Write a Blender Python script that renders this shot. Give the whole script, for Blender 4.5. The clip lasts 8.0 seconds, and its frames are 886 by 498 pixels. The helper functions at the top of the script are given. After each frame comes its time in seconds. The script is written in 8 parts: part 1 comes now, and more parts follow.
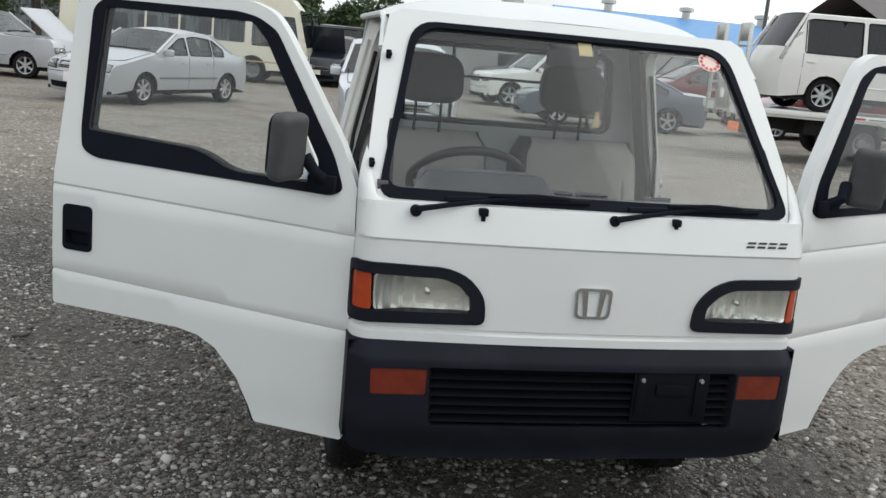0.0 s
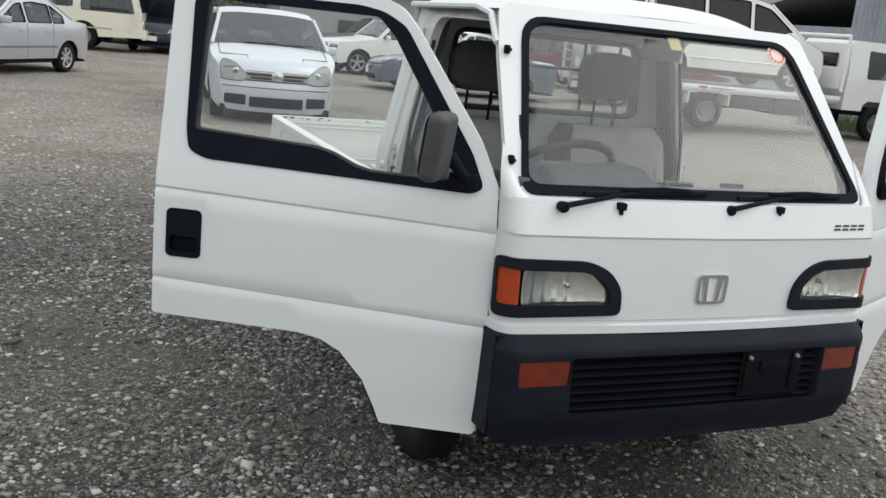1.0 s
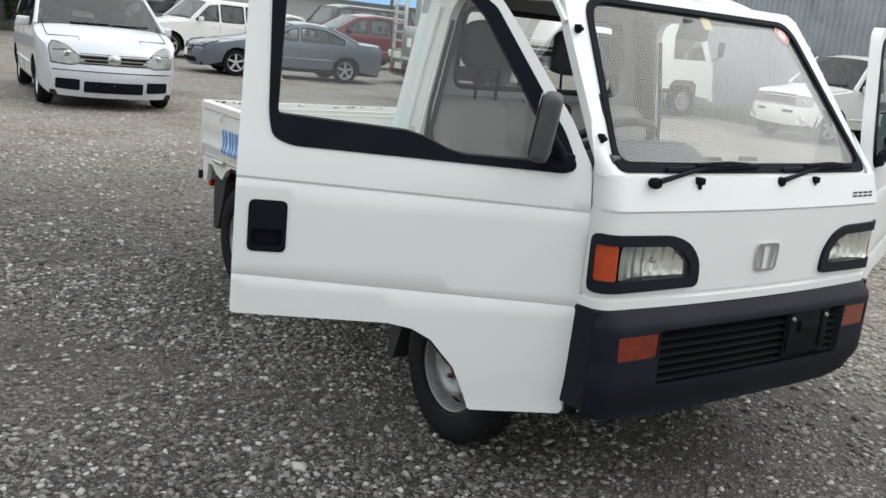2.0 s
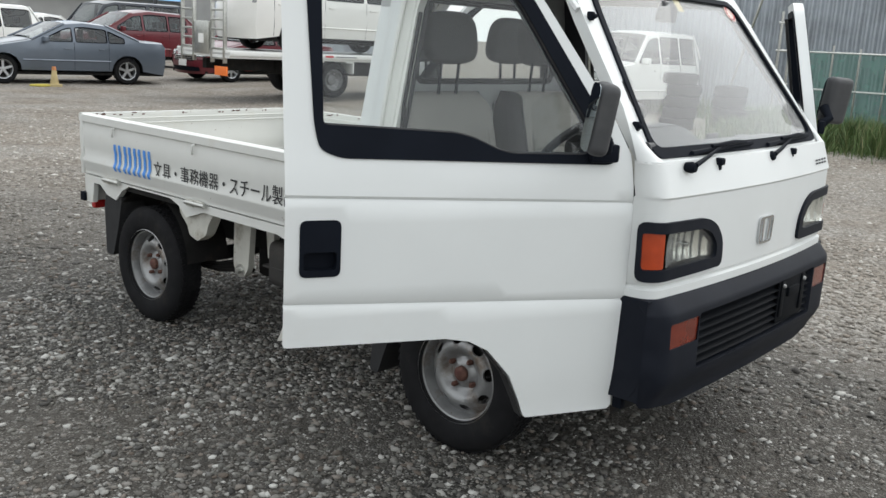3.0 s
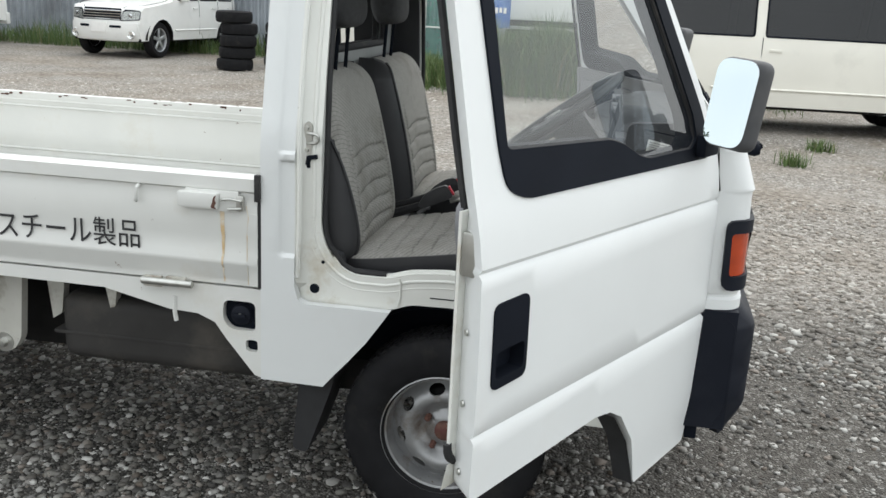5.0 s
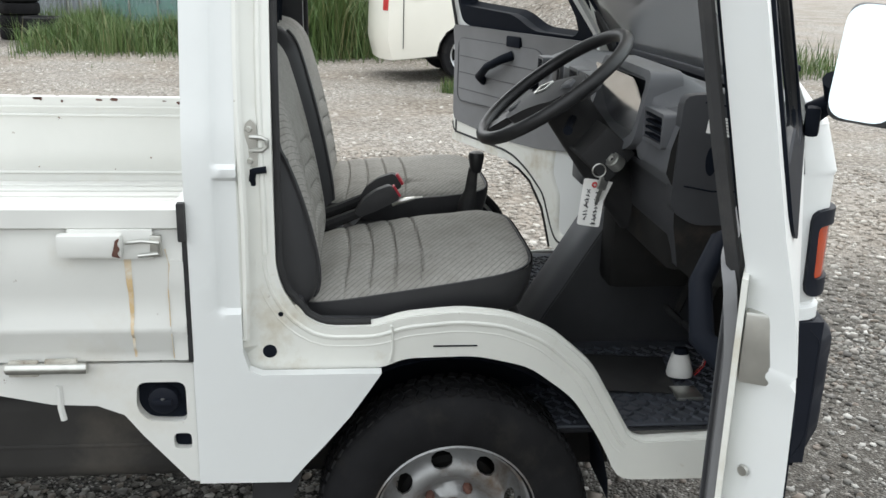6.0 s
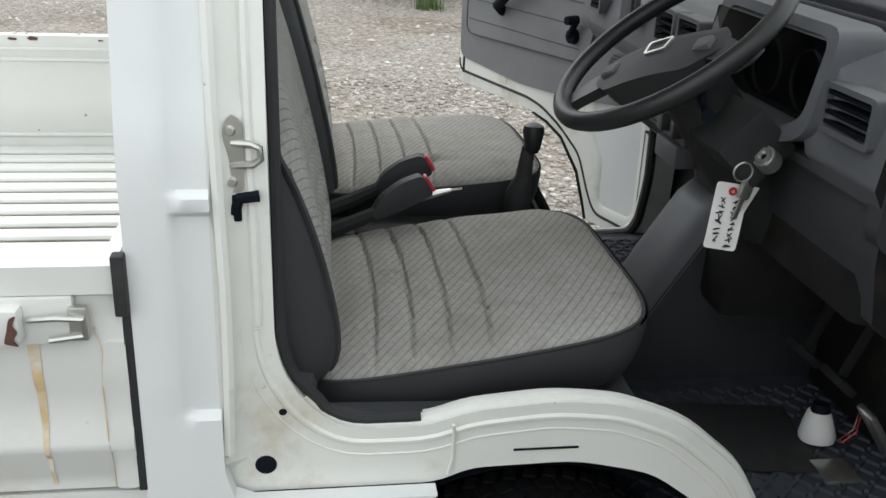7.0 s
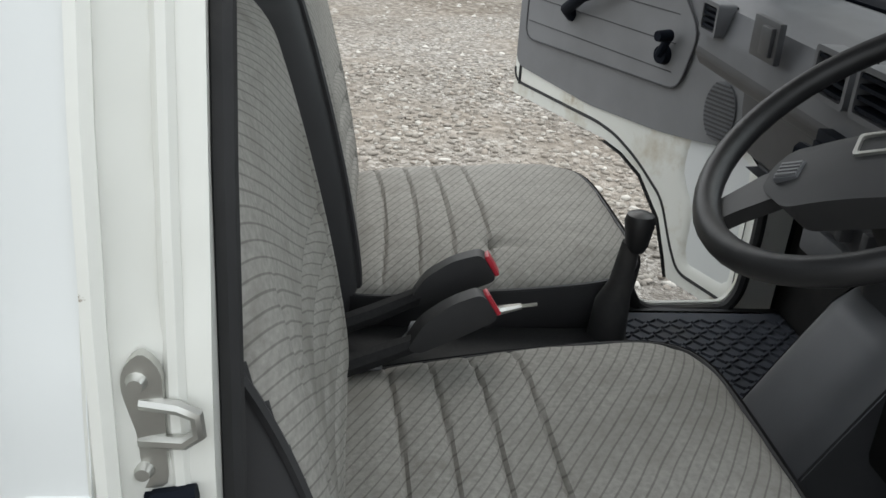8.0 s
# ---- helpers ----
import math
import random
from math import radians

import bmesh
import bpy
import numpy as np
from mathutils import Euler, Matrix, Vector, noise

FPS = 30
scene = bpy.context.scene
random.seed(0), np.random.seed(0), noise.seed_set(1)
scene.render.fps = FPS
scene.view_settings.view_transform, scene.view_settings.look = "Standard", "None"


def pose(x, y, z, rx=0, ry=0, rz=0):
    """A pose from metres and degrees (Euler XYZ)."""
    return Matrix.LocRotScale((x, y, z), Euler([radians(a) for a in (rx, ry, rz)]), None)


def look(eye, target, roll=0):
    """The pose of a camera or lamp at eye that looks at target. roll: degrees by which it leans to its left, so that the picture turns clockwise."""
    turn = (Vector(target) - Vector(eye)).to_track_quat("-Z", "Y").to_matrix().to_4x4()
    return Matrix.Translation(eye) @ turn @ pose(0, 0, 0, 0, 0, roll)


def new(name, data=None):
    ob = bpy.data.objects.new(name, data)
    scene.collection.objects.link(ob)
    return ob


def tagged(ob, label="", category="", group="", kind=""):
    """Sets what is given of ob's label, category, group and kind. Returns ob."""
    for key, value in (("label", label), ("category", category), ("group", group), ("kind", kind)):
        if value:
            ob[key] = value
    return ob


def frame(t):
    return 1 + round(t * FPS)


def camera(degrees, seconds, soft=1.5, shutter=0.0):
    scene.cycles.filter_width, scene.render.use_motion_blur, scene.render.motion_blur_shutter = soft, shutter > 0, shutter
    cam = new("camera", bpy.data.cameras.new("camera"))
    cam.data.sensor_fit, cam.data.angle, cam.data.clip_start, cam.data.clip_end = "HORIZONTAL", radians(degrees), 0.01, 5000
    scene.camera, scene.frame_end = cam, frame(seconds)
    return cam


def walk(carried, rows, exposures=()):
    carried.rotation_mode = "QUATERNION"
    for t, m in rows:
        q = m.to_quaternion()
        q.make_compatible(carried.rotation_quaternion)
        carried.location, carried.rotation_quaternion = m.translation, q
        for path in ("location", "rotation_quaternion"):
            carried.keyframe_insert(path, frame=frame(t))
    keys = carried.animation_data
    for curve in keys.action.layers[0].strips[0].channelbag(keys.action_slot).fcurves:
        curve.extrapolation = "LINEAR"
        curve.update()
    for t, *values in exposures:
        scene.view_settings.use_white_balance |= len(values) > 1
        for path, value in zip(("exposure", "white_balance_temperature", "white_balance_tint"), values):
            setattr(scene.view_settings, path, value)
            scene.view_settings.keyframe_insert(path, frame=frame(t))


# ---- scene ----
cam = camera(51.2, 8.0)
PATH = [
    (0, (-0.957, -3.16, 1.525), (-0.558, -1.248, 1.095), 5.3),
    (0.5, (-1.382, -2.999, 1.526), (-0.785, -1.143, 1.081), 5.5),
    (1, (-1.82, -2.914, 1.531), (-1.057, -1.125, 1.065), 5.8),
    (1.5, (-2.205, -2.7, 1.484), (-1.275, -0.994, 1.01), 6.0),
    (2.8, (-2.91, -2.05, 1.407), (-1.475, -0.728, 0.967), 4.1),
    (3, (-2.979, -1.884, 1.401), (-1.495, -0.621, 0.954), 3.3),
    (3.5, (-3.158, -1.467, 1.402), (-1.549, -0.381, 0.919), 3.3),
    (4, (-3.138, -1.074, 1.396), (-1.401, -0.204, 0.922), 3.4),
    (4.5, (-3.035, -0.696, 1.394), (-1.19, -0.097, 0.908), 2.8),
    (5, (-2.879, -0.333, 1.4), (-0.974, -0.024, 0.875), 2.9),
    (5.2, (-2.772, -0.211, 1.378), (-0.857, -0.009, 0.839), 3.3),
    (6.3, (-2.1, 0.311, 1.344), (-0.221, 0.033, 0.716), 1.3),
    (6.5, (-1.979, 0.343, 1.336), (-0.116, 0.046, 0.671), 1.6),
    (7, (-1.616, 0.304, 1.33), (0.212, 0.023, 0.569), 2.5),
    (7.5, (-1.331, 0.291, 1.301), (0.465, -0.005, 0.473), 3.6),
    (8, (-1.075, 0.284, 1.337), (0.734, 0.062, 0.513), 4.0),
]
walk(cam, [(t, look(eye, target, roll)) for t, eye, target, roll in PATH], exposures=[(0, -0.24), (0.5, -0.16), (1.0, -0.12), (1.5, 0.09), (2.8, 0.06), (3.5, 0.25), (4.0, 0.28), (5.2, 0.49), (6.3, 0.70), (7.0, 0.55), (8.0, 0.52)])

# ---- world and light: an overcast day ----
world = bpy.data.worlds.new("overcast_sky")
scene.world = world
world.use_nodes = True
wn, wl = world.node_tree.nodes, world.node_tree.links
wn.clear()
sky = wn.new("ShaderNodeTexSky")
sky.sky_type = "NISHITA"
sky.sun_disc = False
sky.sun_elevation, sky.sun_rotation = radians(50), radians(99)
sky.air_density, sky.dust_density = 1.0, 4.0
cloud = wn.new("ShaderNodeTexNoise")
cloud.inputs["Scale"].default_value, cloud.inputs["Detail"].default_value = 2.6, 6.0
cloud_ramp = wn.new("ShaderNodeValToRGB")
cloud_ramp.color_ramp.elements[0].position, cloud_ramp.color_ramp.elements[0].color = 0.3, (4.9, 5.15, 5.3, 1)
cloud_ramp.color_ramp.elements[1].position, cloud_ramp.color_ramp.elements[1].color = 0.72, (9.2, 9.55, 9.65, 1)
cover = wn.new("ShaderNodeMixRGB")
cover.inputs[0].default_value = 0.86
wtex = wn.new("ShaderNodeTexCoord")
# the cloud cover glows towards the hidden sun
SUN_WAY = Vector((0.62, -0.10, 0.75)).normalized()
glow_dot = wn.new("ShaderNodeVectorMath")
glow_dot.operation = "DOT_PRODUCT"
glow_dot.inputs[1].default_value = SUN_WAY
glow = wn.new("ShaderNodeMapRange")
glow.inputs["From Min"].default_value, glow.inputs["From Max"].default_value = -0.4, 0.95
glow.inputs["To Min"].default_value, glow.inputs["To Max"].default_value = 0.86, 1.2
glow_mul = wn.new("ShaderNodeVectorMath")
glow_mul.operation = "SCALE"
wback = wn.new("ShaderNodeBackground")
wback.inputs["Strength"].default_value = 0.19
wout = wn.new("ShaderNodeOutputWorld")
wl.new(wtex.outputs["Generated"], cloud.inputs["Vector"])
wl.new(cloud.outputs["Fac"], cloud_ramp.inputs[0])
wl.new(sky.outputs[0], cover.inputs[1])
wl.new(wtex.outputs["Generated"], glow_dot.inputs[0])
wl.new(glow_dot.outputs["Value"], glow.inputs["Value"])
wl.new(cloud_ramp.outputs[0], glow_mul.inputs[0])
wl.new(glow.outputs[0], glow_mul.inputs["Scale"])
wl.new(glow_mul.outputs[0], cover.inputs[2])
wl.new(cover.outputs[0], wback.inputs["Color"])
wl.new(wback.outputs[0], wout.inputs["Surface"])
sun = new("sun", bpy.data.lights.new("sun", "SUN"))
sun.data.energy, sun.data.angle, sun.data.color = 0.62, radians(45), (0.98, 0.985, 0.96)
sun.matrix_world = look(tuple(12 * SUN_WAY), (0, 0, 0))


# ---- materials ----
def material(name, color, rough=0.5, metal=0.0, coat=0.0, spots=None, grain=None, relief=None, spec=0.5, alpha=None):
    """A principled material. spots: (scale, colour, low, high) of a stain mask; grain: (scale, amount) of fine brightness change;
    relief: (scale, strength, distance) of bump."""
    m = bpy.data.materials.new(name)
    m.use_nodes = True
    n, k = m.node_tree.nodes, m.node_tree.links
    b = n["Principled BSDF"]
    b.inputs["Base Color"].default_value = (*color, 1)
    b.inputs["Roughness"].default_value = rough
    b.inputs["Metallic"].default_value = metal
    b.inputs["Coat Weight"].default_value = coat
    b.inputs["Coat Roughness"].default_value = 0.08
    b.inputs["Specular IOR Level"].default_value = spec
    tex = n.new("ShaderNodeTexCoord")
    out = None
    if grain:
        g = n.new("ShaderNodeTexNoise")
        g.inputs["Scale"].default_value, g.inputs["Detail"].default_value = grain[0], 5
        r = n.new("ShaderNodeMapRange")
        r.inputs["From Min"].default_value, r.inputs["From Max"].default_value = 0.3, 0.7
        r.inputs["To Min"].default_value, r.inputs["To Max"].default_value = 1 - grain[1], 1 + grain[1]
        mul = n.new("ShaderNodeVectorMath")
        mul.operation = "SCALE"
        mul.inputs[0].default_value = color
        k.new(tex.outputs["Object"], g.inputs["Vector"])
        k.new(g.outputs["Fac"], r.inputs["Value"])
        k.new(r.outputs[0], mul.inputs["Scale"])
        out = mul.outputs[0]
    for scale, stain, low, high in spots or ():
        s = n.new("ShaderNodeTexNoise")
        s.inputs["Scale"].default_value, s.inputs["Detail"].default_value, s.inputs["Roughness"].default_value = scale, 8, 0.65
        r = n.new("ShaderNodeMapRange")
        r.inputs["From Min"].default_value, r.inputs["From Max"].default_value = low, high
        mix = n.new("ShaderNodeMixRGB")
        mix.inputs[1].default_value, mix.inputs[2].default_value = (*color, 1), (*stain, 1)
        k.new(tex.outputs["Object"], s.inputs["Vector"])
        k.new(s.outputs["Fac"], r.inputs["Value"])
        k.new(r.outputs[0], mix.inputs[0])
        if out:
            k.new(out, mix.inputs[1])
        out = mix.outputs[0]
    if out:
        k.new(out, b.inputs["Base Color"])
    if relief:
        h = n.new("ShaderNodeTexNoise")
        h.inputs["Scale"].default_value, h.inputs["Detail"].default_value = relief[0], 4
        u = n.new("ShaderNodeBump")
        u.inputs["Strength"].default_value, u.inputs["Distance"].default_value = relief[1], relief[2]
        k.new(tex.outputs["Object"], h.inputs["Vector"])
        k.new(h.outputs["Fac"], u.inputs["Height"])
        k.new(u.outputs[0], b.inputs["Normal"])
    return m


def glass_material(name, tint, clear, rough=0.0, ior=1.52, dust=(0.45, 0.47, 0.48), bloom=0.0):
    """Thin glass: a clear part and a glossy skin whose gloss follows Fresnel."""
    m = bpy.data.materials.new(name)
    m.use_nodes = True
    n, k = m.node_tree.nodes, m.node_tree.links
    n.clear()
    o = n.new("ShaderNodeOutputMaterial")
    t = n.new("ShaderNodeBsdfTransparent")
    t.inputs[0].default_value = (*tint, 1)
    d = n.new("ShaderNodeBsdfDiffuse")
    d.inputs[0].default_value = (*dust, 1)
    film = n.new("ShaderNodeMixShader")
    film.inputs[0].default_value = 1 - clear
    g = n.new("ShaderNodeBsdfGlossy")
    g.inputs["Roughness"].default_value = rough
    f = n.new("ShaderNodeFresnel")
    f.inputs[0].default_value = ior
    mix = n.new("ShaderNodeMixShader")
    k.new(t.outputs[0], film.inputs[1])
    k.new(d.outputs[0], film.inputs[2])
    k.new(f.outputs[0], mix.inputs[0])
    k.new(film.outputs[0], mix.inputs[1])
    k.new(g.outputs[0], mix.inputs[2])
    last = mix
    if bloom:
        # a greasy film that shines broadly at low angles
        w = n.new("ShaderNodeLayerWeight")
        w.inputs[0].default_value = 0.5
        p = n.new("ShaderNodeMath")
        p.operation = "POWER"
        p.inputs[1].default_value = 3.6
        q = n.new("ShaderNodeMath")
        q.operation = "MULTIPLY"
        q.use_clamp = True
        q.inputs[1].default_value = bloom
        g2 = n.new("ShaderNodeBsdfGlossy")
        g2.inputs["Roughness"].default_value = 0.45
        last = n.new("ShaderNodeMixShader")
        k.new(w.outputs["Facing"], p.inputs[0])
        k.new(p.outputs[0], q.inputs[0])
        k.new(q.outputs[0], last.inputs[0])
        k.new(mix.outputs[0], last.inputs[1])
        k.new(g2.outputs[0], last.inputs[2])
    k.new(last.outputs[0], o.inputs[0])
    return m


WHITE = material("white_paint", (0.695, 0.710, 0.700), 0.42, coat=0.12, spec=0.35, grain=(3.0, 0.02), spots=[(2.2, (0.67, 0.672, 0.65), 0.56, 0.8), (60, (0.45, 0.42, 0.36), 0.74, 0.8)])
WHITE_WORN = material("worn_white_paint", (0.675, 0.677, 0.645), 0.42, coat=0.15, grain=(5.0, 0.03), spots=[(5.0, (0.62, 0.6, 0.54), 0.56, 0.78), (26, (0.16, 0.09, 0.05), 0.69, 0.72)])
UNDER_PAINT = material("grimy_white_paint", (0.52, 0.51, 0.46), 0.6, grain=(8, 0.1), spots=[(9, (0.25, 0.21, 0.16), 0.5, 0.68), (30, (0.12, 0.08, 0.05), 0.64, 0.72)])
JAMB = material("jamb_paint", (0.72, 0.722, 0.675), 0.38, coat=0.2, grain=(6, 0.04), spots=[(4.5, (0.46, 0.40, 0.29), 0.55, 0.74), (11, (0.36, 0.28, 0.18), 0.64, 0.76), (45, (0.25, 0.2, 0.14), 0.70, 0.75)])
BLACK_PLASTIC = material("dark_plastic", (0.009, 0.011, 0.017), 0.55, grain=(8, 0.12), spots=[(3.5, (0.018, 0.020, 0.026), 0.5, 0.75)], spec=0.14, relief=(900, 0.15, 0.0005))
TRIM_BLACK = material("black_trim", (0.008, 0.010, 0.015), 0.6, grain=(8, 0.1), spec=0.05)
RUBBER = material("rubber", (0.018, 0.018, 0.019), 0.75, grain=(20, 0.2), spots=[(6, (0.06, 0.055, 0.05), 0.55, 0.8)])
TYRE = material("tyre_rubber", (0.013, 0.013, 0.014), 0.8, grain=(14, 0.2), spots=[(9, (0.030, 0.028, 0.025), 0.54, 0.8)], spec=0.12, relief=(120, 0.3, 0.002))
STEEL = material("silver_wheel_paint", (0.31, 0.312, 0.312), 0.42, 0.55, grain=(20, 0.12), spots=[(9, (0.16, 0.12, 0.09), 0.52, 0.7), (40, (0.12, 0.07, 0.045), 0.62, 0.72)])
RUST = material("rusty_hub", (0.105, 0.048, 0.034), 0.8, grain=(60, 0.3), spots=[(40, (0.09, 0.03, 0.025), 0.5, 0.65)], relief=(90, 0.6, 0.003))
CHROME = material("chrome", (0.58, 0.59, 0.60), 0.12, 1.0, spots=[(30, (0.4, 0.38, 0.35), 0.6, 0.8)])
ZINC = material("zinc_steel", (0.55, 0.55, 0.52), 0.32, 0.9, grain=(30, 0.12))
MIRROR = material("mirror_glass", (0.66, 0.72, 0.76), 0.01, 1.0)
ORANGE = material("orange_lens", (0.42, 0.05, 0.010), 0.18, coat=0.5, grain=(16, 0.18))
BUMPER_LENS = material("amber_bumper_lens", (0.15, 0.020, 0.008), 0.2, coat=0.4, grain=(16, 0.25))
RED_LENS = material("red_lens", (0.5, 0.025, 0.025), 0.2, coat=0.5, grain=(16, 0.15))
REFLECTOR = material("lamp_reflector", (0.86, 0.87, 0.85), 0.16, 0.85, grain=(30, 0.1), relief=(26, 0.16, 0.005))
CHASSIS = material("chassis_black", (0.016, 0.0155, 0.015), 0.75, grain=(10, 0.3), spots=[(7, (0.04, 0.032, 0.026), 0.55, 0.75)], spec=0.2)
INNER_GREY = material("cab_inner_grey", (0.36, 0.37, 0.365), 0.6, grain=(6, 0.05))
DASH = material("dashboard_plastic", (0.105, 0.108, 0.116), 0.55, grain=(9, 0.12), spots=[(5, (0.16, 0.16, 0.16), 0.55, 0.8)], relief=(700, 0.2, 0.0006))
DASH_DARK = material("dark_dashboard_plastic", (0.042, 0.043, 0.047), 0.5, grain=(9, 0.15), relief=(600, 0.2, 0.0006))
GRILLE_BLACK = material("grille_black", (0.005, 0.006, 0.008), 0.6, grain=(8, 0.2), spec=0.08)
CONSOLE = material("grey_console_plastic", (0.10, 0.103, 0.11), 0.5, grain=(7, 0.12), relief=(700, 0.2, 0.0006))
VINYL = material("grey_vinyl_trim", (0.165, 0.167, 0.173), 0.5, grain=(9, 0.08), relief=(700, 0.25, 0.0006))
WHEEL_GRIP = material("steering_grip", (0.011, 0.011, 0.012), 0.45, grain=(40, 0.2), relief=(400, 0.15, 0.0006))
SEAT_SIDE = material("seat_side_vinyl", (0.035, 0.035, 0.037), 0.55, grain=(10, 0.1), relief=(500, 0.2, 0.0006))
BUCKLE = material("buckle_plastic", (0.03, 0.03, 0.032), 0.6, grain=(15, 0.15), relief=(700, 0.2, 0.0006))
MIRROR_CASE = material("mirror_housing_plastic", (0.048, 0.049, 0.052), 0.62, grain=(12, 0.15), spots=[(7, (0.075, 0.075, 0.075), 0.5, 0.8)], relief=(500, 0.2, 0.0006))
BELT = material("belt_webbing", (0.012, 0.012, 0.013), 0.8, grain=(200, 0.3))
RED_BUTTON = material("red_button", (0.5, 0.03, 0.05), 0.35)
PAPER = material("white_card", (0.8, 0.79, 0.76), 0.7, grain=(20, 0.04))
INK = material("dark_ink", (0.025, 0.025, 0.03), 0.7)
BLUE_INK = material("blue_lettering", (0.07, 0.27, 0.72), 0.45)
BLACK_INK = material("black_lettering", (0.02, 0.02, 0.022), 0.5)
GLASS = glass_material("window_glass", (0.93, 0.96, 0.95), 0.96)
SCREEN_GLASS = glass_material("windscreen_glass", (0.91, 0.95, 0.94), 0.982, 0.0, 1.48, (0.75, 0.76, 0.75), 0.75)
CAR_LAMP = material("car_lamp_reflector", (0.42, 0.43, 0.43), 0.25, 0.5, grain=(25, 0.25), relief=(26, 0.4, 0.01))
LENS_GLASS = glass_material("lamp_glass", (0.95, 0.96, 0.93), 0.95)
CAR_GLASS = glass_material("car_glass", (0.66, 0.71, 0.71), 0.95, 0.0, 1.6)
PRIVACY = glass_material("tinted_glass", (0.05, 0.055, 0.06), 0.97)


def fabric():
    m = material("grey_striped_seat_cloth", (0.318, 0.308, 0.285), 0.9, grain=(160, 0.16), spots=[(5.0, (0.225, 0.216, 0.195), 0.50, 0.75), (14, (0.22, 0.21, 0.19), 0.55, 0.75)], spec=0.15)
    n, k = m.node_tree.nodes, m.node_tree.links
    b = n["Principled BSDF"]
    base = b.inputs["Base Color"].links[0].from_socket
    tex = n.new("ShaderNodeTexCoord")
    turn = n.new("ShaderNodeVectorMath")
    turn.operation = "DOT_PRODUCT"
    turn.inputs[1].default_value = (0.50, 0.86, 0.75)
    w = n.new("ShaderNodeTexWave")
    w.inputs["Scale"].default_value, w.inputs["Distortion"].default_value, w.inputs["Detail Scale"].default_value = 27, 0.35, 9
    r = n.new("ShaderNodeMapRange")
    r.inputs["From Min"].default_value, r.inputs["From Max"].default_value = 0.90, 0.985
    r.inputs["To Max"].default_value = 0.5
    mix = n.new("ShaderNodeMixRGB")
    mix.inputs[2].default_value = (0.085, 0.08, 0.076, 1)
    weave = n.new("ShaderNodeTexNoise")
    weave.inputs["Scale"].default_value = 650
    u = n.new("ShaderNodeBump")
    u.inputs["Strength"].default_value, u.inputs["Distance"].default_value = 0.4, 0.001
    k.new(tex.outputs["Object"], turn.inputs[0])
    k.new(turn.outputs["Value"], w.inputs["Vector"])
    k.new(w.outputs["Fac"], r.inputs["Value"])
    k.new(r.outputs[0], mix.inputs[0])
    k.new(base, mix.inputs[1])
    k.new(mix.outputs[0], b.inputs["Base Color"])
    k.new(tex.outputs["Object"], weave.inputs["Vector"])
    k.new(weave.outputs["Fac"], u.inputs["Height"])
    k.new(u.outputs[0], b.inputs["Normal"])
    return m


FABRIC = fabric()


def net_material():
    m = material("green_net", (0.10, 0.24, 0.19), 0.8, grain=(3, 0.15))
    n, k = m.node_tree.nodes, m.node_tree.links
    t = n.new("ShaderNodeBsdfTransparent")
    mix = n.new("ShaderNodeMixShader")
    mix.inputs[0].default_value = 0.62
    k.new(t.outputs[0], mix.inputs[1])
    k.new(n["Principled BSDF"].outputs[0], mix.inputs[2])
    k.new(mix.outputs[0], n["Material Output"].inputs[0])
    return m


NET = net_material()


def pale_mask(n, k):
    """A socket: 0 on the dark stones round the truck, 1 on the paler part of the yard."""
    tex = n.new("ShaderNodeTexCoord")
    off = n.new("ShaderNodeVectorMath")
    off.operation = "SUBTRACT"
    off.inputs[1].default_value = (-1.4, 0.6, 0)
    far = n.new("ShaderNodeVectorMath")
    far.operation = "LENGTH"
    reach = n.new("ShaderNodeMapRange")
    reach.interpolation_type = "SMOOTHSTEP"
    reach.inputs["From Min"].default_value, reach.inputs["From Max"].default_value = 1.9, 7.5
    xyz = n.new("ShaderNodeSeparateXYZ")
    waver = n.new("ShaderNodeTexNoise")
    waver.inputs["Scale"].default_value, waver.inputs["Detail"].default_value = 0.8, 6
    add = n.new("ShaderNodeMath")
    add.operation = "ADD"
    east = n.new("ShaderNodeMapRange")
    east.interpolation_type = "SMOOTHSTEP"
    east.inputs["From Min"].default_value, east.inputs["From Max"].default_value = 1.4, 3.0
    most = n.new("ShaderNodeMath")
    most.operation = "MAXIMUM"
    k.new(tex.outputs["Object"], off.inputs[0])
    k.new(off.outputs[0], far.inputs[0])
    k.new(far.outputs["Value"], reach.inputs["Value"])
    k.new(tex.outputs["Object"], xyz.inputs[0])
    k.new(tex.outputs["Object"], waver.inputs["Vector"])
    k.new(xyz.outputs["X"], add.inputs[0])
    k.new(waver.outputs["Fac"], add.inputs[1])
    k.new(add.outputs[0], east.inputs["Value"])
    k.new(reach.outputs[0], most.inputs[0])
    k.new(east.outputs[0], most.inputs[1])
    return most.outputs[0]


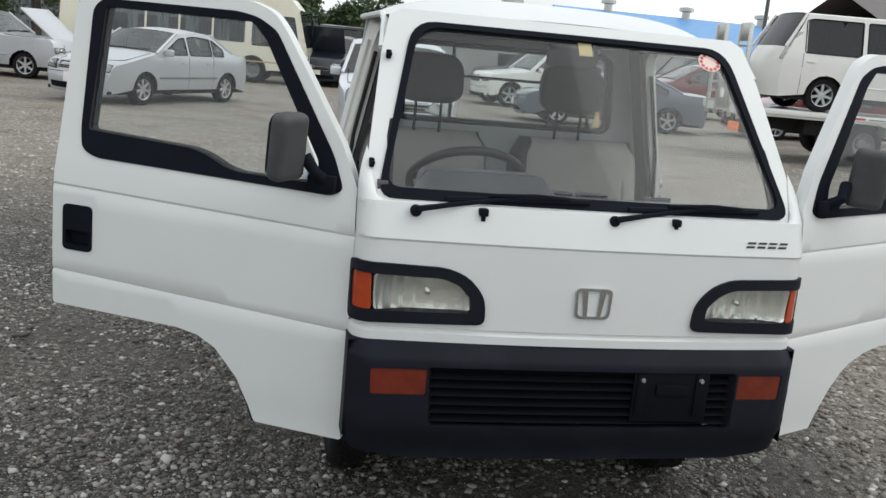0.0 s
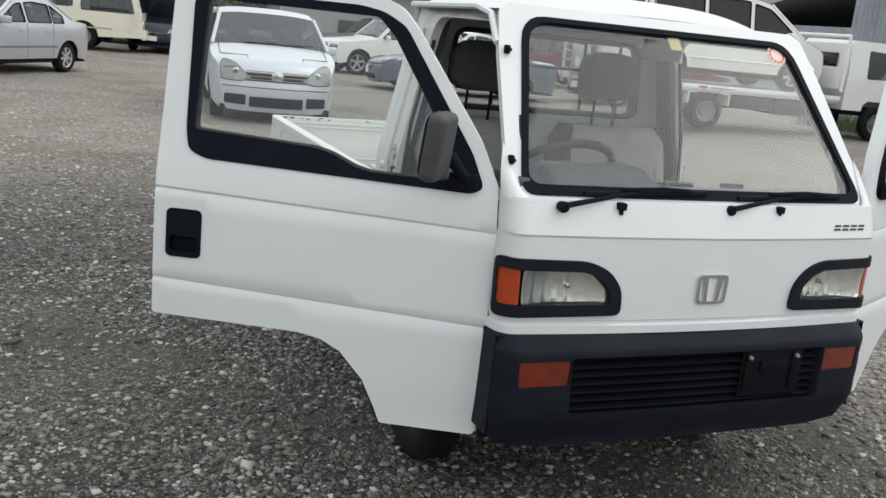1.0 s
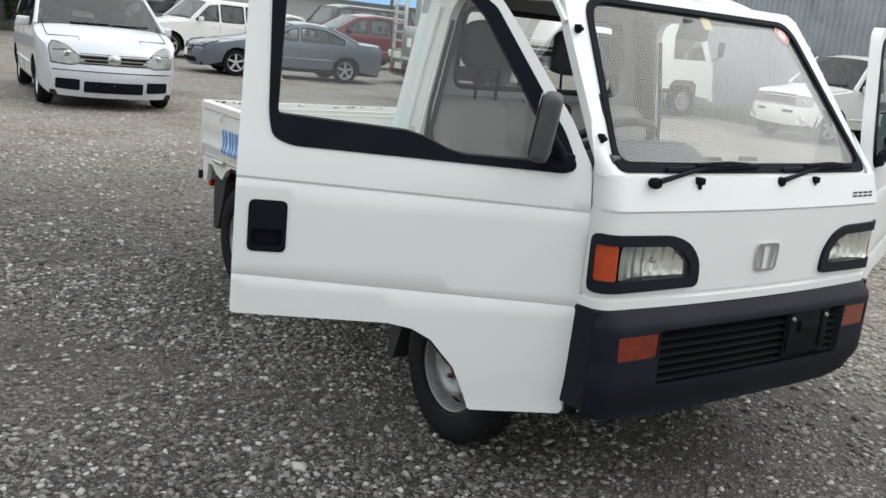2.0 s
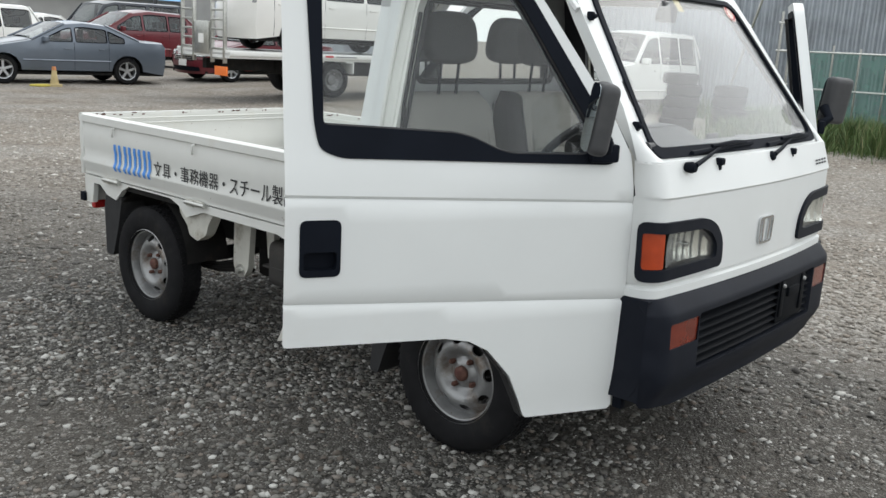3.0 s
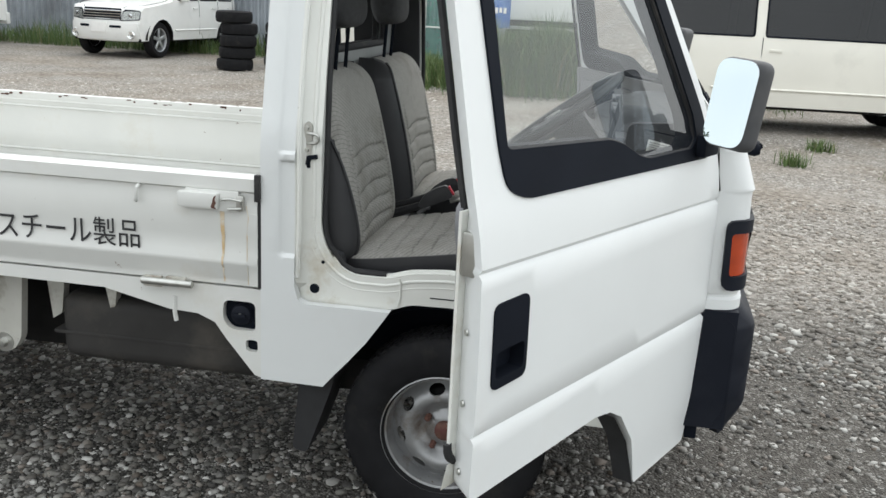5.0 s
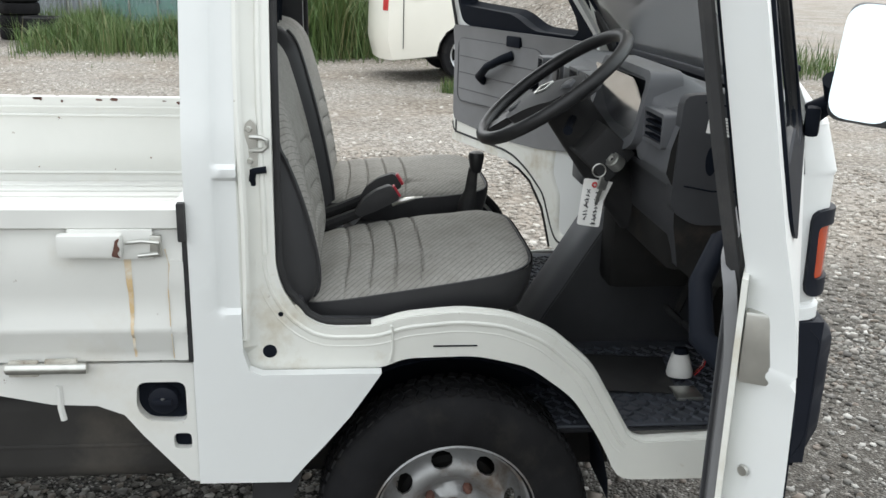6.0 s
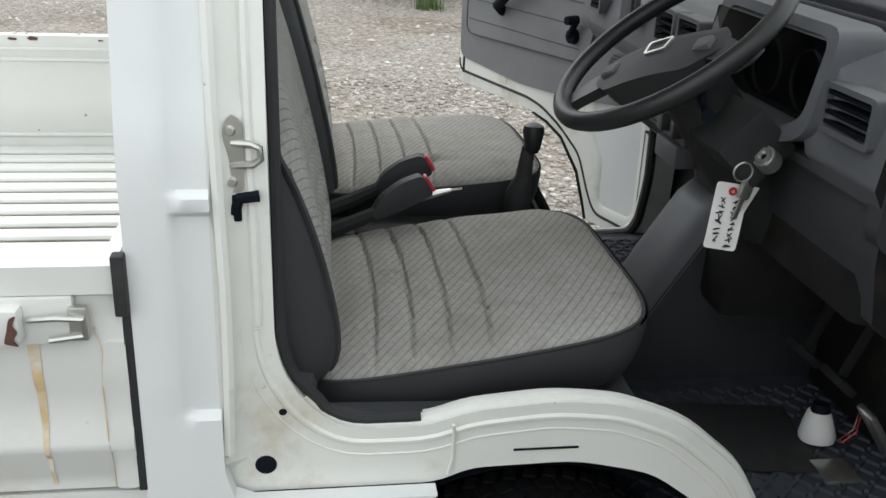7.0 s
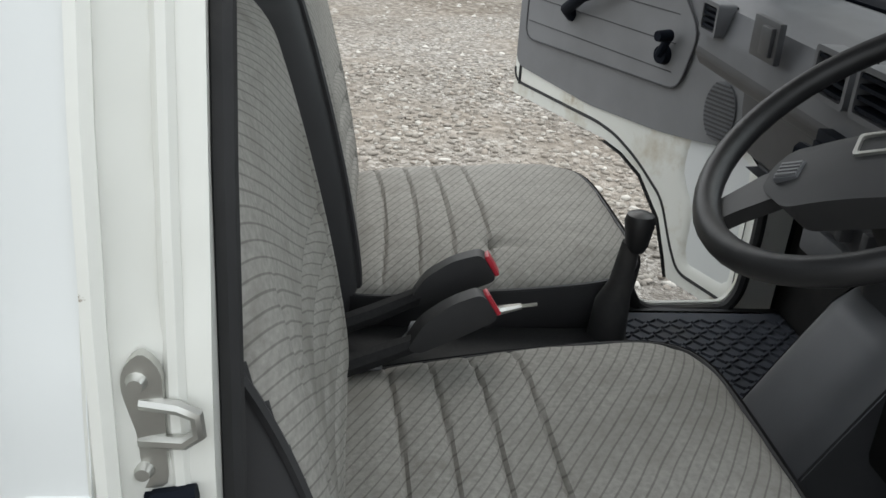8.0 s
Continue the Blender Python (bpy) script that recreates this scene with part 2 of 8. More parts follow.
def gravel_ground():
    """Compacted gravel: stones of many greys, browner and paler away from the truck."""
    m = bpy.data.materials.new("gravel_yard")
    m.use_nodes = True
    n, k = m.node_tree.nodes, m.node_tree.links
    b = n["Principled BSDF"]
    b.inputs["Roughness"].default_value = 0.8
    b.inputs["Specular IOR Level"].default_value = 0.3
    tex = n.new("ShaderNodeTexCoord")

    def cells(scale):
        v = n.new("ShaderNodeTexVoronoi")
        v.inputs["Scale"].default_value = scale
        k.new(tex.outputs["Object"], v.inputs["Vector"])
        return v

    def ramp(stops, source):
        r = n.new("ShaderNodeValToRGB")
        while len(r.color_ramp.elements) < len(stops):
            r.color_ramp.elements.new(0.5)
        for e, (p, c) in zip(r.color_ramp.elements, stops):
            e.position, e.color = p, (*c, 1)
        k.new(source, r.inputs[0])
        return r.outputs[0]

    def spread(scale, low, high):
        s = n.new("ShaderNodeTexNoise")
        s.inputs["Scale"].default_value, s.inputs["Detail"].default_value = scale, 5
        r = n.new("ShaderNodeMapRange")
        r.inputs["From Min"].default_value, r.inputs["From Max"].default_value = low, high
        k.new(tex.outputs["Object"], s.inputs["Vector"])
        k.new(s.outputs["Fac"], r.inputs["Value"])
        return r.outputs[0]

    def blend(fac, a, c, kind="MIX"):
        x = n.new("ShaderNodeMixRGB")
        x.blend_type = kind
        for socket, value in zip(x.inputs, (fac, a, c)):
            if isinstance(value, (tuple, float)):
                socket.default_value = value
            else:
                k.new(value, socket)
        return x.outputs[0]

    small, large = cells(120), cells(52)
    grey = [(0.0, (0.020, 0.018, 0.016)), (0.35, (0.048, 0.045, 0.039)), (0.60, (0.09, 0.084, 0.073)), (0.83, (0.20, 0.193, 0.176)), (1.0, (0.46, 0.45, 0.42))]
    def first(v):
        s = n.new("ShaderNodeSeparateColor")
        k.new(v.outputs["Color"], s.inputs[0])
        return s.outputs[0]
    stones = blend(spread(9, 0.42, 0.6), ramp(grey, first(small)), ramp(grey, first(large)))
    # stone colour darkened towards cell edges: the shade between stones is painted in
    gap_shade = n.new("ShaderNodeMapRange")
    gap_shade.inputs["From Min"].default_value, gap_shade.inputs["From Max"].default_value = 0.3, 0.7
    gap_shade.inputs["To Min"].default_value, gap_shade.inputs["To Max"].default_value = 1.15, 0.35
    k.new(small.outputs["Distance"], gap_shade.inputs["Value"])
    stones = blend(1.0, stones, gap_shade.outputs[0], "MULTIPLY")
    dust = blend(spread(0.45, 0.46, 0.60), stones, blend(0.3, stones, (0.17, 0.15, 0.127, 1)))
    dust = blend(spread(1.3, 0.52, 0.66), dust, blend(0.55, dust, (0.07, 0.064, 0.056, 1)))
    reach = pale_mask(n, k)
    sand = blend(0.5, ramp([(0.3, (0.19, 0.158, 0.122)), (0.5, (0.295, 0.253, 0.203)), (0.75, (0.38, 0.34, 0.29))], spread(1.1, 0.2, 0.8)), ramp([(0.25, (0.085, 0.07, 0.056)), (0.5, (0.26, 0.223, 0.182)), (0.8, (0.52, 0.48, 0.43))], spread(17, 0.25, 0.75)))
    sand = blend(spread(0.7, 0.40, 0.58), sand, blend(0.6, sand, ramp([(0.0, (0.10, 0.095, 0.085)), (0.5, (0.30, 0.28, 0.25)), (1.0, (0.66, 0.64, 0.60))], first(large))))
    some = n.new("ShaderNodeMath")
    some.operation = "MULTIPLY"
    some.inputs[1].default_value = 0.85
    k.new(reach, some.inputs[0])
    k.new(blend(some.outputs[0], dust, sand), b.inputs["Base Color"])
    u = n.new("ShaderNodeBump")
    u.inputs["Strength"].default_value, u.inputs["Distance"].default_value = 1.0, 0.010
    k.new(small.outputs["Distance"], u.inputs["Height"])
    u.invert = True
    k.new(u.outputs[0], b.inputs["Normal"])
    return m


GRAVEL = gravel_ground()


def random_tone(name, tones, rough=0.8, per_island=True, relief=None):
    """A material whose tone differs from piece to piece."""
    m = material(name, tones[0], rough, relief=relief)
    n, k = m.node_tree.nodes, m.node_tree.links
    r = n.new("ShaderNodeValToRGB")
    while len(r.color_ramp.elements) < len(tones):
        r.color_ramp.elements.new(0.5)
    for i, (e, c) in enumerate(zip(r.color_ramp.elements, tones)):
        e.position, e.color = i / max(1, len(tones) - 1), (*c, 1)
    s = n.new("ShaderNodeNewGeometry" if per_island else "ShaderNodeObjectInfo")
    k.new(s.outputs["Random Per Island" if per_island else "Random"], r.inputs[0])
    k.new(r.outputs[0], n["Principled BSDF"].inputs["Base Color"])
    return m


PEBBLE = random_tone("pebbles", [(0.03, 0.028, 0.026), (0.06, 0.056, 0.05), (0.085, 0.078, 0.066), (0.11, 0.106, 0.096), (0.10, 0.078, 0.06), (0.145, 0.14, 0.13), (0.16, 0.155, 0.135), (0.20, 0.19, 0.17), (0.18, 0.15, 0.125), (0.25, 0.243, 0.225), (0.32, 0.31, 0.285), (0.50, 0.49, 0.46)], 0.75)


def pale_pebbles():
    """The same stones, blended towards a pale tan where the mask is high."""
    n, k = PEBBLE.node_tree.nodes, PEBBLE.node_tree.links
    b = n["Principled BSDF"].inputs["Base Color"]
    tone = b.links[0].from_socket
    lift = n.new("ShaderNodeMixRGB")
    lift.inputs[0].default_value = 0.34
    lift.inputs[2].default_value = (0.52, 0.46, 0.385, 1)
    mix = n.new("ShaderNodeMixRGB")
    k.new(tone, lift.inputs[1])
    k.new(pale_mask(n, k), mix.inputs[0])
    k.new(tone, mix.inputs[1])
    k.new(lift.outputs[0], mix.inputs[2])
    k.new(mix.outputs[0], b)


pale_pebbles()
LEAF = random_tone("leaves", [(0.03, 0.055, 0.018), (0.05, 0.085, 0.028), (0.07, 0.11, 0.04)], 0.6)
GRASS = random_tone("grass_blades", [(0.035, 0.075, 0.018), (0.065, 0.12, 0.028), (0.11, 0.16, 0.05), (0.08, 0.14, 0.035), (0.20, 0.19, 0.09)], 0.7)


# ---- mesh tools ----
def link(name, mesh, mats, parent=None, label=""):
    ob = new(name, mesh)
    for m in mats if isinstance(mats, (list, tuple)) else [mats]:
        mesh.materials.append(m)
    if parent:
        ob.parent = parent
    if label:
        ob["label"] = label
    return ob


def part(name, bm, mats, parent=None, label="", sharp=38):
    """Links a bmesh as one mesh object under a thing or a part."""
    mesh = bpy.data.meshes.new(name)
    bmesh.ops.recalc_face_normals(bm, faces=bm.faces)
    bm.to_mesh(mesh)
    bm.free()
    for p in mesh.polygons:
        p.use_smooth = True
    mesh.set_sharp_from_angle(angle=radians(sharp))
    return link(name, mesh, mats, parent, label)


def thing(name, label, category, group="", kind="", m=None):
    ob = new(name)
    if m is not None:
        ob.matrix_world = m
    return tagged(ob, label, category, group, kind)


def join(*bms):
    """One bmesh out of several."""
    a = bms[0]
    for b in bms[1:]:
        mesh = bpy.data.meshes.new("tmp")
        b.to_mesh(mesh)
        b.free()
        a.from_mesh(mesh)
        bpy.data.meshes.remove(mesh)
    return a


def moved(bm, m):
    bmesh.ops.transform(bm, matrix=m, verts=bm.verts)
    return bm


def box(x0, x1, y0, y1, z0, z1, bevel=0.0, seg=2):
    bm = bmesh.new()
    bmesh.ops.create_cube(bm, size=1.0)
    bmesh.ops.transform(bm, matrix=Matrix.Translation(((x0 + x1) / 2, (y0 + y1) / 2, (z0 + z1) / 2)) @ Matrix.Diagonal((abs(x1 - x0), abs(y1 - y0), abs(z1 - z0), 1)), verts=bm.verts)
    if bevel:
        bmesh.ops.bevel(bm, geom=bm.edges[:], offset=bevel, segments=seg, affect="EDGES", profile=0.6)
    return bm


def tube(points, r, n=8, closed=False):
    """A round bar along points. r: one radius or one for each point."""
    bm = bmesh.new()
    pts = [Vector(p) for p in points]
    rs = r if isinstance(r, (list, tuple)) else [r] * len(pts)
    rings = []
    up = Vector((0.123, 0.3, 0.94)).normalized()
    for i, p in enumerate(pts):
        a, c = (pts[i - 1] if i or closed else p), (pts[(i + 1) % len(pts)] if i + 1 < len(pts) or closed else p)
        d = (c - a).normalized()
        u = (up - d * up.dot(d))
        u = u.normalized() if u.length > 1e-4 else d.orthogonal().normalized()
        v = d.cross(u)
        up = u
        rings.append([bm.verts.new(p + rs[i] * (math.cos(t) * u + math.sin(t) * v)) for t in (2 * math.pi * j / n for j in range(n))])
    pairs = list(zip(rings, rings[1:])) + ([(rings[-1], rings[0])] if closed else [])
    for a, c in pairs:
        for j in range(n):
            bm.faces.new((a[j], a[(j + 1) % n], c[(j + 1) % n], c[j]))
    if not closed:
        bm.faces.new(rings[0][::-1])
        bm.faces.new(rings[-1])
    return bm


def lathe(profile, n=32, m=None):
    """A turned body: (radius, along x) pairs, about the x axis."""
    bm = bmesh.new()
    rings = []
    for r, x in profile:
        if r < 1e-5:
            rings.append([bm.verts.new((x, 0, 0))])
        else:
            rings.append([bm.verts.new((x, r * math.cos(2 * math.pi * j / n), r * math.sin(2 * math.pi * j / n))) for j in range(n)])
    for a, c in zip(rings, rings[1:]):
        for j in range(n):
            q = [a[j % len(a)], a[(j + 1) % len(a)], c[(j + 1) % len(c)], c[j % len(c)]]
            q = list(dict.fromkeys(q))
            if len(q) > 2:
                bm.faces.new(q)
    return moved(bm, m) if m is not None else bm


def rounded(pts, r, n=4):
    """A polygon with its corners rounded. r: one radius or one for each corner."""
    out = []
    rs = r if isinstance(r, (list, tuple)) else [r] * len(pts)
    for i, p in enumerate(pts):
        p, a, c = Vector(p), Vector(pts[i - 1]), Vector(pts[(i + 1) % len(pts)])
        u, v = (a - p), (c - p)
        lim = min(rs[i], 0.45 * u.length, 0.45 * v.length)
        if lim < 1e-4:
            out.append(tuple(p))
            continue
        u, v = p + u.normalized() * lim, p + v.normalized() * lim
        for j in range(n + 1):
            t = j / n
            q = (1 - t) ** 2 * u + 2 * t * (1 - t) * p + t * t * v
            out.append((q.x, q.y))
    return out


def inside(p, poly):
    hit = False
    j = len(poly) - 1
    for i in range(len(poly)):
        (xi, yi), (xj, yj) = poly[i], poly[j]
        if (yi > p[1]) != (yj > p[1]) and p[0] < (xj - xi) * (p[1] - yi) / (yj - yi) + xi:
            hit = not hit
        j = i
    return hit


def panel(outline, at, holes=(), back=None, step=0.06, lines=()):
    """A sheet cut to an outline with holes and bent by at(a, b); back(a, b) closes it to a body. lines: creases that it follows."""
    from mathutils.geometry import delaunay_2d_cdt
    verts, edges = [], []

    def run(poly, closed):
        first = len(verts)
        count = len(poly) if closed else len(poly) - 1
        for i in range(count):
            a, c = Vector(poly[i][:2]), Vector(poly[(i + 1) % len(poly)][:2])
            k = max(1, int((c - a).length / step + 0.5))
            for j in range(k):
                verts.append(a.lerp(c, j / k))
        if not closed:
            verts.append(Vector(poly[-1][:2]))
        last = len(verts)
        edges.extend((i, i + 1) for i in range(first, last - 1))
        if closed:
            edges.append((last - 1, first))

    run(outline, True)
    for h in holes:
        run(h, True)
    for s in lines:
        run(s, False)
    seg_a, seg_b = np.array([verts[i] for i, _ in edges]), np.array([verts[j] for _, j in edges])

    def clear_of(p):
        """Whether a filling point keeps its distance from all cut lines."""
        d, q = seg_b - seg_a, np.array(p) - seg_a
        t = np.clip((q * d).sum(1) / np.maximum((d * d).sum(1), 1e-12), 0, 1)
        return np.hypot(*(q - t[:, None] * d).T).min() > 0.4 * step

    xs, ys = [p[0] for p in outline], [p[1] for p in outline]
    na, nb = int((max(xs) - min(xs)) / step) + 1, int((max(ys) - min(ys)) / step) + 1
    for i in range(na):
        for j in range(nb):
            p = (min(xs) + (i + 0.5 + 0.13 * ((j % 3) - 1)) * step, min(ys) + (j + 0.5) * step)
            if inside(p, outline) and not any(inside(p, h) for h in holes) and clear_of(p):
                verts.append(Vector(p))
    co, _, faces, *_ = delaunay_2d_cdt(verts, edges, [], 0, 1e-5)
    keep = []
    for f in faces:
        c = sum((co[i] for i in f), Vector((0, 0))) / len(f)
        if inside(c, outline) and not any(inside(c, h) for h in holes):
            keep.append(f)
    bm = bmesh.new()
    used = {i for f in keep for i in f}
    front = {i: bm.verts.new(at(co[i].x, co[i].y)) for i in used}
    for f in keep:
        bm.faces.new([front[i] for i in f])
    if back:
        rear = {i: bm.verts.new(back(co[i].x, co[i].y)) for i in used}
        count = {}
        for f in keep:
            bm.faces.new([rear[i] for i in reversed(f)])
            for i in range(len(f)):
                e = (f[i], f[(i + 1) % len(f)])
                key = (min(e), max(e))
                count[key] = None if key in count else e
        for e in count.values():
            if e:
                bm.faces.new((front[e[1]], front[e[0]], rear[e[0]], rear[e[1]]))
    return bm


def sheet(nu, nv, at, close_u=False):
    """A grid surface at(u, v) with u and v from 0 to 1."""
    bm = bmesh.new()
    g = [[bm.verts.new(at(i / nu, j / nv)) for j in range(nv + 1)] for i in range(nu if close_u else nu + 1)]
    for i in range(nu):
        for j in range(nv):
            a, c = g[i], g[(i + 1) % len(g)]
            bm.faces.new((a[j], c[j], c[j + 1], a[j + 1]))
    return bm


def ring_between(outer, inner, at, back=None, step=0.05):
    return panel(outer, at, [inner], back, step)


def smoothstep(a, b, x):
    t = min(1.0, max(0.0, (x - a) / (b - a)))
    return t * t * (3 - 2 * t)


def words(name, text, size, material_, parent, m, label="", extrude=0.0006, spacing=1.0):
    """Flat lettering with the built-in font, turned into a mesh."""
    curve = bpy.data.curves.new(name, "FONT")
    curve.body, curve.size, curve.extrude, curve.resolution_u, curve.space_character = text, size, extrude, 3, spacing
    tmp = bpy.data.objects.new(name, curve)
    scene.collection.objects.link(tmp)
    mesh = bpy.data.meshes.new_from_object(tmp.evaluated_get(bpy.context.evaluated_depsgraph_get()))
    bpy.data.objects.remove(tmp)
    bpy.data.curves.remove(curve)
    mesh.transform(m)
    return link(name, mesh, material_, parent, label)


# ---- the truck ----
truck = thing("pickup_truck", "small white pickup truck, worn paint, both doors open, on gravel", "pickup truck")


def lean(z):
    """How far the cab's sides lean in above the belt line."""
    return 0.2 * max(0.0, z - 1.08) + 0.012 * smoothstep(1.0, 1.12, z)


def side_x(z):
    return 0.685 - lean(z)


def front_y(x, z):
    """The front face: bowed in plan, rounded to the corners, with a fold under the windscreen."""
    y = -0.737 + 0.028 * (x / 0.6) ** 2
    y += 0.30 * max(0.0, z - 0.99) - 0.007 * smoothstep(0.991, 0.998, z)
    y += 0.10 * max(0.0, z - 0.86) ** 2
    a = abs(x) - 0.622
    if a > 0:
        r = 0.058
        a = min(a, 0.0578)
        y += r - math.sqrt(r * r - a * a)
    return y


def screen_y(x, z):
    return -0.672 + 0.745 * (z - 1.09) + 0.02 * (x / 0.6) ** 2


def front_at(a, z, d=0.0):
    """The front face by arc length a across it: past the corner it runs back along the side. d: how far it stands proud."""
    s, r = (1 if a > 0 else -1), 0.06
    if abs(a) <= 0.622:
        return (a, front_y(a, z) - d, z)
    yc, w = front_y(0.622, z) + r, abs(a) - 0.622
    f = min(w / r, math.pi / 2)
    back = max(0.0, w - r * math.pi / 2)
    return (s * (0.622 + (r + d) * math.sin(f)), yc - (r + d) * math.cos(f) + back, z)


# front panel with lamp openings
lamp_hole = rounded([(-0.716, 0.93), (-0.43, 0.925), (-0.365, 0.90), (-0.318, 0.845), (-0.312, 0.765), (-0.712, 0.757)], [0.025, 0.03, 0.03, 0.03, 0.025, 0.025], 3)
mirrored = [(-a, b) for a, b in lamp_hole][::-1]
edge = 0.748
front_outline = [(-edge, 0.708), (edge, 0.708), (edge, 0.95), (0.736, 1.04), (0.722, 1.095), (-0.722, 1.095), (-0.736, 1.04), (-edge, 0.95)]
fold = [[(-edge, z), (edge, z)] for z in (0.985, 0.991, 0.9945, 0.998, 1.004, 0.732, 0.737, 0.743, 0.748)] + [[(a, 0.708), (a, 1.095)] for a in (-0.622, -0.645, -0.67, 0.622, 0.645, 0.67)]
part("front_panel", panel(front_outline, lambda x, z: front_at(x, z, 0.004 * smoothstep(0.737, 0.733, z) - 0.005 * smoothstep(0.732, 0.737, z) * smoothstep(0.748, 0.743, z)), [lamp_hole, mirrored], lambda x, z: front_at(x, z, -0.02), 0.03, fold), WHITE, truck)
# cowl between front panel and windscreen
part("cowl", sheet(40, 4, lambda u, v: ((u - 0.5) * 1.325, (1 - v) * front_y((u - 0.5) * 1.325, 1.094) + v * (screen_y((u - 0.5) * 1.3, 1.09) + 0.004), 1.094 + 0.006 * math.sin(math.pi * v) - 0.008 * v)), WHITE, truck)

# windscreen: white surround, rubber seal, glass
pillar_edge = [(-0.662, 1.086), (0.662, 1.086), (0.658, 1.19), (0.615, 1.485), (0.588, 1.60), (0.55, 1.622), (-0.55, 1.622), (-0.588, 1.60), (-0.615, 1.485), (-0.658, 1.19)]
seal_edge = rounded([(-0.632, 1.098), (0.632, 1.098), (0.518, 1.588), (-0.518, 1.588)], [0.05, 0.05, 0.075, 0.075], 5)
glass_edge = rounded([(-0.607, 1.125), (0.607, 1.125), (0.498, 1.572), (-0.498, 1.572)], [0.045, 0.045, 0.07, 0.07], 5)
part("windscreen_surround", panel(pillar_edge, lambda x, z: (x, screen_y(x, z), z), [seal_edge], lambda x, z: (x * 0.985, screen_y(x, z) + 0.035, z - 0.02), 0.04), WHITE, truck)
part("windscreen_seal", panel(seal_edge, lambda x, z: (x, screen_y(x, z) - 0.006, z + 0.003), [glass_edge], lambda x, z: (x, screen_y(x, z) + 0.02, z - 0.015), 0.04), TRIM_BLACK, truck, "black rubber windscreen seal")
pane = part("windscreen", panel(glass_edge, lambda x, z: (x, screen_y(x, z) + 0.004, z), (), None, 0.05), SCREEN_GLASS, truck, "dusty windscreen glass")
pane.visible_shadow = False

# the pillars' feet run down into the front panel's corners
for s in (-1, 1):
    foot_low = [front_at(s * a, 1.088, 0.001) for a in (0.60, 0.625, 0.65, 0.675, 0.70, 0.715)]
    foot_high = [(s * (0.632 + 0.026 * k / 5), screen_y(0.64, 1.10 + 0.13 * k / 5) - 0.002, 1.10 + 0.13 * k / 5) for k in range(6)]
    part("pillar_foot", sheet(5, 4, lambda u, v: tuple(Vector(foot_low[round(u * 5)]).lerp(Vector(foot_high[round(u * 5)]), v) + Vector((s * 0.008, -0.008, 0)) * math.sin(math.pi * v) * u)), WHITE, truck)

# roof
def roof_at(u, v):
    x, y = (u - 0.5) * 1.176, -0.272 + v * 0.772
    e = abs(x) / 0.588
    z = 1.69 - 0.075 * e ** 6 - 0.02 * e * e - 0.066 * max(0.0, (0.10 - y) / 0.372) ** 2.4 - 0.03 * smoothstep(0.40, 0.5, y)
    return (x, y + 0.02 * e * e * (1 - v), max(z, 1.602))


part("roof", join(sheet(36, 24, roof_at), sheet(36, 24, lambda u, v: tuple(Vector(roof_at(0.02 + 0.96 * u, v)) - Vector((0, -0.004 if v < 0.5 else 0.004, 0.03))))), WHITE, truck)
for s in (-1, 1):
    part("drip_rail", tube([(s * 0.612, -0.335, 1.50), (s * 0.598, -0.24, 1.585), (s * 0.592, -0.12, 1.606), (s * 0.592, 0.49, 1.602)], 0.011, 6), WHITE, truck)

# cab sides: outer skin behind the door, and the stepped jamb round the opening
skin = [(0.50, 0.388), (0.50, 1.605), (0.409, 1.605), (0.409, 0.66), (0.399, 0.622), (0.377, 0.612), (0.154, 0.612), (0.178, 0.575), (0.214, 0.522), (0.258, 0.468), (0.296, 0.425), (0.328, 0.386)]
opening = [(0.352, 1.50), (0.351, 1.20), (0.348, 0.816), (0.339, 0.775), (0.312, 0.728), (0.265, 0.694), (0.165, 0.694), (0.114, 0.712), (0.005, 0.722), (-0.087, 0.712), (-0.17, 0.678), (-0.255, 0.605), (-0.317, 0.497), (-0.346, 0.446), (-0.375, 0.434), (-0.545, 0.44), (-0.568, 0.478), (-0.582, 0.595), (-0.578, 0.955), (-0.558, 1.165), (-0.438, 1.335), (-0.295, 1.515), (-0.24, 1.562), (0.29, 1.566), (0.335, 1.545)]
jamb = [(0.411, 1.602), (0.411, 0.61), (0.152, 0.61), (0.11, 0.629), (-0.029, 0.632), (-0.134, 0.607), (-0.225, 0.538), (-0.289, 0.439), (-0.33, 0.352), (-0.60, 0.348), (-0.645, 0.40), (-0.652, 0.70), (-0.632, 1.09), (-0.585, 1.16), (-0.33, 1.50), (-0.262, 1.585), (-0.2, 1.602)]


def jamb_depth(y, z):
    """The jamb steps in from the skin towards the opening."""
    d = 0.03
    if y > 0.382 and z > 0.64:
        d -= 0.022 * smoothstep(0.382, 0.409, y)
    return d


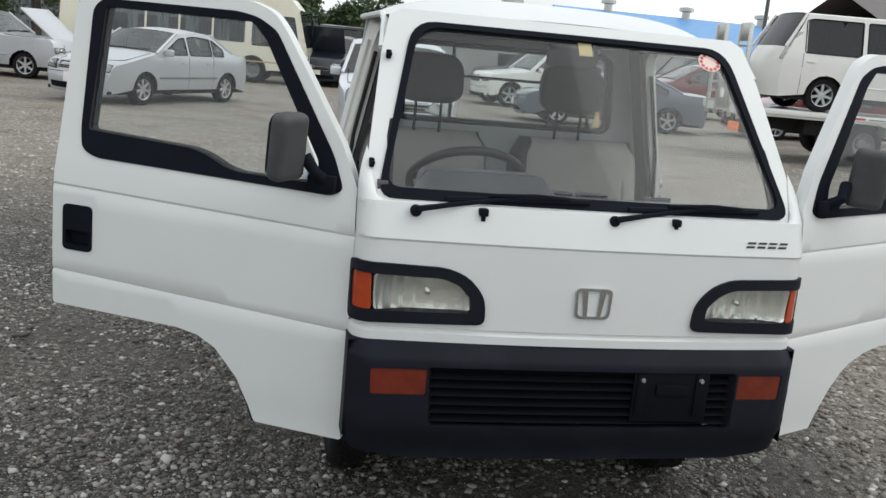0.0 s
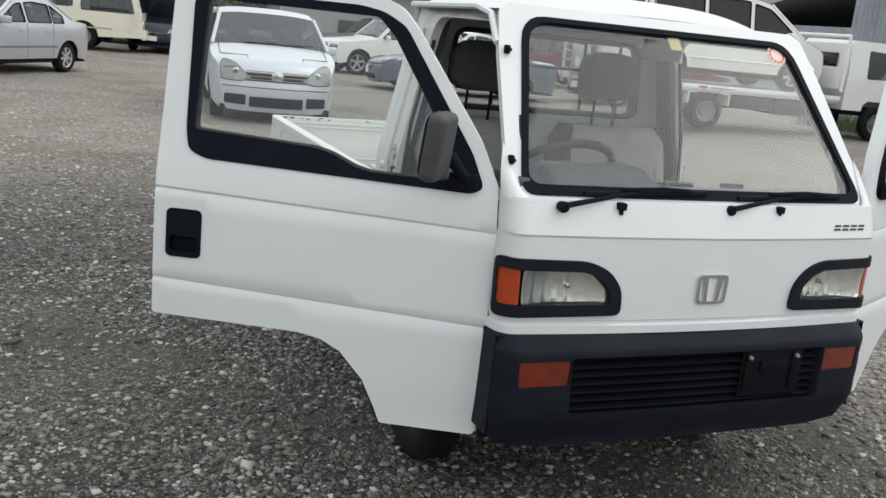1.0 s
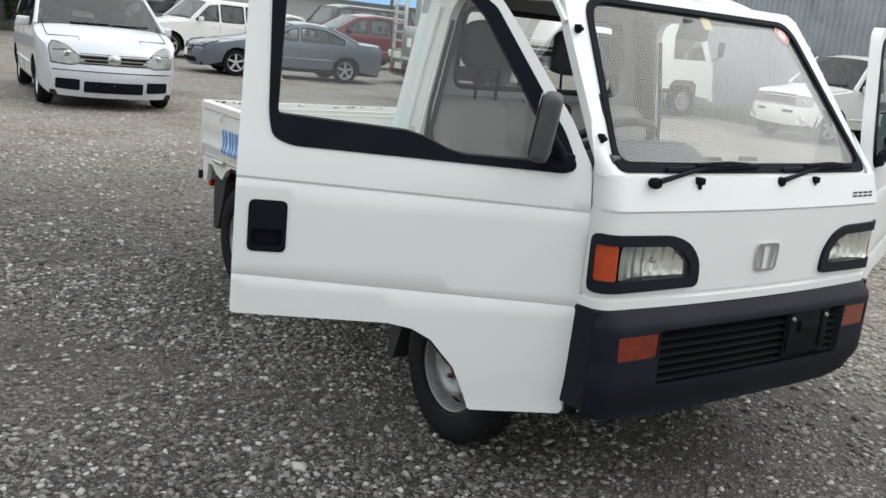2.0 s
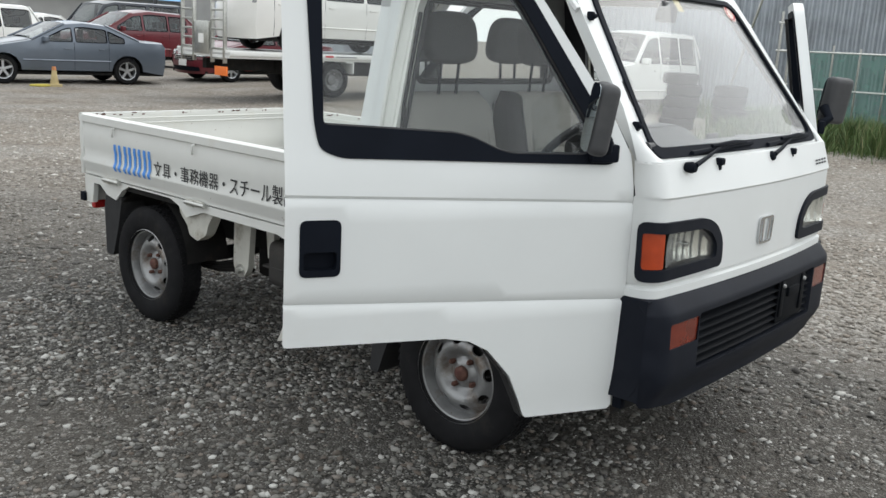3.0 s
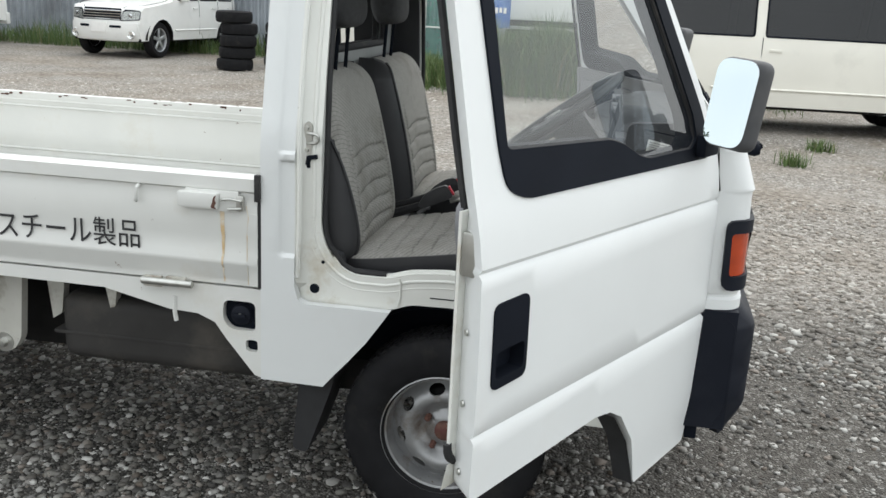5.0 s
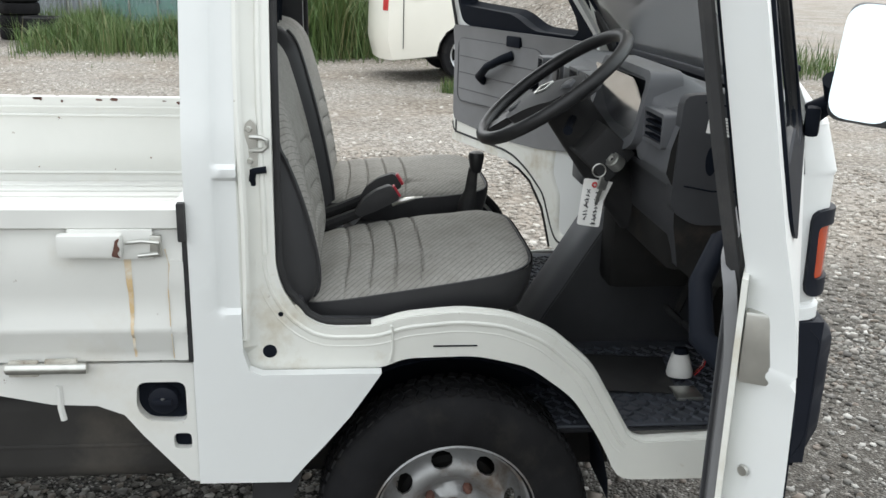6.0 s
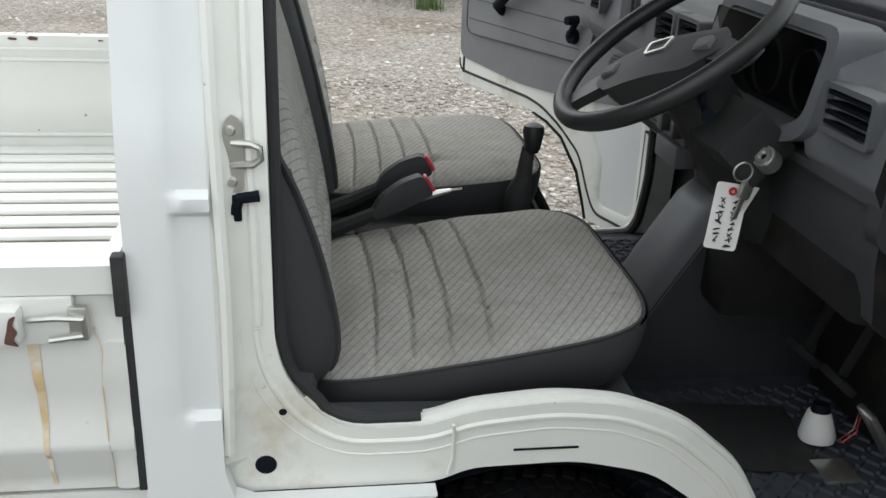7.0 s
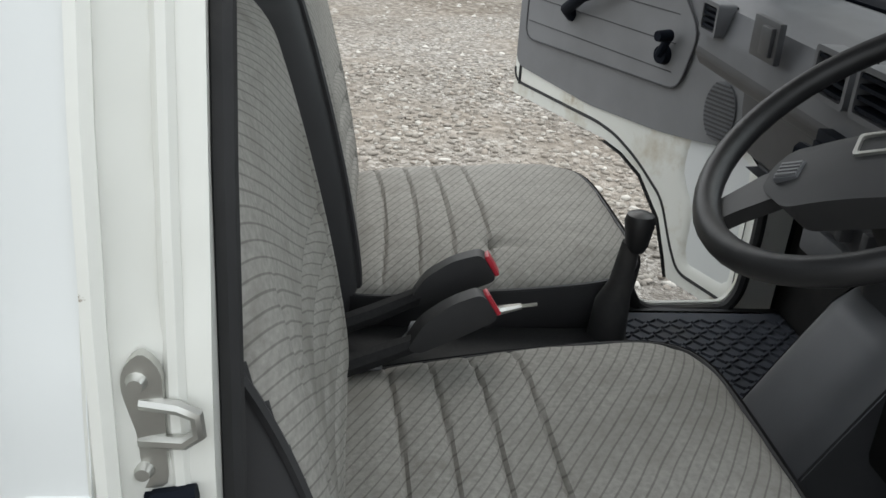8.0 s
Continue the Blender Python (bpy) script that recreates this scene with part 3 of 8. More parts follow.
for s in (-1, 1):
    side = "driver" if s < 0 else "passenger"
    band = lambda z: smoothstep(0.733, 0.743, z) * smoothstep(0.988, 0.980, z) + smoothstep(1.002, 1.010, z)
    part("cab_corner_panel", panel(skin, lambda y, z: (s * (side_x(z) - 0.009 * smoothstep(0.454, 0.442, y) * band(z)), y, z), (), lambda y, z: (s * (side_x(z) - 0.025), y, z), 0.03,
         [[(yy, 0.72), (yy, 1.58)] for yy in (0.454, 0.448, 0.442)] + [[(0.410, zz), (0.455, zz)] for zz in (0.733, 0.738, 0.743, 0.980, 0.984, 0.988, 1.002, 1.006, 1.010)]), WHITE, truck)
    part("door_jamb", panel(rounded(jamb, 0.03, 3), lambda y, z: (s * (side_x(z) - jamb_depth(y, z)), y, z), [rounded(opening, 0.03, 3)], lambda y, z: (s * (side_x(z) - 0.065), y, z), 0.025), JAMB, truck, "yellowed white painted door jamb")
    rim_path = rounded(opening, 0.03, 3)
    # rolled sill edge and the rubber draught strip round the opening
    part("sill_flange", tube([(s * (side_x(z) - 0.045), y, z) for y, z in rim_path[:-6] if z < 0.74], 0.008, 6), JAMB, truck)
    part("door_seal", tube([(s * (side_x(z) - 0.044), y - (0.006 if y > 0.3 else 0), z + (0.006 if z < 0.75 else 0)) for y, z in rim_path if (y > 0.16 and z < 1.48 and (y > 0.27 or z < 0.74))][::-1], 0.0075, 8), RUBBER, truck, "black rubber door seal")
    if s > 0:
        part("inner_seal", tube([(side_x(z) - 0.064, y, z - 0.006) for y, z in rim_path if z < 1.10 and y < 0.17], 0.013, 8), RUBBER, truck, "black rubber draught strip")
    for y, z, r in ((0.363, 0.648, 0.0125), (0.341, 0.722, 0.0045)):
        part("drain_hole", lathe([(0.0, 0.0015), (r * 0.9, 0.0015), (r * 1.1, 0.0)], 16, Matrix.Translation((s * (side_x(z) - 0.0302), y, z)) @ pose(0, 0, 0, 0, 0, 0 if s > 0 else 180)), TRIM_BLACK, truck)
    for yb, rb in ((0.403, 0.007),):
        part("jamb_bead", tube([(s * (side_x(z) - jamb_depth(yb, z)), yb - 0.004 * math.sin(z * 9), z) for z in (0.68, 0.8, 0.9, 1.0, 1.1, 1.2, 1.3, 1.4, 1.52)], rb, 6), JAMB, truck)
    # pressed ridges that follow the opening round the corner and along the sill
    for off, rr in ((0.020, 0.0048), (0.038, 0.0026)):
        loop = []
        for k in range(len(rim_path)):
            a, c = Vector(rim_path[k - 1]), Vector(rim_path[(k + 1) % len(rim_path)])
            d = (c - a).normalized()
            q = Vector(rim_path[k]) + off * Vector((-d.y, d.x))
            if inside(q, rim_path):
                q = Vector(rim_path[k]) - off * Vector((-d.y, d.x))
            loop.append(q)
        ridge = [q for q in loop if q.x > -0.34 and q.y < 0.86 and inside(q, jamb) and (off < 0.04 or q.x < 0.25)]
        part("jamb_ridge", tube([(s * (side_x(q.y) - jamb_depth(q.x, q.y) - 0.0015), q.x, q.y) for q in ridge], rr, 8), JAMB, truck)
    part("jamb_bead", tube([(s * (side_x(z) - jamb_depth(0.369, z) - 0.001), 0.369 - 0.003 * math.sin(z * 9), z) for z in (0.84, 0.95, 1.05, 1.15, 1.25, 1.35, 1.45, 1.52)], 0.0065, 8), JAMB, truck)
    part("sill_seam", tube([(s * 0.664, 0.135, 0.70), (s * 0.6575, 0.132, 0.685), (s * 0.6565, 0.133, 0.645), (s * 0.6565, 0.138, 0.622)], 0.0025, 5), JAMB, truck)
    part("scratch_mark", box(s * 0.6548, s * 0.6562, -0.03, 0.055, 0.652, 0.655), TRIM_BLACK, truck)
    # inner wheel arch, dark
    part("wheel_arch_liner", sheet(20, 4, lambda u, v: (s * (0.65 - 0.24 * v), 0.02 + 0.335 * math.cos(math.pi * (0.0 + u)) , 0.30 + 0.325 * math.sin(math.pi * u))), TRIM_BLACK, truck)
    # skirt under the sill in front of the wheel
    part("step_well", panel([(-0.60, 0.345), (-0.33, 0.348), (-0.31, 0.44), (-0.61, 0.44)], lambda y, z: (s * 0.60, y, z), (), lambda y, z: (s * 0.58, y, z), 0.08), JAMB, truck)

# striker and door check on the driver's jamb
for s in (-1, 1):
    st = part("striker", panel(rounded([(0.374, 1.0), (0.396, 1.0), (0.395, 1.075), (0.384, 1.087), (0.374, 1.075)], 0.008, 3), lambda y, z: (s * 0.6575, y, z), (), lambda y, z: (s * 0.651, y, z), 0.03), ZINC, truck, "zinc-plated door striker")
    part("striker_loop", tube([(s * 0.655, 0.386, 1.054), (s * 0.66, 0.366, 1.054), (s * 0.661, 0.357, 1.050), (s * 0.661, 0.356, 1.038), (s * 0.66, 0.364, 1.032), (s * 0.655, 0.388, 1.030)], 0.0042, 8), ZINC, st)
    for z in (1.068, 1.012):
        part("screw", lathe([(0, 0.005), (0.004, 0.005), (0.006, 0.0), (0.0, 0.0)], 12, Matrix.Translation((s * 0.6575, 0.387, z)) @ pose(0, 0, 0, 0, 0, 0 if s > 0 else 180)), ZINC, st)
    part("door_switch", join(box(s * 0.658, s * 0.65, 0.378, 0.393, 0.966, 0.998, 0.003), tube([(s * 0.655, 0.386, 0.976), (s * 0.66, 0.380, 0.994), (s * 0.66, 0.359, 0.997)], 0.0065, 8)), TRIM_BLACK, truck, "black rubber door switch")

# hinge covers on the driver's front pillar
for s in (-1,):
    for x, y, z in ((0.645, -0.585, 1.186), (0.592, -0.37, 1.484)):
        part("door_hinge", join(box(s * (x - 0.006), s * (x + 0.009), y - 0.010, y + 0.010, z - 0.013, z + 0.013, 0.004), lathe([(0, 0.008), (0.006, 0.007), (0.008, 0), (0, 0)], 10, Matrix.Translation((s * x, y - 0.012, z)) @ pose(0, 0, 0, 0, 0, -90))), TRIM_BLACK, truck)

# headlamps
for s in (-1, 1):
    lamp = part("headlamp_bezel", panel([(s * a, b) for a, b in lamp_hole], lambda x, z: front_at(x, z, 0.011),
                [[(s * a, b) for a, b in rounded([(-0.703, 0.899), (-0.44, 0.894), (-0.394, 0.876), (-0.357, 0.839), (-0.353, 0.798), (-0.699, 0.792)], 0.012, 3)]], lambda x, z: front_at(x, z, -0.03), 0.02), BLACK_PLASTIC, truck, "black headlamp surround")
    inner = [(s * a, b) for a, b in rounded([(-0.632, 0.897), (-0.44, 0.893), (-0.395, 0.875), (-0.358, 0.838), (-0.354, 0.799), (-0.628, 0.795)], 0.01, 3)]
    part("reflector", panel(inner, lambda x, z: (x, front_y(x, z) + 0.036 - 1.6 * ((x + s * 0.47) ** 2 + (z - 0.845) ** 2) + 0.0016 * math.sin(x * 160), z), (), None, 0.008), REFLECTOR, lamp)
    part("bulb", moved(lathe([(0.0, -0.012), (0.007, -0.009), (0.008, 0.03), (0, 0.03)], 12), Matrix.Translation((s * 0.475, -0.69, 0.845)) @ pose(0, 0, 0, 0, 0, 90)), CHROME, lamp)
    ln = part("lamp_lens", panel(inner, lambda x, z: (x, front_y(x, z) - 0.002 + 0.0012 * math.sin(x * 420) * smoothstep(0.13, 0.05, abs(x + s * 0.47)), z), (), None, 0.012), LENS_GLASS, lamp, "clear ribbed headlamp glass")
    ln.visible_shadow = False
    part("turn_lens", panel([(s * a, b) for a, b in rounded([(-0.703, 0.898), (-0.638, 0.897), (-0.634, 0.794), (-0.699, 0.793)], 0.006, 2)], lambda x, z: front_at(x, z, 0.004), (), lambda x, z: front_at(x, z, -0.02), 0.012), ORANGE, lamp, "orange turn signal lens")

# emblem: a plain rounded square of chrome with two upright bars
badge = part("emblem", panel(rounded([(-0.056, 0.886), (0.056, 0.886), (0.052, 0.796), (-0.052, 0.796)], 0.018, 4), lambda x, z: (x, front_y(x, z) - 0.008, z),
             [rounded([(-0.048, 0.879), (0.048, 0.879), (0.044, 0.803), (-0.044, 0.803)], 0.014, 4)], lambda x, z: (x, front_y(x, z), z), 0.02), CHROME, truck, "chrome emblem, a rounded frame with bars")
for q in ([(-0.036, 0.879), (-0.019, 0.879), (-0.015, 0.803), (-0.026, 0.803)], [(0.036, 0.879), (0.019, 0.879), (0.015, 0.803), (0.026, 0.803)]):
    part("emblem_bar", panel(q, lambda x, z: (x, front_y(x, z) - 0.007, z), (), lambda x, z: (x, front_y(x, z), z), 0.05), CHROME, badge)
# model badge: plain slanted bars
for i in range(4):
    x0 = 0.462 + i * 0.036
    for q in ([(0.0, 0.0), (0.028, 0.0), (0.031, 0.006), (0.003, 0.006)], [(0.005, 0.011), (0.033, 0.011), (0.036, 0.017), (0.008, 0.017)]):
        part("badge_bar", panel([(x0 + a, 1.022 + b) for a, b in q], lambda x, z: (x, front_y(x, z) - 0.0022, z), (), None, 0.05), INK, truck)
for s in (-1, 1):
    # black strip stands in for the shade between door and front panel
    part("panel_gap_shade", box(s * 0.646, s * 0.6735, -0.642, -0.612, 0.36, 1.085, 0.003), TRIM_BLACK, truck)

# bumper
def bumper_y(x, z):
    y = -0.770 + 0.014 * (x / 0.6) ** 2 + 0.036 * smoothstep(0.662, 0.708, z) + 0.045 * smoothstep(0.47, 0.36, z)
    a = abs(x) - 0.615
    if a > 0:
        r = 0.08
        y += r - math.sqrt(max(r * r - min(a, 0.0795) ** 2, 0))
    return y


bump_edge = [(-0.69, 0.41), (-0.66, 0.375), (-0.5, 0.352), (0.5, 0.352), (0.66, 0.375), (0.69, 0.41), (0.69, 0.69), (0.68, 0.708), (-0.68, 0.708), (-0.69, 0.69)]
grille_hole = rounded([(-0.465, 0.645), (0.475, 0.645), (0.478, 0.47), (-0.455, 0.47)], 0.012, 3)
lampL, lampR = rounded([(-0.63, 0.638), (-0.468, 0.638), (-0.468, 0.562), (-0.626, 0.562)], 0.006, 2), rounded([(0.63, 0.638), (0.482, 0.638), (0.482, 0.562), (0.626, 0.562)], 0.006, 2)
bumper = part("front_bumper", panel(bump_edge, lambda x, z: (x, bumper_y(x, z), z), [grille_hole, lampL, lampR], lambda x, z: (x * 0.97, bumper_y(x * 0.97, z) + 0.03, z), 0.03, [[(-0.69, 0.66), (0.69, 0.66)], [(-0.69, 0.672), (0.69, 0.672)], [(-0.6, 0.552), (-0.465, 0.552)]]), BLACK_PLASTIC, truck, "dark blue-black plastic bumper")
for s in (-1, 1):
    part("bumper_end", sheet(6, 14, lambda u, v: (s * 0.689, bumper_y(0.69, 0.5) + u * 0.12 - 0.003, 0.40 + 0.306 * v)), BLACK_PLASTIC, bumper)
    part("bumper_cap", box(s * 0.60, s * 0.6885, bumper_y(0.69, 0.5) - 0.004, bumper_y(0.69, 0.5) + 0.117, 0.699, 0.7062, 0.002), BLACK_PLASTIC, bumper)
    shape = lampL if s < 0 else lampR
    part("fog_lens", panel(shape, lambda x, z: (x, bumper_y(x, 0.6) + 0.004, z), (), lambda x, z: (x, bumper_y(x, 0.6) + 0.03, z), 0.03, [[(s * 0.545, 0.638), (s * 0.545, 0.562)]]), BUMPER_LENS, bumper, "amber bumper lamp lens")
for i in range(7):
    z = 0.482 + i * 0.0255
    part("grille_slat", sheet(30, 1, lambda u, v: (-0.47 + 0.955 * u, bumper_y(-0.47 + 0.955 * u, z) + 0.008 + 0.022 * v, z + 0.012 * v)), GRILLE_BLACK, bumper)
part("grille_backing", panel(grille_hole, lambda x, z: (x, bumper_y(x, z) + 0.055, z), (), None, 0.1), GRILLE_BLACK, bumper)
plate = part("plate_bracket", join(box(0.15, 0.39, -0.762, -0.752, 0.49, 0.645, 0.004), box(0.16, 0.19, -0.768, -0.758, 0.51, 0.64, 0.003), box(0.345, 0.375, -0.768, -0.758, 0.51, 0.64, 0.003), box(0.22, 0.32, -0.772, -0.757, 0.575, 0.61, 0.004)), GRILLE_BLACK, bumper, "black empty plate bracket")
for x in (0.175, 0.36):
    part("bolt", moved(lathe([(0, 0.008), (0.006, 0.007), (0.008, 0), (0, 0)], 8), Matrix.Translation((x, -0.768, 0.622)) @ pose(0, 0, 0, 0, 0, -90)), STEEL, plate)
part("valance", panel([(-0.6, 0.30), (0.6, 0.30), (0.62, 0.38), (-0.62, 0.38)], lambda x, z: (x, -0.60 + 0.03 * (x / 0.6) ** 2, z), (), lambda x, z: (x, -0.57, z), 0.1), CHASSIS, truck)

# wipers and washer nozzles
for x0, x1, dz in ((-0.53, -0.12, 0.0), (0.045, 0.42, 0.0)):
    w = part("wiper", join(lathe([(0, 0.014), (0.012, 0.012), (0.017, 0.0), (0.014, -0.02), (0, -0.02)], 14, Matrix.Translation((x0, -0.712, 1.078)) @ pose(0, 0, 0, 0, 0, -90)),
             tube([(x0, -0.722, 1.085), (x0 + 0.09, -0.708, 1.098), (x0 + 0.26, screen_y(x0 + 0.26, 1.118) - 0.025, 1.118)], [0.009, 0.007, 0.005], 6)), TRIM_BLACK, truck, "black wiper arm and blade")
    part("wiper_blade", join(tube([(x1 - 0.32, screen_y(x1 - 0.3, 1.108) - 0.014, 1.108), (x1 - 0.1, screen_y(x1 - 0.1, 1.114) - 0.016, 1.116), (x1 + 0.1, screen_y(x1 + 0.1, 1.118) - 0.014, 1.12)], 0.008, 6),
         tube([(x1 - 0.2, screen_y(x1 - 0.2, 1.118) - 0.022, 1.124), (x1 - 0.06, screen_y(x1 - 0.06, 1.125) - 0.034, 1.132), (x1 + 0.04, screen_y(x1 + 0.04, 1.122) - 0.022, 1.126)], 0.006, 6)), TRIM_BLACK, w)
for x in (-0.34, 0.235):
    part("washer_nozzle", join(box(x - 0.013, x + 0.013, -0.721, -0.690, 1.072, 1.094, 0.006), box(x - 0.006, x + 0.006, -0.713, -0.68, 1.058, 1.08)), TRIM_BLACK, truck)
part("inspection_sticker", panel(rounded([(0.01, 1.53), (0.055, 1.53), (0.052, 1.572), (0.008, 1.572)], 0.003, 1), lambda x, z: (x, screen_y(x, z) + 0.007, z), (), None, 0.1), material("cream_sticker", (0.72, 0.6, 0.3), 0.6), truck, "small cream inspection sticker")
disc = [(0.457 + 0.04 * math.cos(t * math.pi / 12), 1.547 + 0.03 * math.sin(t * math.pi / 12)) for t in range(24)]
stick = part("round_sticker", panel(disc, lambda x, z: (x, screen_y(x, z) + 0.002, z), (), None, 0.1), material("pale_sticker", (0.8, 0.62, 0.56), 0.6), truck, "round red and white service sticker")
for k in range(12):
    a = k * math.pi / 6
    c = (0.457 + 0.03 * math.cos(a), 1.547 + 0.0225 * math.sin(a))
    part("sticker_bar", panel([(c[0] + 0.0075 * math.cos(t), c[1] + 0.006 * math.sin(t)) for t in (a, a + 1.6, a + 3.1, a + 4.7)], lambda x, z: (x, screen_y(x, z) + 0.0005, z), (), None, 0.1), RED_LENS, stick)


# ---- doors ----
door_outline = [(1.0, 0.625), (0.56, 0.617), (0.49, 0.604), (0.431, 0.573), (0.357, 0.491), (0.316, 0.405), (0.297, 0.357), (0.016, 0.355), (0.008, 0.37), (0.008, 0.97), (0.018, 1.11), (0.080, 1.228), (0.19, 1.38), (0.293, 1.52), (0.34, 1.572), (0.42, 1.60), (0.93, 1.605), (0.98, 1.59), (0.995, 1.54), (0.999, 1.05)]
trim_edge = rounded([(0.924, 1.18), (0.912, 1.118), (0.86, 1.098), (0.09, 1.082), (0.058, 1.10), (0.098, 1.19), (0.325, 1.52), (0.39, 1.555), (0.457, 1.567), (0.905, 1.57), (0.936, 1.54)], 0.022, 3)
pane_edge = rounded([(0.905, 1.176), (0.55, 1.16), (0.50, 1.148), (0.43, 1.118), (0.385, 1.108), (0.165, 1.106), (0.132, 1.125), (0.142, 1.175), (0.352, 1.495), (0.405, 1.545), (0.90, 1.55)], 0.014, 3)


CUP = [(0.962, 0.948), (0.858, 0.948), (0.858, 0.805), (0.962, 0.805)]


def crease1(u):
    return 0.975 + 0.028 * u


def crease2(u):
    return 0.695 + 0.041 * u


def door_skin(u, z):
    d = lean(z) + 0.01 * smoothstep(0.5, 0.36, z)
    for c in (crease1(u), crease2(u)):
        d += 0.006 * max(0.0, 1 - abs(z - c) / 0.008)
    d += -0.006 * math.sin(math.pi * min(1, max(0, (z - 0.5) / 0.58)))
    return d


def build_door(s, angle):
    """A cab door about its hinge line: s is -1 on the driver's side."""
    hinge = Matrix.Translation((s * 0.674, -0.622 if s < 0 else -0.65, 0.022 if s > 0 else 0.0)) @ pose(0, 0, 0, 0, 0, -s * angle)
    def near(u, z):
        """The far door's lower tongue is narrower."""
        return u - (0.05 if s > 0 else 0.0) * smoothstep(0.64, 0.54, z) * smoothstep(0.06, 0.25, u)

    door = part("door", panel(rounded(door_outline, [0.012, 0, 0, 0, 0, 0, 0.01, 0.01, 0, 0, 0, 0, 0, 0.03, 0.03, 0.03, 0.03, 0.03, 0, 0], 3), lambda u, z: (-s * door_skin(u, z), near(u, z), z), [pane_edge, rounded(CUP, 0.018, 4)], lambda u, z: (-s * (lean(z) + (0.05 if z < 1.09 else 0.04)), near(u, z) - 0.034 * smoothstep(0.9, 1.0, u) + 0.02 * smoothstep(0.03, 0.0, u), z), 0.04,
                [[(-0.003, crease1(0) + k), (1.0, crease1(1) + k)] for k in (-0.008, 0, 0.008)] + [[(-0.003, crease2(0) + k), (1.0, crease2(1) + k)] for k in (-0.008, 0, 0.008)]), [WHITE], truck, "white door standing open")
    door.matrix_world = hinge
    out = lambda d: (lambda u, z: (-s * (lean(z) - d), u, z))
    part("window_trim", panel(trim_edge, out(0.004), [[(0.53 + (u - 0.53) * 0.99, 1.33 + (z - 1.33) * 0.985) for u, z in pane_edge]], out(-0.046), 0.05), TRIM_BLACK, door, "black window trim")
    p = part("window_pane", panel(pane_edge, out(-0.008), (), None, 0.06), GLASS, door, "clear side window glass")
    p.visible_shadow = False
    part("window_channel", tube([(-s * (lean(z) + 0.004), u, z) for u, z in pane_edge], 0.006, 5, True), RUBBER, door)
    # recessed outer handle
    cup = CUP
    h = part("door_handle", panel(rounded(cup, 0.018, 4), lambda u, z: (-s * (door_skin(u, z) - 0.003), u, z), [rounded([(0.952, 0.868), (0.868, 0.868), (0.868, 0.822), (0.952, 0.822)], 0.010, 4)], lambda u, z: (s * -0.03, u, z), 0.04), TRIM_BLACK, door, "black recessed door handle")
    part("handle_cup", panel(rounded(cup, 0.018, 4), lambda u, z: (-s * 0.018, u, z), (), None, 0.1), TRIM_BLACK, h)
    part("handle_flap", box(-s * 0.012, s * 0.003, 0.868, 0.952, 0.866, 0.872, 0.002), BLACK_PLASTIC, h)
    part("lock_cylinder", lathe([(0, 0.004), (0.006, 0.004), (0.007, 0), (0, 0)], 14, Matrix.Translation((s * 0.001, 0.93, 0.808)) @ pose(0, 0, 0, 0, 0, 0 if s > 0 else 180)), ZINC, h)
    # inner side: lower pressed steel, vinyl trim, handles
    inn = lambda d: (lambda u, z: (-s * (lean(z) + d), u, z))
    lower = rounded([(0.985, 0.665), (0.58, 0.655), (0.50, 0.642), (0.43, 0.612), (0.35, 0.535), (0.30, 0.44), (0.262, 0.39), (0.03, 0.385), (0.012, 0.46), (0.015, 1.09), (0.985, 1.09)], [0.04, 0.03, 0.03, 0.03, 0.03, 0.04, 0.07, 0.05, 0.02, 0.0, 0.0], 5)
    dish = lambda u, z: smoothstep(0.05, 0.085, u) * smoothstep(0.262, 0.222, u) * smoothstep(0.415, 0.455, z) * smoothstep(0.74, 0.66, z)
    part("inner_skin", panel(lower, lambda u, z: (-s * (0.0545 - 0.026 * dish(u, z)), near(u, z), z), (), lambda u, z: (-s * 0.049, near(u, z), z), 0.018), JAMB, door, "pressed white inner door steel")
    arch_edge = [(0.56, 0.615), (0.49, 0.602), (0.433, 0.571), (0.359, 0.489), (0.318, 0.403), (0.300, 0.36)]
    # dark strip over the door's return edge along the wheel arch
    part("arch_dark_strip", sheet(5, 2, lambda u, v: (lambda q: (-s * (0.010 + 0.047 * v), near(*q) + 0.003, q[1] - 0.003))(arch_edge[round(u * 5)])), RUBBER, door)
    low_edge = [(1.0, 0.627), (0.56, 0.619), (0.49, 0.606), (0.431, 0.575), (0.357, 0.493), (0.316, 0.407), (0.297, 0.359), (0.15, 0.358), (0.005, 0.357), (0.0, 0.46)]
    top_edge = [(0.985, 0.667), (0.58, 0.657), (0.50, 0.644), (0.43, 0.614), (0.35, 0.537), (0.30, 0.442), (0.262, 0.396), (0.15, 0.392), (0.03, 0.392), (0.016, 0.46)]
    part("inner_flange", sheet(9, 1, lambda u, v: (lambda q: (-s * 0.0518, near(*q), q[1]))(low_edge[round(u * 9)] if v < 0.5 else top_edge[round(u * 9)])), JAMB, door)
    part("door_rubber", tube([(-s * 0.053, near(u, z), z) for u, z in lower if z < 1.0], 0.0075 if s < 0 else 0.005, 6), RUBBER, door, "black rubber strip round the door")
    t = part("trim_panel", panel(rounded([(0.975, 0.715), (0.62, 0.69), (0.35, 0.70), (0.22, 0.715), (0.05, 0.74), (0.03, 1.10), (0.975, 1.10)], 0.04, 4), inn(0.062), (), inn(0.05), 0.05), VINYL, door, "grey vinyl door trim")
    part("armrest_line", panel(rounded([(0.93, 0.80), (0.93, 1.05), (0.35, 1.05), (0.26, 0.95), (0.30, 0.81)], 0.04, 4), inn(0.068), (), inn(0.06), 0.06), VINYL, t)
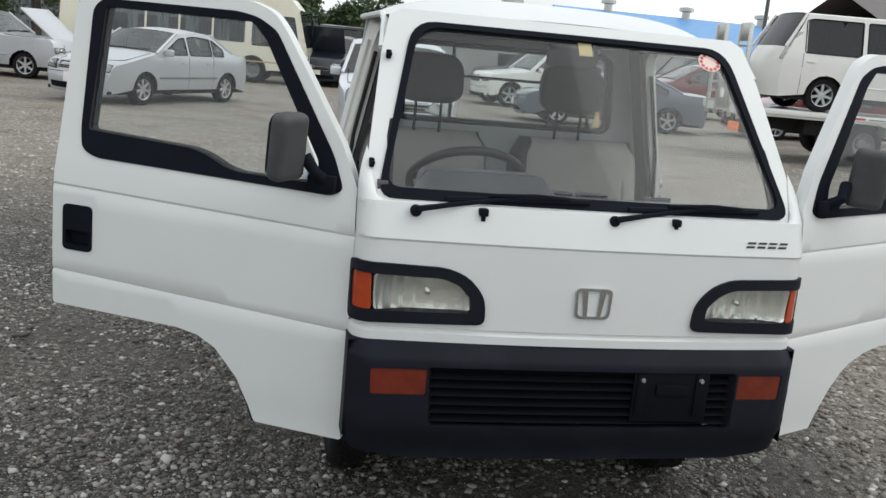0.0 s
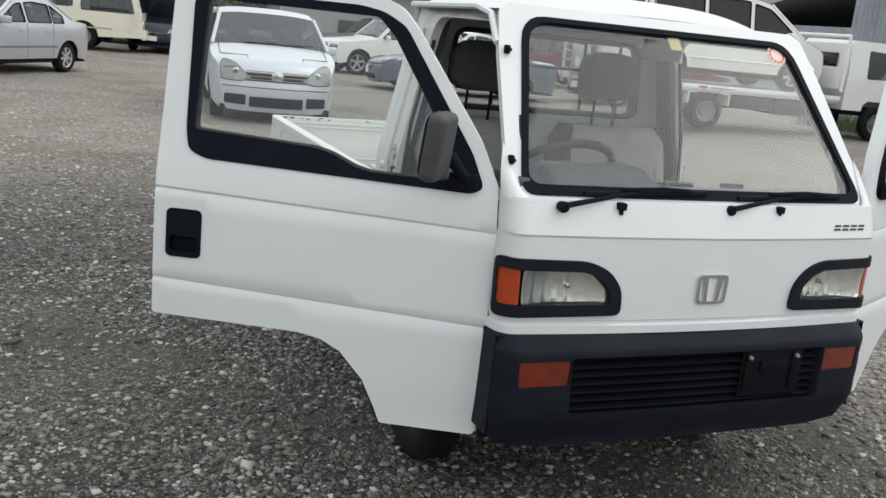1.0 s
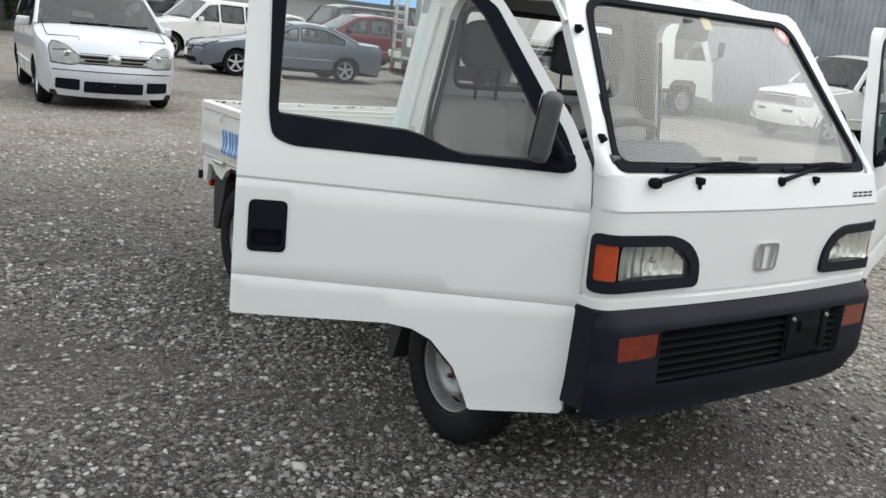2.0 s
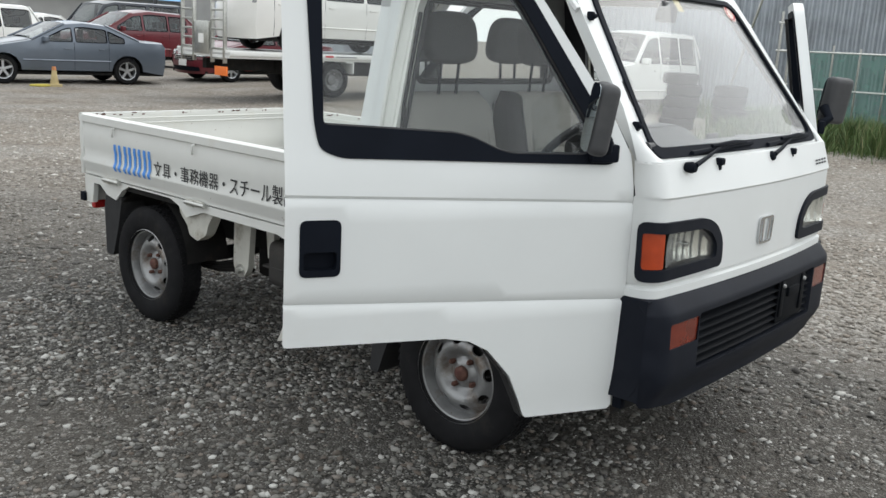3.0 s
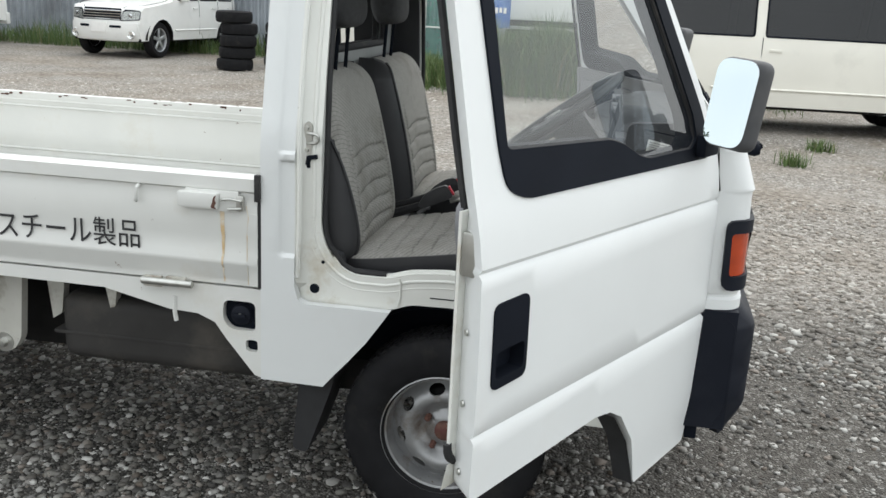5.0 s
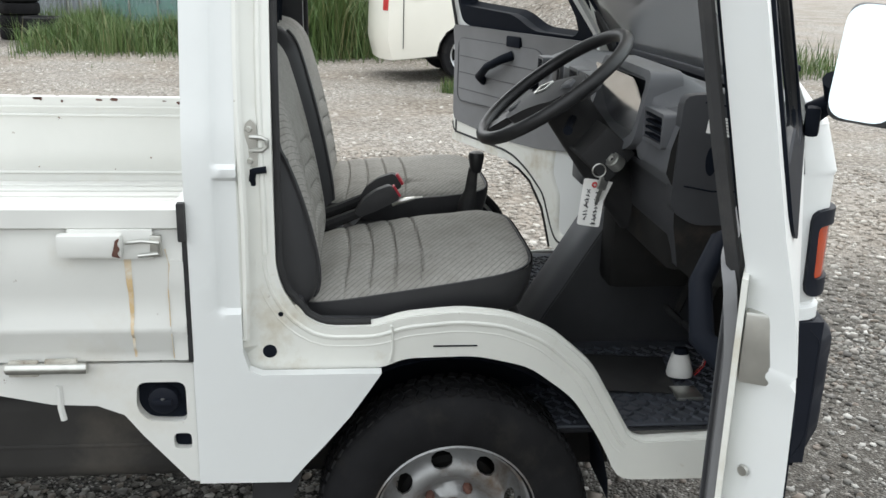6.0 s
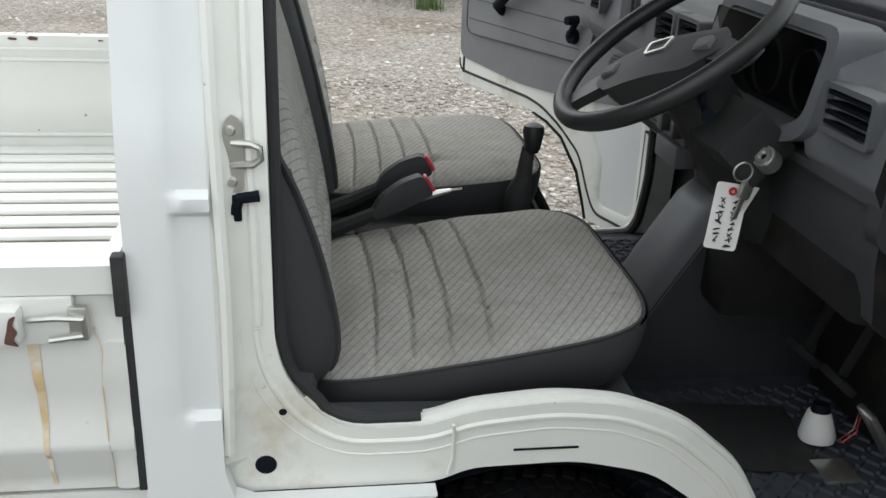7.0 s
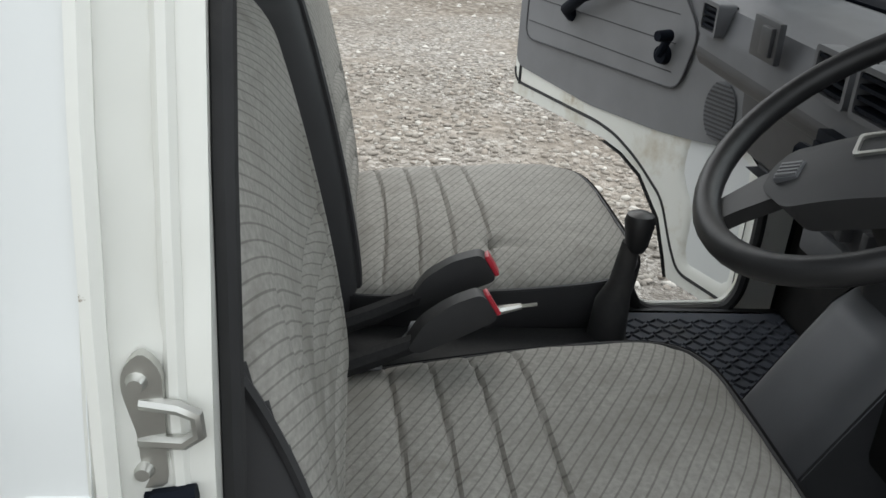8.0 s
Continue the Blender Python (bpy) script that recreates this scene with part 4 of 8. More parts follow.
    for k in range(3):
        z = 0.85 + 0.065 * k
        part("trim_seam", tube([(-s * 0.0682, 0.92, z), (-s * 0.0682, 0.33, z - 0.004)], 0.0015, 5), DASH_DARK, t)
    part("trim_border", tube([(-s * 0.0685, u, z) for u, z in rounded([(0.93, 0.80), (0.93, 1.05), (0.35, 1.05), (0.26, 0.95), (0.30, 0.81)], 0.04, 4)], 0.0025, 5, True), DASH_DARK, t)
    part("pull_handle", tube([(-s * 0.065, 0.73, 0.90), (-s * 0.10, 0.71, 0.92), (-s * 0.115, 0.63, 0.965), (-s * 0.10, 0.55, 1.0), (-s * 0.065, 0.53, 1.015)], [0.018, 0.016, 0.015, 0.016, 0.018], 10), TRIM_BLACK, door, "black pull handle")
    part("window_crank", join(lathe([(0, 0.02), (0.02, 0.018), (0.024, 0.0), (0, 0)], 18, Matrix.Translation((-s * 0.066, 0.36, 0.88)) @ pose(0, 0, 0, 0, 0, 180 if s > 0 else 0)), tube([(-s * 0.085, 0.36, 0.88), (-s * 0.09, 0.33, 0.93)], 0.010, 8), tube([(-s * 0.088, 0.33, 0.93), (-s * 0.125, 0.33, 0.93)], [0.014, 0.012], 10)), TRIM_BLACK, door, "black window crank")
    oval = [(0.165 + 0.046 * math.cos(math.tau * k / 28), 0.80 + 0.066 * math.sin(math.tau * k / 28)) for k in range(28)]
    g = part("speaker_grille", panel(oval, inn(0.0665), (), inn(0.06), 0.05), DASH, door, "oval ribbed speaker grille")
    for k in range(13):
        dz = -0.057 + 0.0095 * k
        half = 0.043 * math.sqrt(1 - (dz / 0.066) ** 2)
        part("grille_rib", tube([(-s * (lean(0.80 + dz) + 0.0672), 0.165 - half, 0.80 + dz), (-s * (lean(0.80 + dz) + 0.0672), 0.165 + half, 0.80 + dz)], 0.0022, 5), DASH_DARK, g)
    part("inner_latch", box(-s * 0.062, -s * 0.08, 0.47, 0.56, 1.045, 1.085, 0.006), TRIM_BLACK, door)
    for z in (0.66, 0.78, 0.90):
        part("edge_bolt", lathe([(0, 0.003), (0.005, 0.003), (0.006, 0), (0, 0)], 10, Matrix.Translation((-s * 0.032, 0.979, z)) @ pose(0, 0, 0, 0, 0, 60 if s < 0 else 120)), ZINC, door)
    part("latch", box(-s * 0.016, -s * 0.048, 0.95, 0.984, 0.99, 1.06, 0.004), ZINC, door, "zinc door latch")
    part("edge_rubber", tube([(-s * (lean(z) + 0.052), 0.958, z) for z in (0.66, 0.8, 1.0, 1.08, 1.2, 1.4, 1.55)], 0.007, 6), RUBBER, door)
    # mirror on its stalk
    mir = part("wing_mirror", moved(box(-0.028, 0.028, -0.056, 0.056, -0.093, 0.094, 0.0272, 7), MIRROR_AT(s)), MIRROR_CASE, door, "dark grey wing mirror")
    part("mirror_glass", moved(panel(rounded([(-0.0505, -0.088), (0.0505, -0.088), (0.0525, 0.090), (-0.0525, 0.090)], 0.034, 6), lambda a, b: (0.0286, a, b), (), lambda a, b: (0.0279, a, b), 0.1), MIRROR_AT(s)), MIRROR, mir, "mirror glass")
    part("mirror_stalk", join(tube([MIRROR_AT(s) @ Vector((-0.012, 0.06 * s, -0.03)), (s * 0.03, 0.13, 1.15), (s * 0.0, 0.115, 1.125)], [0.02, 0.016, 0.02], 10), box(s * 0.014, -s * 0.01, 0.075, 0.16, 1.09, 1.14, 0.008)), TRIM_BLACK, mir)
    return door


def MIRROR_AT(s):
    """The mirror's pose on the door: its glass looks back."""
    return Matrix.Translation((0.05, 0.225, 1.2155) if s > 0 else (-0.082, 0.191, 1.2155)) @ pose(0, 0, 0, 0, 0, 90 + (40 if s > 0 else -MIRROR_TURN)) @ pose(0, 0, 0, 0, -MIRROR_TILT, 0) @ pose(0, 0, 0, s * 3, 0, 0)


MIRROR_TURN = 19
MIRROR_TILT = 7
build_door(-1, 63.7)
build_door(1, 67.0)


# ---- wheels ----
def steel_wheel(x, y, s):
    """A small steel wheel with its tyre; s: which side its face looks to."""
    w = thing("wheel", "", "")
    w.parent = truck
    w.matrix_world = Matrix.Translation((x, y, 0.273)) @ pose(0, 0, 0, 12, 0, 0 if s > 0 else 180)
    R = 0.273
    part("tyre", lathe([(0.160, 0.052), (0.170, 0.062), (0.192, 0.070), (0.228, 0.071), (0.251, 0.065), (0.265, 0.055), (0.271, 0.048), (0.273, 0.02), (0.273, -0.02), (0.271, -0.048), (0.265, -0.055), (0.228, -0.071), (0.17, -0.062), (0.155, -0.05)], 64), TYRE, w, "worn black tyre")
    blocks = []
    for i in range(60):
        for k, dx in enumerate((-0.04, -0.0135, 0.0135, 0.04)):
            a = 2 * math.pi * (i + 0.5 * (k % 2)) / 60
            blocks.append(moved(box(-0.010, 0.010, -0.009, 0.009, 0.0, 0.005), pose(0, 0, 0, math.degrees(a), 0, 0) @ Matrix.Translation((dx, 0, R - 0.002)) @ pose(0, 0, 0, 0, 0, 18 if k % 2 else -18)))
    co, fa = [], []
    for b in blocks:
        b.verts.index_update()
        base = len(co)
        co += [tuple(v.co) for v in b.verts]
        fa += [tuple(base + v.index for v in f.verts) for f in b.faces]
        b.free()
    mesh = bpy.data.meshes.new("tread")
    mesh.from_pydata(co, [], fa)
    link("tread", mesh, TYRE, w)["kind"] = "stuff"
    part("rim", lathe([(0.166, 0.064), (0.171, 0.060), (0.166, 0.052), (0.155, 0.048), (0.150, 0.030), (0.147, 0.012), (0.146, -0.05)], 48), STEEL, w, "dull silver steel rim")
    hole = lambda a: [(0.120 * math.cos(a) + 0.023 * math.cos(t) * -math.sin(a) + 0.014 * math.sin(t) * math.cos(a), 0.120 * math.sin(a) + 0.023 * math.cos(t) * math.cos(a) + 0.014 * math.sin(t) * math.sin(a)) for t in (2 * math.pi * j / 10 for j in range(10))]

    def dish(a, b):
        r = math.hypot(a, b)
        x = 0.004 + 0.034 * smoothstep(0.147, 0.104, r)
        x -= 0.030 * smoothstep(0.092, 0.058, r) - 0.012 * smoothstep(0.05, 0.04, r)
        return (x, a, b)

    circle = [(0.147 * math.cos(2 * math.pi * j / 48), 0.147 * math.sin(2 * math.pi * j / 48)) for j in range(48)]
    part("wheel_disc", panel(circle, dish, [hole(2 * math.pi * k / 8) for k in range(8)], lambda a, b: (dish(a, b)[0] - 0.006, a, b), 0.011), STEEL, w, "silver steel wheel disc with slots")
    part("brake_drum", lathe([(0, 0.0), (0.10, 0.0), (0.11, -0.01), (0.11, -0.06), (0, -0.06)], 32), CHASSIS, w)
    part("hub_cap", lathe([(0, 0.040), (0.018, 0.038), (0.026, 0.032), (0.028, 0.012), (0.036, 0.010)], 24), RUST, w, "rusty hub")
    for k in range(4):
        a = math.pi / 4 + k * math.pi / 2
        part("wheel_nut", lathe([(0, 0.034), (0.006, 0.033), (0.0095, 0.028), (0.0095, 0.008), (0.012, 0.006)], 6, Matrix.Translation((0, 0.056 * math.cos(a), 0.056 * math.sin(a)))), RUST, w)
    part("valve", tube([(0.03, 0.14, 0.0), (0.055, 0.135, 0.004)], 0.004, 6), RUBBER, w)
    return w


for s in (-1, 1):
    steel_wheel(s * 0.600, 0.004, s)
    steel_wheel(s * 0.600, 1.915, s)

# ---- chassis ----
for s in (-1, 1):
    part("chassis_rail", box(s * 0.30, s * 0.36, 0.2, 2.40, 0.40, 0.50, 0.006), CHASSIS, truck)
    part("leaf_spring", join(*[tube([(s * 0.47, 1.36 + k * 0.05, 0.335 + 0.01 * k), (s * 0.47, 1.62, 0.285 + 0.012 * k), (s * 0.47, 1.915, 0.272 + 0.012 * k), (s * 0.47, 2.2, 0.30 + 0.012 * k), (s * 0.47, 2.4 - k * 0.05, 0.36 + 0.01 * k)], 0.012, 4) for k in range(3)]), CHASSIS, truck)
    part("spring_bracket", panel(rounded([(1.40, 0.60), (1.28, 0.60), (1.30, 0.36), (1.33, 0.318), (1.375, 0.315), (1.405, 0.36)], 0.02, 3), lambda y, z: (s * 0.545, y, z), (), lambda y, z: (s * 0.515, y, z), 0.06), UNDER_PAINT, truck, "white painted spring bracket")
    part("bracket_bolt", lathe([(0, 0.02), (0.012, 0.018), (0.014, 0.0), (0.03, 0.0), (0.03, -0.01)], 16, Matrix.Translation((s * 0.548, 1.355, 0.345)) @ pose(0, 0, 0, 0, 0, 0 if s > 0 else 180)), ZINC, truck)
    part("bracket_brace", panel([(1.24, 0.60), (1.17, 0.60), (1.19, 0.44), (1.22, 0.42)], lambda y, z: (s * 0.50, y, z), (), lambda y, z: (s * 0.47, y, z), 0.06), UNDER_PAINT, truck)
    part("arch_bracket", join(panel(rounded([(1.68, 0.61), (1.40, 0.61), (1.47, 0.49), (1.53, 0.455), (1.58, 0.48)], 0.02, 3), lambda y, z: (s * (0.655 - 0.008 * (0.5 + 0.5 * math.cos((y - 1.4) * 90))), y, z), (), lambda y, z: (s * 0.60, y, z), 0.012)), UNDER_PAINT, truck, "white ribbed bracket in front of the rear wheel")
    part("mud_flap", panel(rounded([(2.12, 0.56), (2.16, 0.40), (2.21, 0.26), (2.27, 0.265), (2.28, 0.50), (2.26, 0.58)], 0.015, 2), lambda y, z: (s * 0.668, y, z), (), lambda y, z: (s * 0.54, y, z), 0.05), RUBBER, truck, "black rubber mud flap")
    part("rear_arch_liner", sheet(20, 3, lambda u, v: (s * (0.66 - 0.22 * v), 1.90 + 0.31 * math.cos(math.pi * u), 0.34 + 0.29 * math.sin(math.pi * u))), CHASSIS, truck)
    part("front_mud_flap", panel(rounded([(0.30, 0.46), (0.31, 0.38), (0.38, 0.17), (0.42, 0.18), (0.40, 0.42)], 0.01, 2), lambda y, z: (s * 0.655, y, z), (), lambda y, z: (s * 0.47, y, z), 0.05), RUBBER, truck, "black rubber mud flap")
    part("hook_pin", tube([(s * 0.675, 0.745, 0.595), (s * 0.677, 0.745, 0.55), (s * 0.675, 0.742, 0.525)], 0.0065, 6), WHITE_WORN, truck)
    part("brace_tab", panel([(1.02, 0.60), (0.97, 0.60), (0.985, 0.50), (1.0, 0.495)], lambda y, z: (s * 0.56, y, z), (), lambda y, z: (s * 0.53, y, z), 0.06), UNDER_PAINT, truck)
part("rear_axle", tube([(-0.55, 1.915, 0.273), (0.55, 1.915, 0.273)], 0.035, 12), CHASSIS, truck)
part("front_axle", tube([(-0.5, 0.004, 0.25), (0.5, 0.004, 0.25)], 0.03, 10), CHASSIS, truck)
part("engine", join(box(-0.34, 0.34, 0.85, 1.50, 0.26, 0.55, 0.03), box(-0.42, -0.2, 0.66, 1.05, 0.27, 0.42, 0.03)), CHASSIS, truck)
part("fuel_tank", join(box(-0.56, -0.12, 0.52, 1.16, 0.325, 0.52, 0.04, 3), box(-0.562, -0.13, 0.50, 1.18, 0.40, 0.412, 0.004)), material("dusty_tank", (0.03, 0.028, 0.026), 0.7, grain=(8, 0.25), spots=[(5, (0.075, 0.066, 0.055), 0.48, 0.72)]), truck, "black fuel tank")
part("under_floor", box(-0.50, 0.50, -0.58, 0.48, 0.30, 0.40, 0.01), CHASSIS, truck)
part("exhaust_pipe", tube([(0.2, 1.5, 0.3), (0.25, 1.9, 0.36), (0.3, 2.35, 0.32)], 0.025, 10), CHASSIS, truck)

# ---- load bed ----
bed_ridges = []
part("bed_floor", box(-0.655, 0.655, 0.515, 2.44, 0.652, 0.664), material("dirty_bed_floor", (0.45, 0.43, 0.38), 0.6, grain=(8, 0.15), spots=[(6, (0.2, 0.15, 0.1), 0.5, 0.7), (25, (0.13, 0.07, 0.04), 0.62, 0.68)]), truck, "dirty white load floor")
for k in range(19):
    xx = -0.62 + k * 1.24 / 18
    part("floor_rib", box(xx - 0.024, xx + 0.024, 0.52, 2.435, 0.663, 0.674, 0.005, 1), WHITE_WORN, truck)
part("bed_underside", box(-0.66, 0.66, 0.51, 2.44, 0.60, 0.655), CHASSIS, truck)
part("head_board", join(panel([(-0.66, 0.64), (0.66, 0.64), (0.66, 0.915), (-0.66, 0.915)], lambda x, z: (x, 0.525, z), (), lambda x, z: (x, 0.505, z), 0.1), tube([(-0.66, 0.515, 0.92), (0.66, 0.515, 0.92)], 0.016, 8)), WHITE_WORN, truck)


def gate_profile(v):
    """Outer and inner offsets of a drop side from its foot (0) to its top rail (1)."""
    z = 0.642 + 0.294 * v
    o = 0.0
    o += 0.010 * smoothstep(0.855, 0.875, v)
    o -= 0.010 * smoothstep(0.985, 1.0, v)
    o += 0.008 * smoothstep(0.30, 0.24, v) * smoothstep(0.16, 0.20, v)
    o -= 0.006 * smoothstep(0.10, 0.07, v)
    o += 0.004 * smoothstep(0.45, 0.52, v) * smoothstep(0.80, 0.74, v)
    return o, z


def gate_slab(length, n):
    """A drop side along +y with its outer face to -x."""
    vs = [0, 0.02, 0.07, 0.10, 0.16, 0.20, 0.24, 0.30, 0.45, 0.52, 0.74, 0.80, 0.855, 0.875, 0.96, 0.985, 1.0]
    bm = bmesh.new()
    rows = []
    for i in range(n + 1):
        y = length * i / n
        ring = [bm.verts.new((-gate_profile(v)[0], y, gate_profile(v)[1])) for v in vs]
        ring += [bm.verts.new((0.030 - 0.6 * gate_profile(v)[0] * (v < 0.85) + 0.004 * (v > 0.86), y, gate_profile(v)[1])) for v in reversed(vs)]
        rows.append(ring)
    for a, c in zip(rows, rows[1:]):
        for j in range(len(a)):
            bm.faces.new((a[j], a[(j + 1) % len(a)], c[(j + 1) % len(c)], c[j]))
    bm.faces.new(rows[0][::-1])
    bm.faces.new(rows[-1])
    return bm


for s in (-1, 1):
    m = Matrix.Translation((s * 0.682, 0.508, 0)) @ Matrix.Diagonal((-s, 1, 1, 1))
    gate = part("side_gate", moved(gate_slab(1.93, 24), m), WHITE_WORN, truck, "white drop side with painted lettering")
    for y in (0.83, 1.49, 2.14):
        part("rope_hook", tube([(s * 0.688, y, 0.893), (s * 0.700, y, 0.888), (s * 0.702, y + 0.002, 0.862), (s * 0.696, y + 0.006, 0.852)], 0.0055, 6), WHITE_WORN, gate)
    for y in (0.765, 1.49, 2.18):
        hg = part("gate_hinge", join(tube([(s * 0.69, y - 0.065, 0.636), (s * 0.69, y + 0.065, 0.636)], 0.010, 8), box(s * 0.682, s * 0.694, y - 0.06, y - 0.004, 0.625, 0.652, 0.003), box(s * 0.682, s * 0.694, y + 0.008, y + 0.06, 0.62, 0.65, 0.003)), UNDER_PAINT, gate)
        part("hinge_pin", tube([(s * 0.692, y - 0.078, 0.636), (s * 0.692, y + 0.062, 0.636)], 0.0108, 10), ZINC, hg)
    # latch handle near the cab
    lt = part("gate_latch", join(box(s * 0.688, s * 0.714, 0.605, 0.715, 0.850, 0.892, 0.008), box(s * 0.684, s * 0.695, 0.555, 0.70, 0.842, 0.898, 0.004)), WHITE_WORN, gate, "white latch with rust")
    part("latch_hook", join(tube([(s * 0.70, 0.60, 0.875), (s * 0.708, 0.57, 0.88), (s * 0.702, 0.545, 0.875), (s * 0.70, 0.545, 0.855), (s * 0.704, 0.58, 0.852)], 0.0038, 8), box(s * 0.69, s * 0.70, 0.54, 0.56, 0.848, 0.888, 0.003)), ZINC, lt)
    part("latch_rust", panel(rounded([(0.622, 0.855), (0.606, 0.851), (0.612, 0.860), (0.606, 0.868), (0.611, 0.876), (0.606, 0.888), (0.614, 0.884), (0.618, 0.868)], 0.003, 2), lambda y, z: (s * 0.7152, y, z), (), None, 0.05), RUST, lt)
    streak = material("rust_streak", (0.62, 0.45, 0.24), 0.6, spots=[(30, (0.69, 0.64, 0.54), 0.42, 0.6)])
    part("rust_streak", panel(rounded([(0.609, 0.846), (0.596, 0.846), (0.597, 0.78), (0.600, 0.70), (0.600, 0.65), (0.6045, 0.65), (0.605, 0.70), (0.6065, 0.78)], 0.003, 2), lambda y, z: (s * (0.6832 + gate_profile((z - 0.642) / 0.294)[0]), y, z), (), None, 0.008), streak, gate)
    part("end_plate", panel(rounded([(0.507, 0.645), (0.532, 0.645), (0.536, 0.78), (0.530, 0.84), (0.507, 0.84)], 0.006, 2), lambda y, z: (s * (0.6845 + max(0.0, gate_profile((z - 0.642) / 0.294)[0])), y, z), (), lambda y, z: (s * 0.676, y, z), 0.02), WHITE_WORN, gate)
    part("end_seam", tube([(s * (0.6845 + max(0.0, gate_profile((z - 0.642) / 0.294)[0])), y, z) for y, z in ((0.533, 0.65), (0.535, 0.72), (0.536, 0.78), (0.531, 0.83), (0.537, 0.86))], 0.0009, 5), streak, gate)
    part("gate_rubber", box(s * 0.683, s * 0.70, 0.498, 0.512, 0.875, 0.945, 0.003), RUBBER, gate)
    # dark strip that paints the shadow between the gate's end and the cab
    part("gate_end_shade", box(s * 0.66, s * 0.6855, 0.4985, 0.5075, 0.642, 0.93), RUBBER, gate)
    # rail under the gate with the rear wheel arch
    rail = [(0.502, 0.636), (0.502, 0.388), (0.52, 0.392), (0.60, 0.488), (0.632, 0.532), (0.68, 0.552), (0.76, 0.556), (0.95, 0.598), (1.45, 0.602), (1.575, 0.56), (1.63, 0.605), (1.70, 0.628), (2.04, 0.628), (2.10, 0.60), (2.16, 0.545), (2.24, 0.56), (2.30, 0.60), (2.36, 0.60), (2.38, 0.50), (2.44, 0.50), (2.44, 0.636)]
    cap_hole = rounded([(0.518, 0.598), (0.606, 0.598), (0.61, 0.545), (0.59, 0.518), (0.518, 0.515)], 0.018, 4)
    small_hole = rounded([(0.512, 0.492), (0.545, 0.492), (0.545, 0.460), (0.512, 0.458)], 0.01, 3)
    part("side_rail", panel(rail, lambda y, z: (s * 0.676, y, z), [cap_hole, small_hole], lambda y, z: (s * 0.65, y, z), 0.05), WHITE_WORN, truck, "white rail under the drop side")
    if s < 0:
        part("filler_recess", panel(cap_hole, lambda y, z: (-0.655, y, z), (), None, 0.1), TRIM_BLACK, truck)
        cap = part("fuel_cap", lathe([(0, 0.018), (0.02, 0.018), (0.027, 0.014), (0.030, 0.0)], 24, Matrix.Translation((-0.655, 0.562, 0.556)) @ pose(0, 0, 0, 0, 0, 180)), BLACK_PLASTIC, truck, "black fuel cap")
        part("cap_grip", box(-0.680, -0.672, 0.545, 0.58, 0.550, 0.562, 0.002), BLACK_PLASTIC, cap)
        part("cap_lock", lathe([(0, 0.024), (0.006, 0.024), (0.008, 0.016)], 14, Matrix.Translation((-0.655, 0.562, 0.556)) @ pose(0, 0, 0, 0, 0, 180)), ZINC, cap)
        part("recess_backing", panel(small_hole, lambda y, z: (-0.66, y, z), (), None, 0.1), TRIM_BLACK, truck)
    part("reflector_lamp", box(s * 0.66, s * 0.69, 2.435, 2.475, 0.50, 0.545, 0.004), TRIM_BLACK, truck)
    part("corner_post", join(box(s * 0.655, s * 0.688, 2.436, 2.462, 0.64, 0.925, 0.004)), WHITE_WORN, truck)
tail = part("tail_gate", moved(gate_slab(1.36, 20), Matrix.Translation((0.68, 2.475, 0)) @ pose(0, 0, 0, 0, 0, 90) @ Matrix.Diagonal((-1, 1, 1, 1))), WHITE_WORN, truck, "white tail gate with chipped top rail")
part("rear_rail", box(-0.67, 0.67, 2.42, 2.46, 0.50, 0.636, 0.004), WHITE_WORN, truck)
for s in (-1, 1):
    part("rear_lamp", box(s * 0.40, s * 0.62, 2.46, 2.50, 0.45, 0.55, 0.01), RED_LENS, truck)


# lettering on the driver's drop side: plain blue shapes for the maker's mark, then the painted words
def gate_face(y, z):
    return (-(0.6835 + gate_profile((z - 0.642) / 0.294)[0]), y, z)


for a0 in (0.002, 0.034, 0.074, 0.106, 0.142, 0.174, 0.210, 0.242):
    part("painted_mark", panel(rounded([(2.152 - 1.22 * a, 0.688 + 1.4 * c + 0.012 * a) for a, c in ((a0, 0.0), (a0 + 0.018, 0.0), (a0 + 0.018, 0.092), (a0, 0.092))], 0.004, 2), lambda y, z: tuple(Vector(gate_face(y, z)) - Vector((0.0012, 0, 0))), (), None, 0.01), BLUE_INK, truck, "blue painted bar on the drop side")
for k, sign in enumerate("文具・事務機器・スチール製品"):
    start = 1.812 - 0.0703 * k
    words("lettering", sign, 0.083, BLACK_INK, truck, Matrix(((0, 0, -1, -0.6868), (-0.835, 0, 0, start), (0.0, 1, 0, 0.712 + 0.0012 * k), (0, 0, 0, 1))), "black painted sign on the drop side")

# chipped paint on the top rails and a rusty seam in the corners
chips = np.random.default_rng(8)
co, fa = [], []
for k in range(95):
    on_tail = k % 2
    a = chips.uniform(0, 1)
    sx, sz = chips.uniform(0.004, 0.018), chips.uniform(0.002, 0.006)
    z = 0.9365 if chips.uniform() < 0.5 else chips.uniform(0.922, 0.934)
    i = len(co)
    for j in range(6):
        t = j * math.pi / 3
        d, h = sx * math.cos(t) * chips.uniform(0.6, 1.2), sz * math.sin(t) * chips.uniform(0.6, 1.2)
        along = -0.66 + 1.32 * a if on_tail else 0.55 + 1.86 * a
        if z > 0.935:
            depth = chips.uniform(0.3, 1.0) * 0.001 + 0.006 * math.sin(t)
            co.append((along + d, 2.452 + depth, z) if on_tail else (0.668 + depth, along + d, z))
        else:
            co.append((along + d, 2.4395, z + h) if on_tail else (0.6465, along + d, z + h))
    fa.append(tuple(range(i, i + 6)))
mesh = bpy.data.meshes.new("paint_chips")
mesh.from_pydata(co, [], fa)
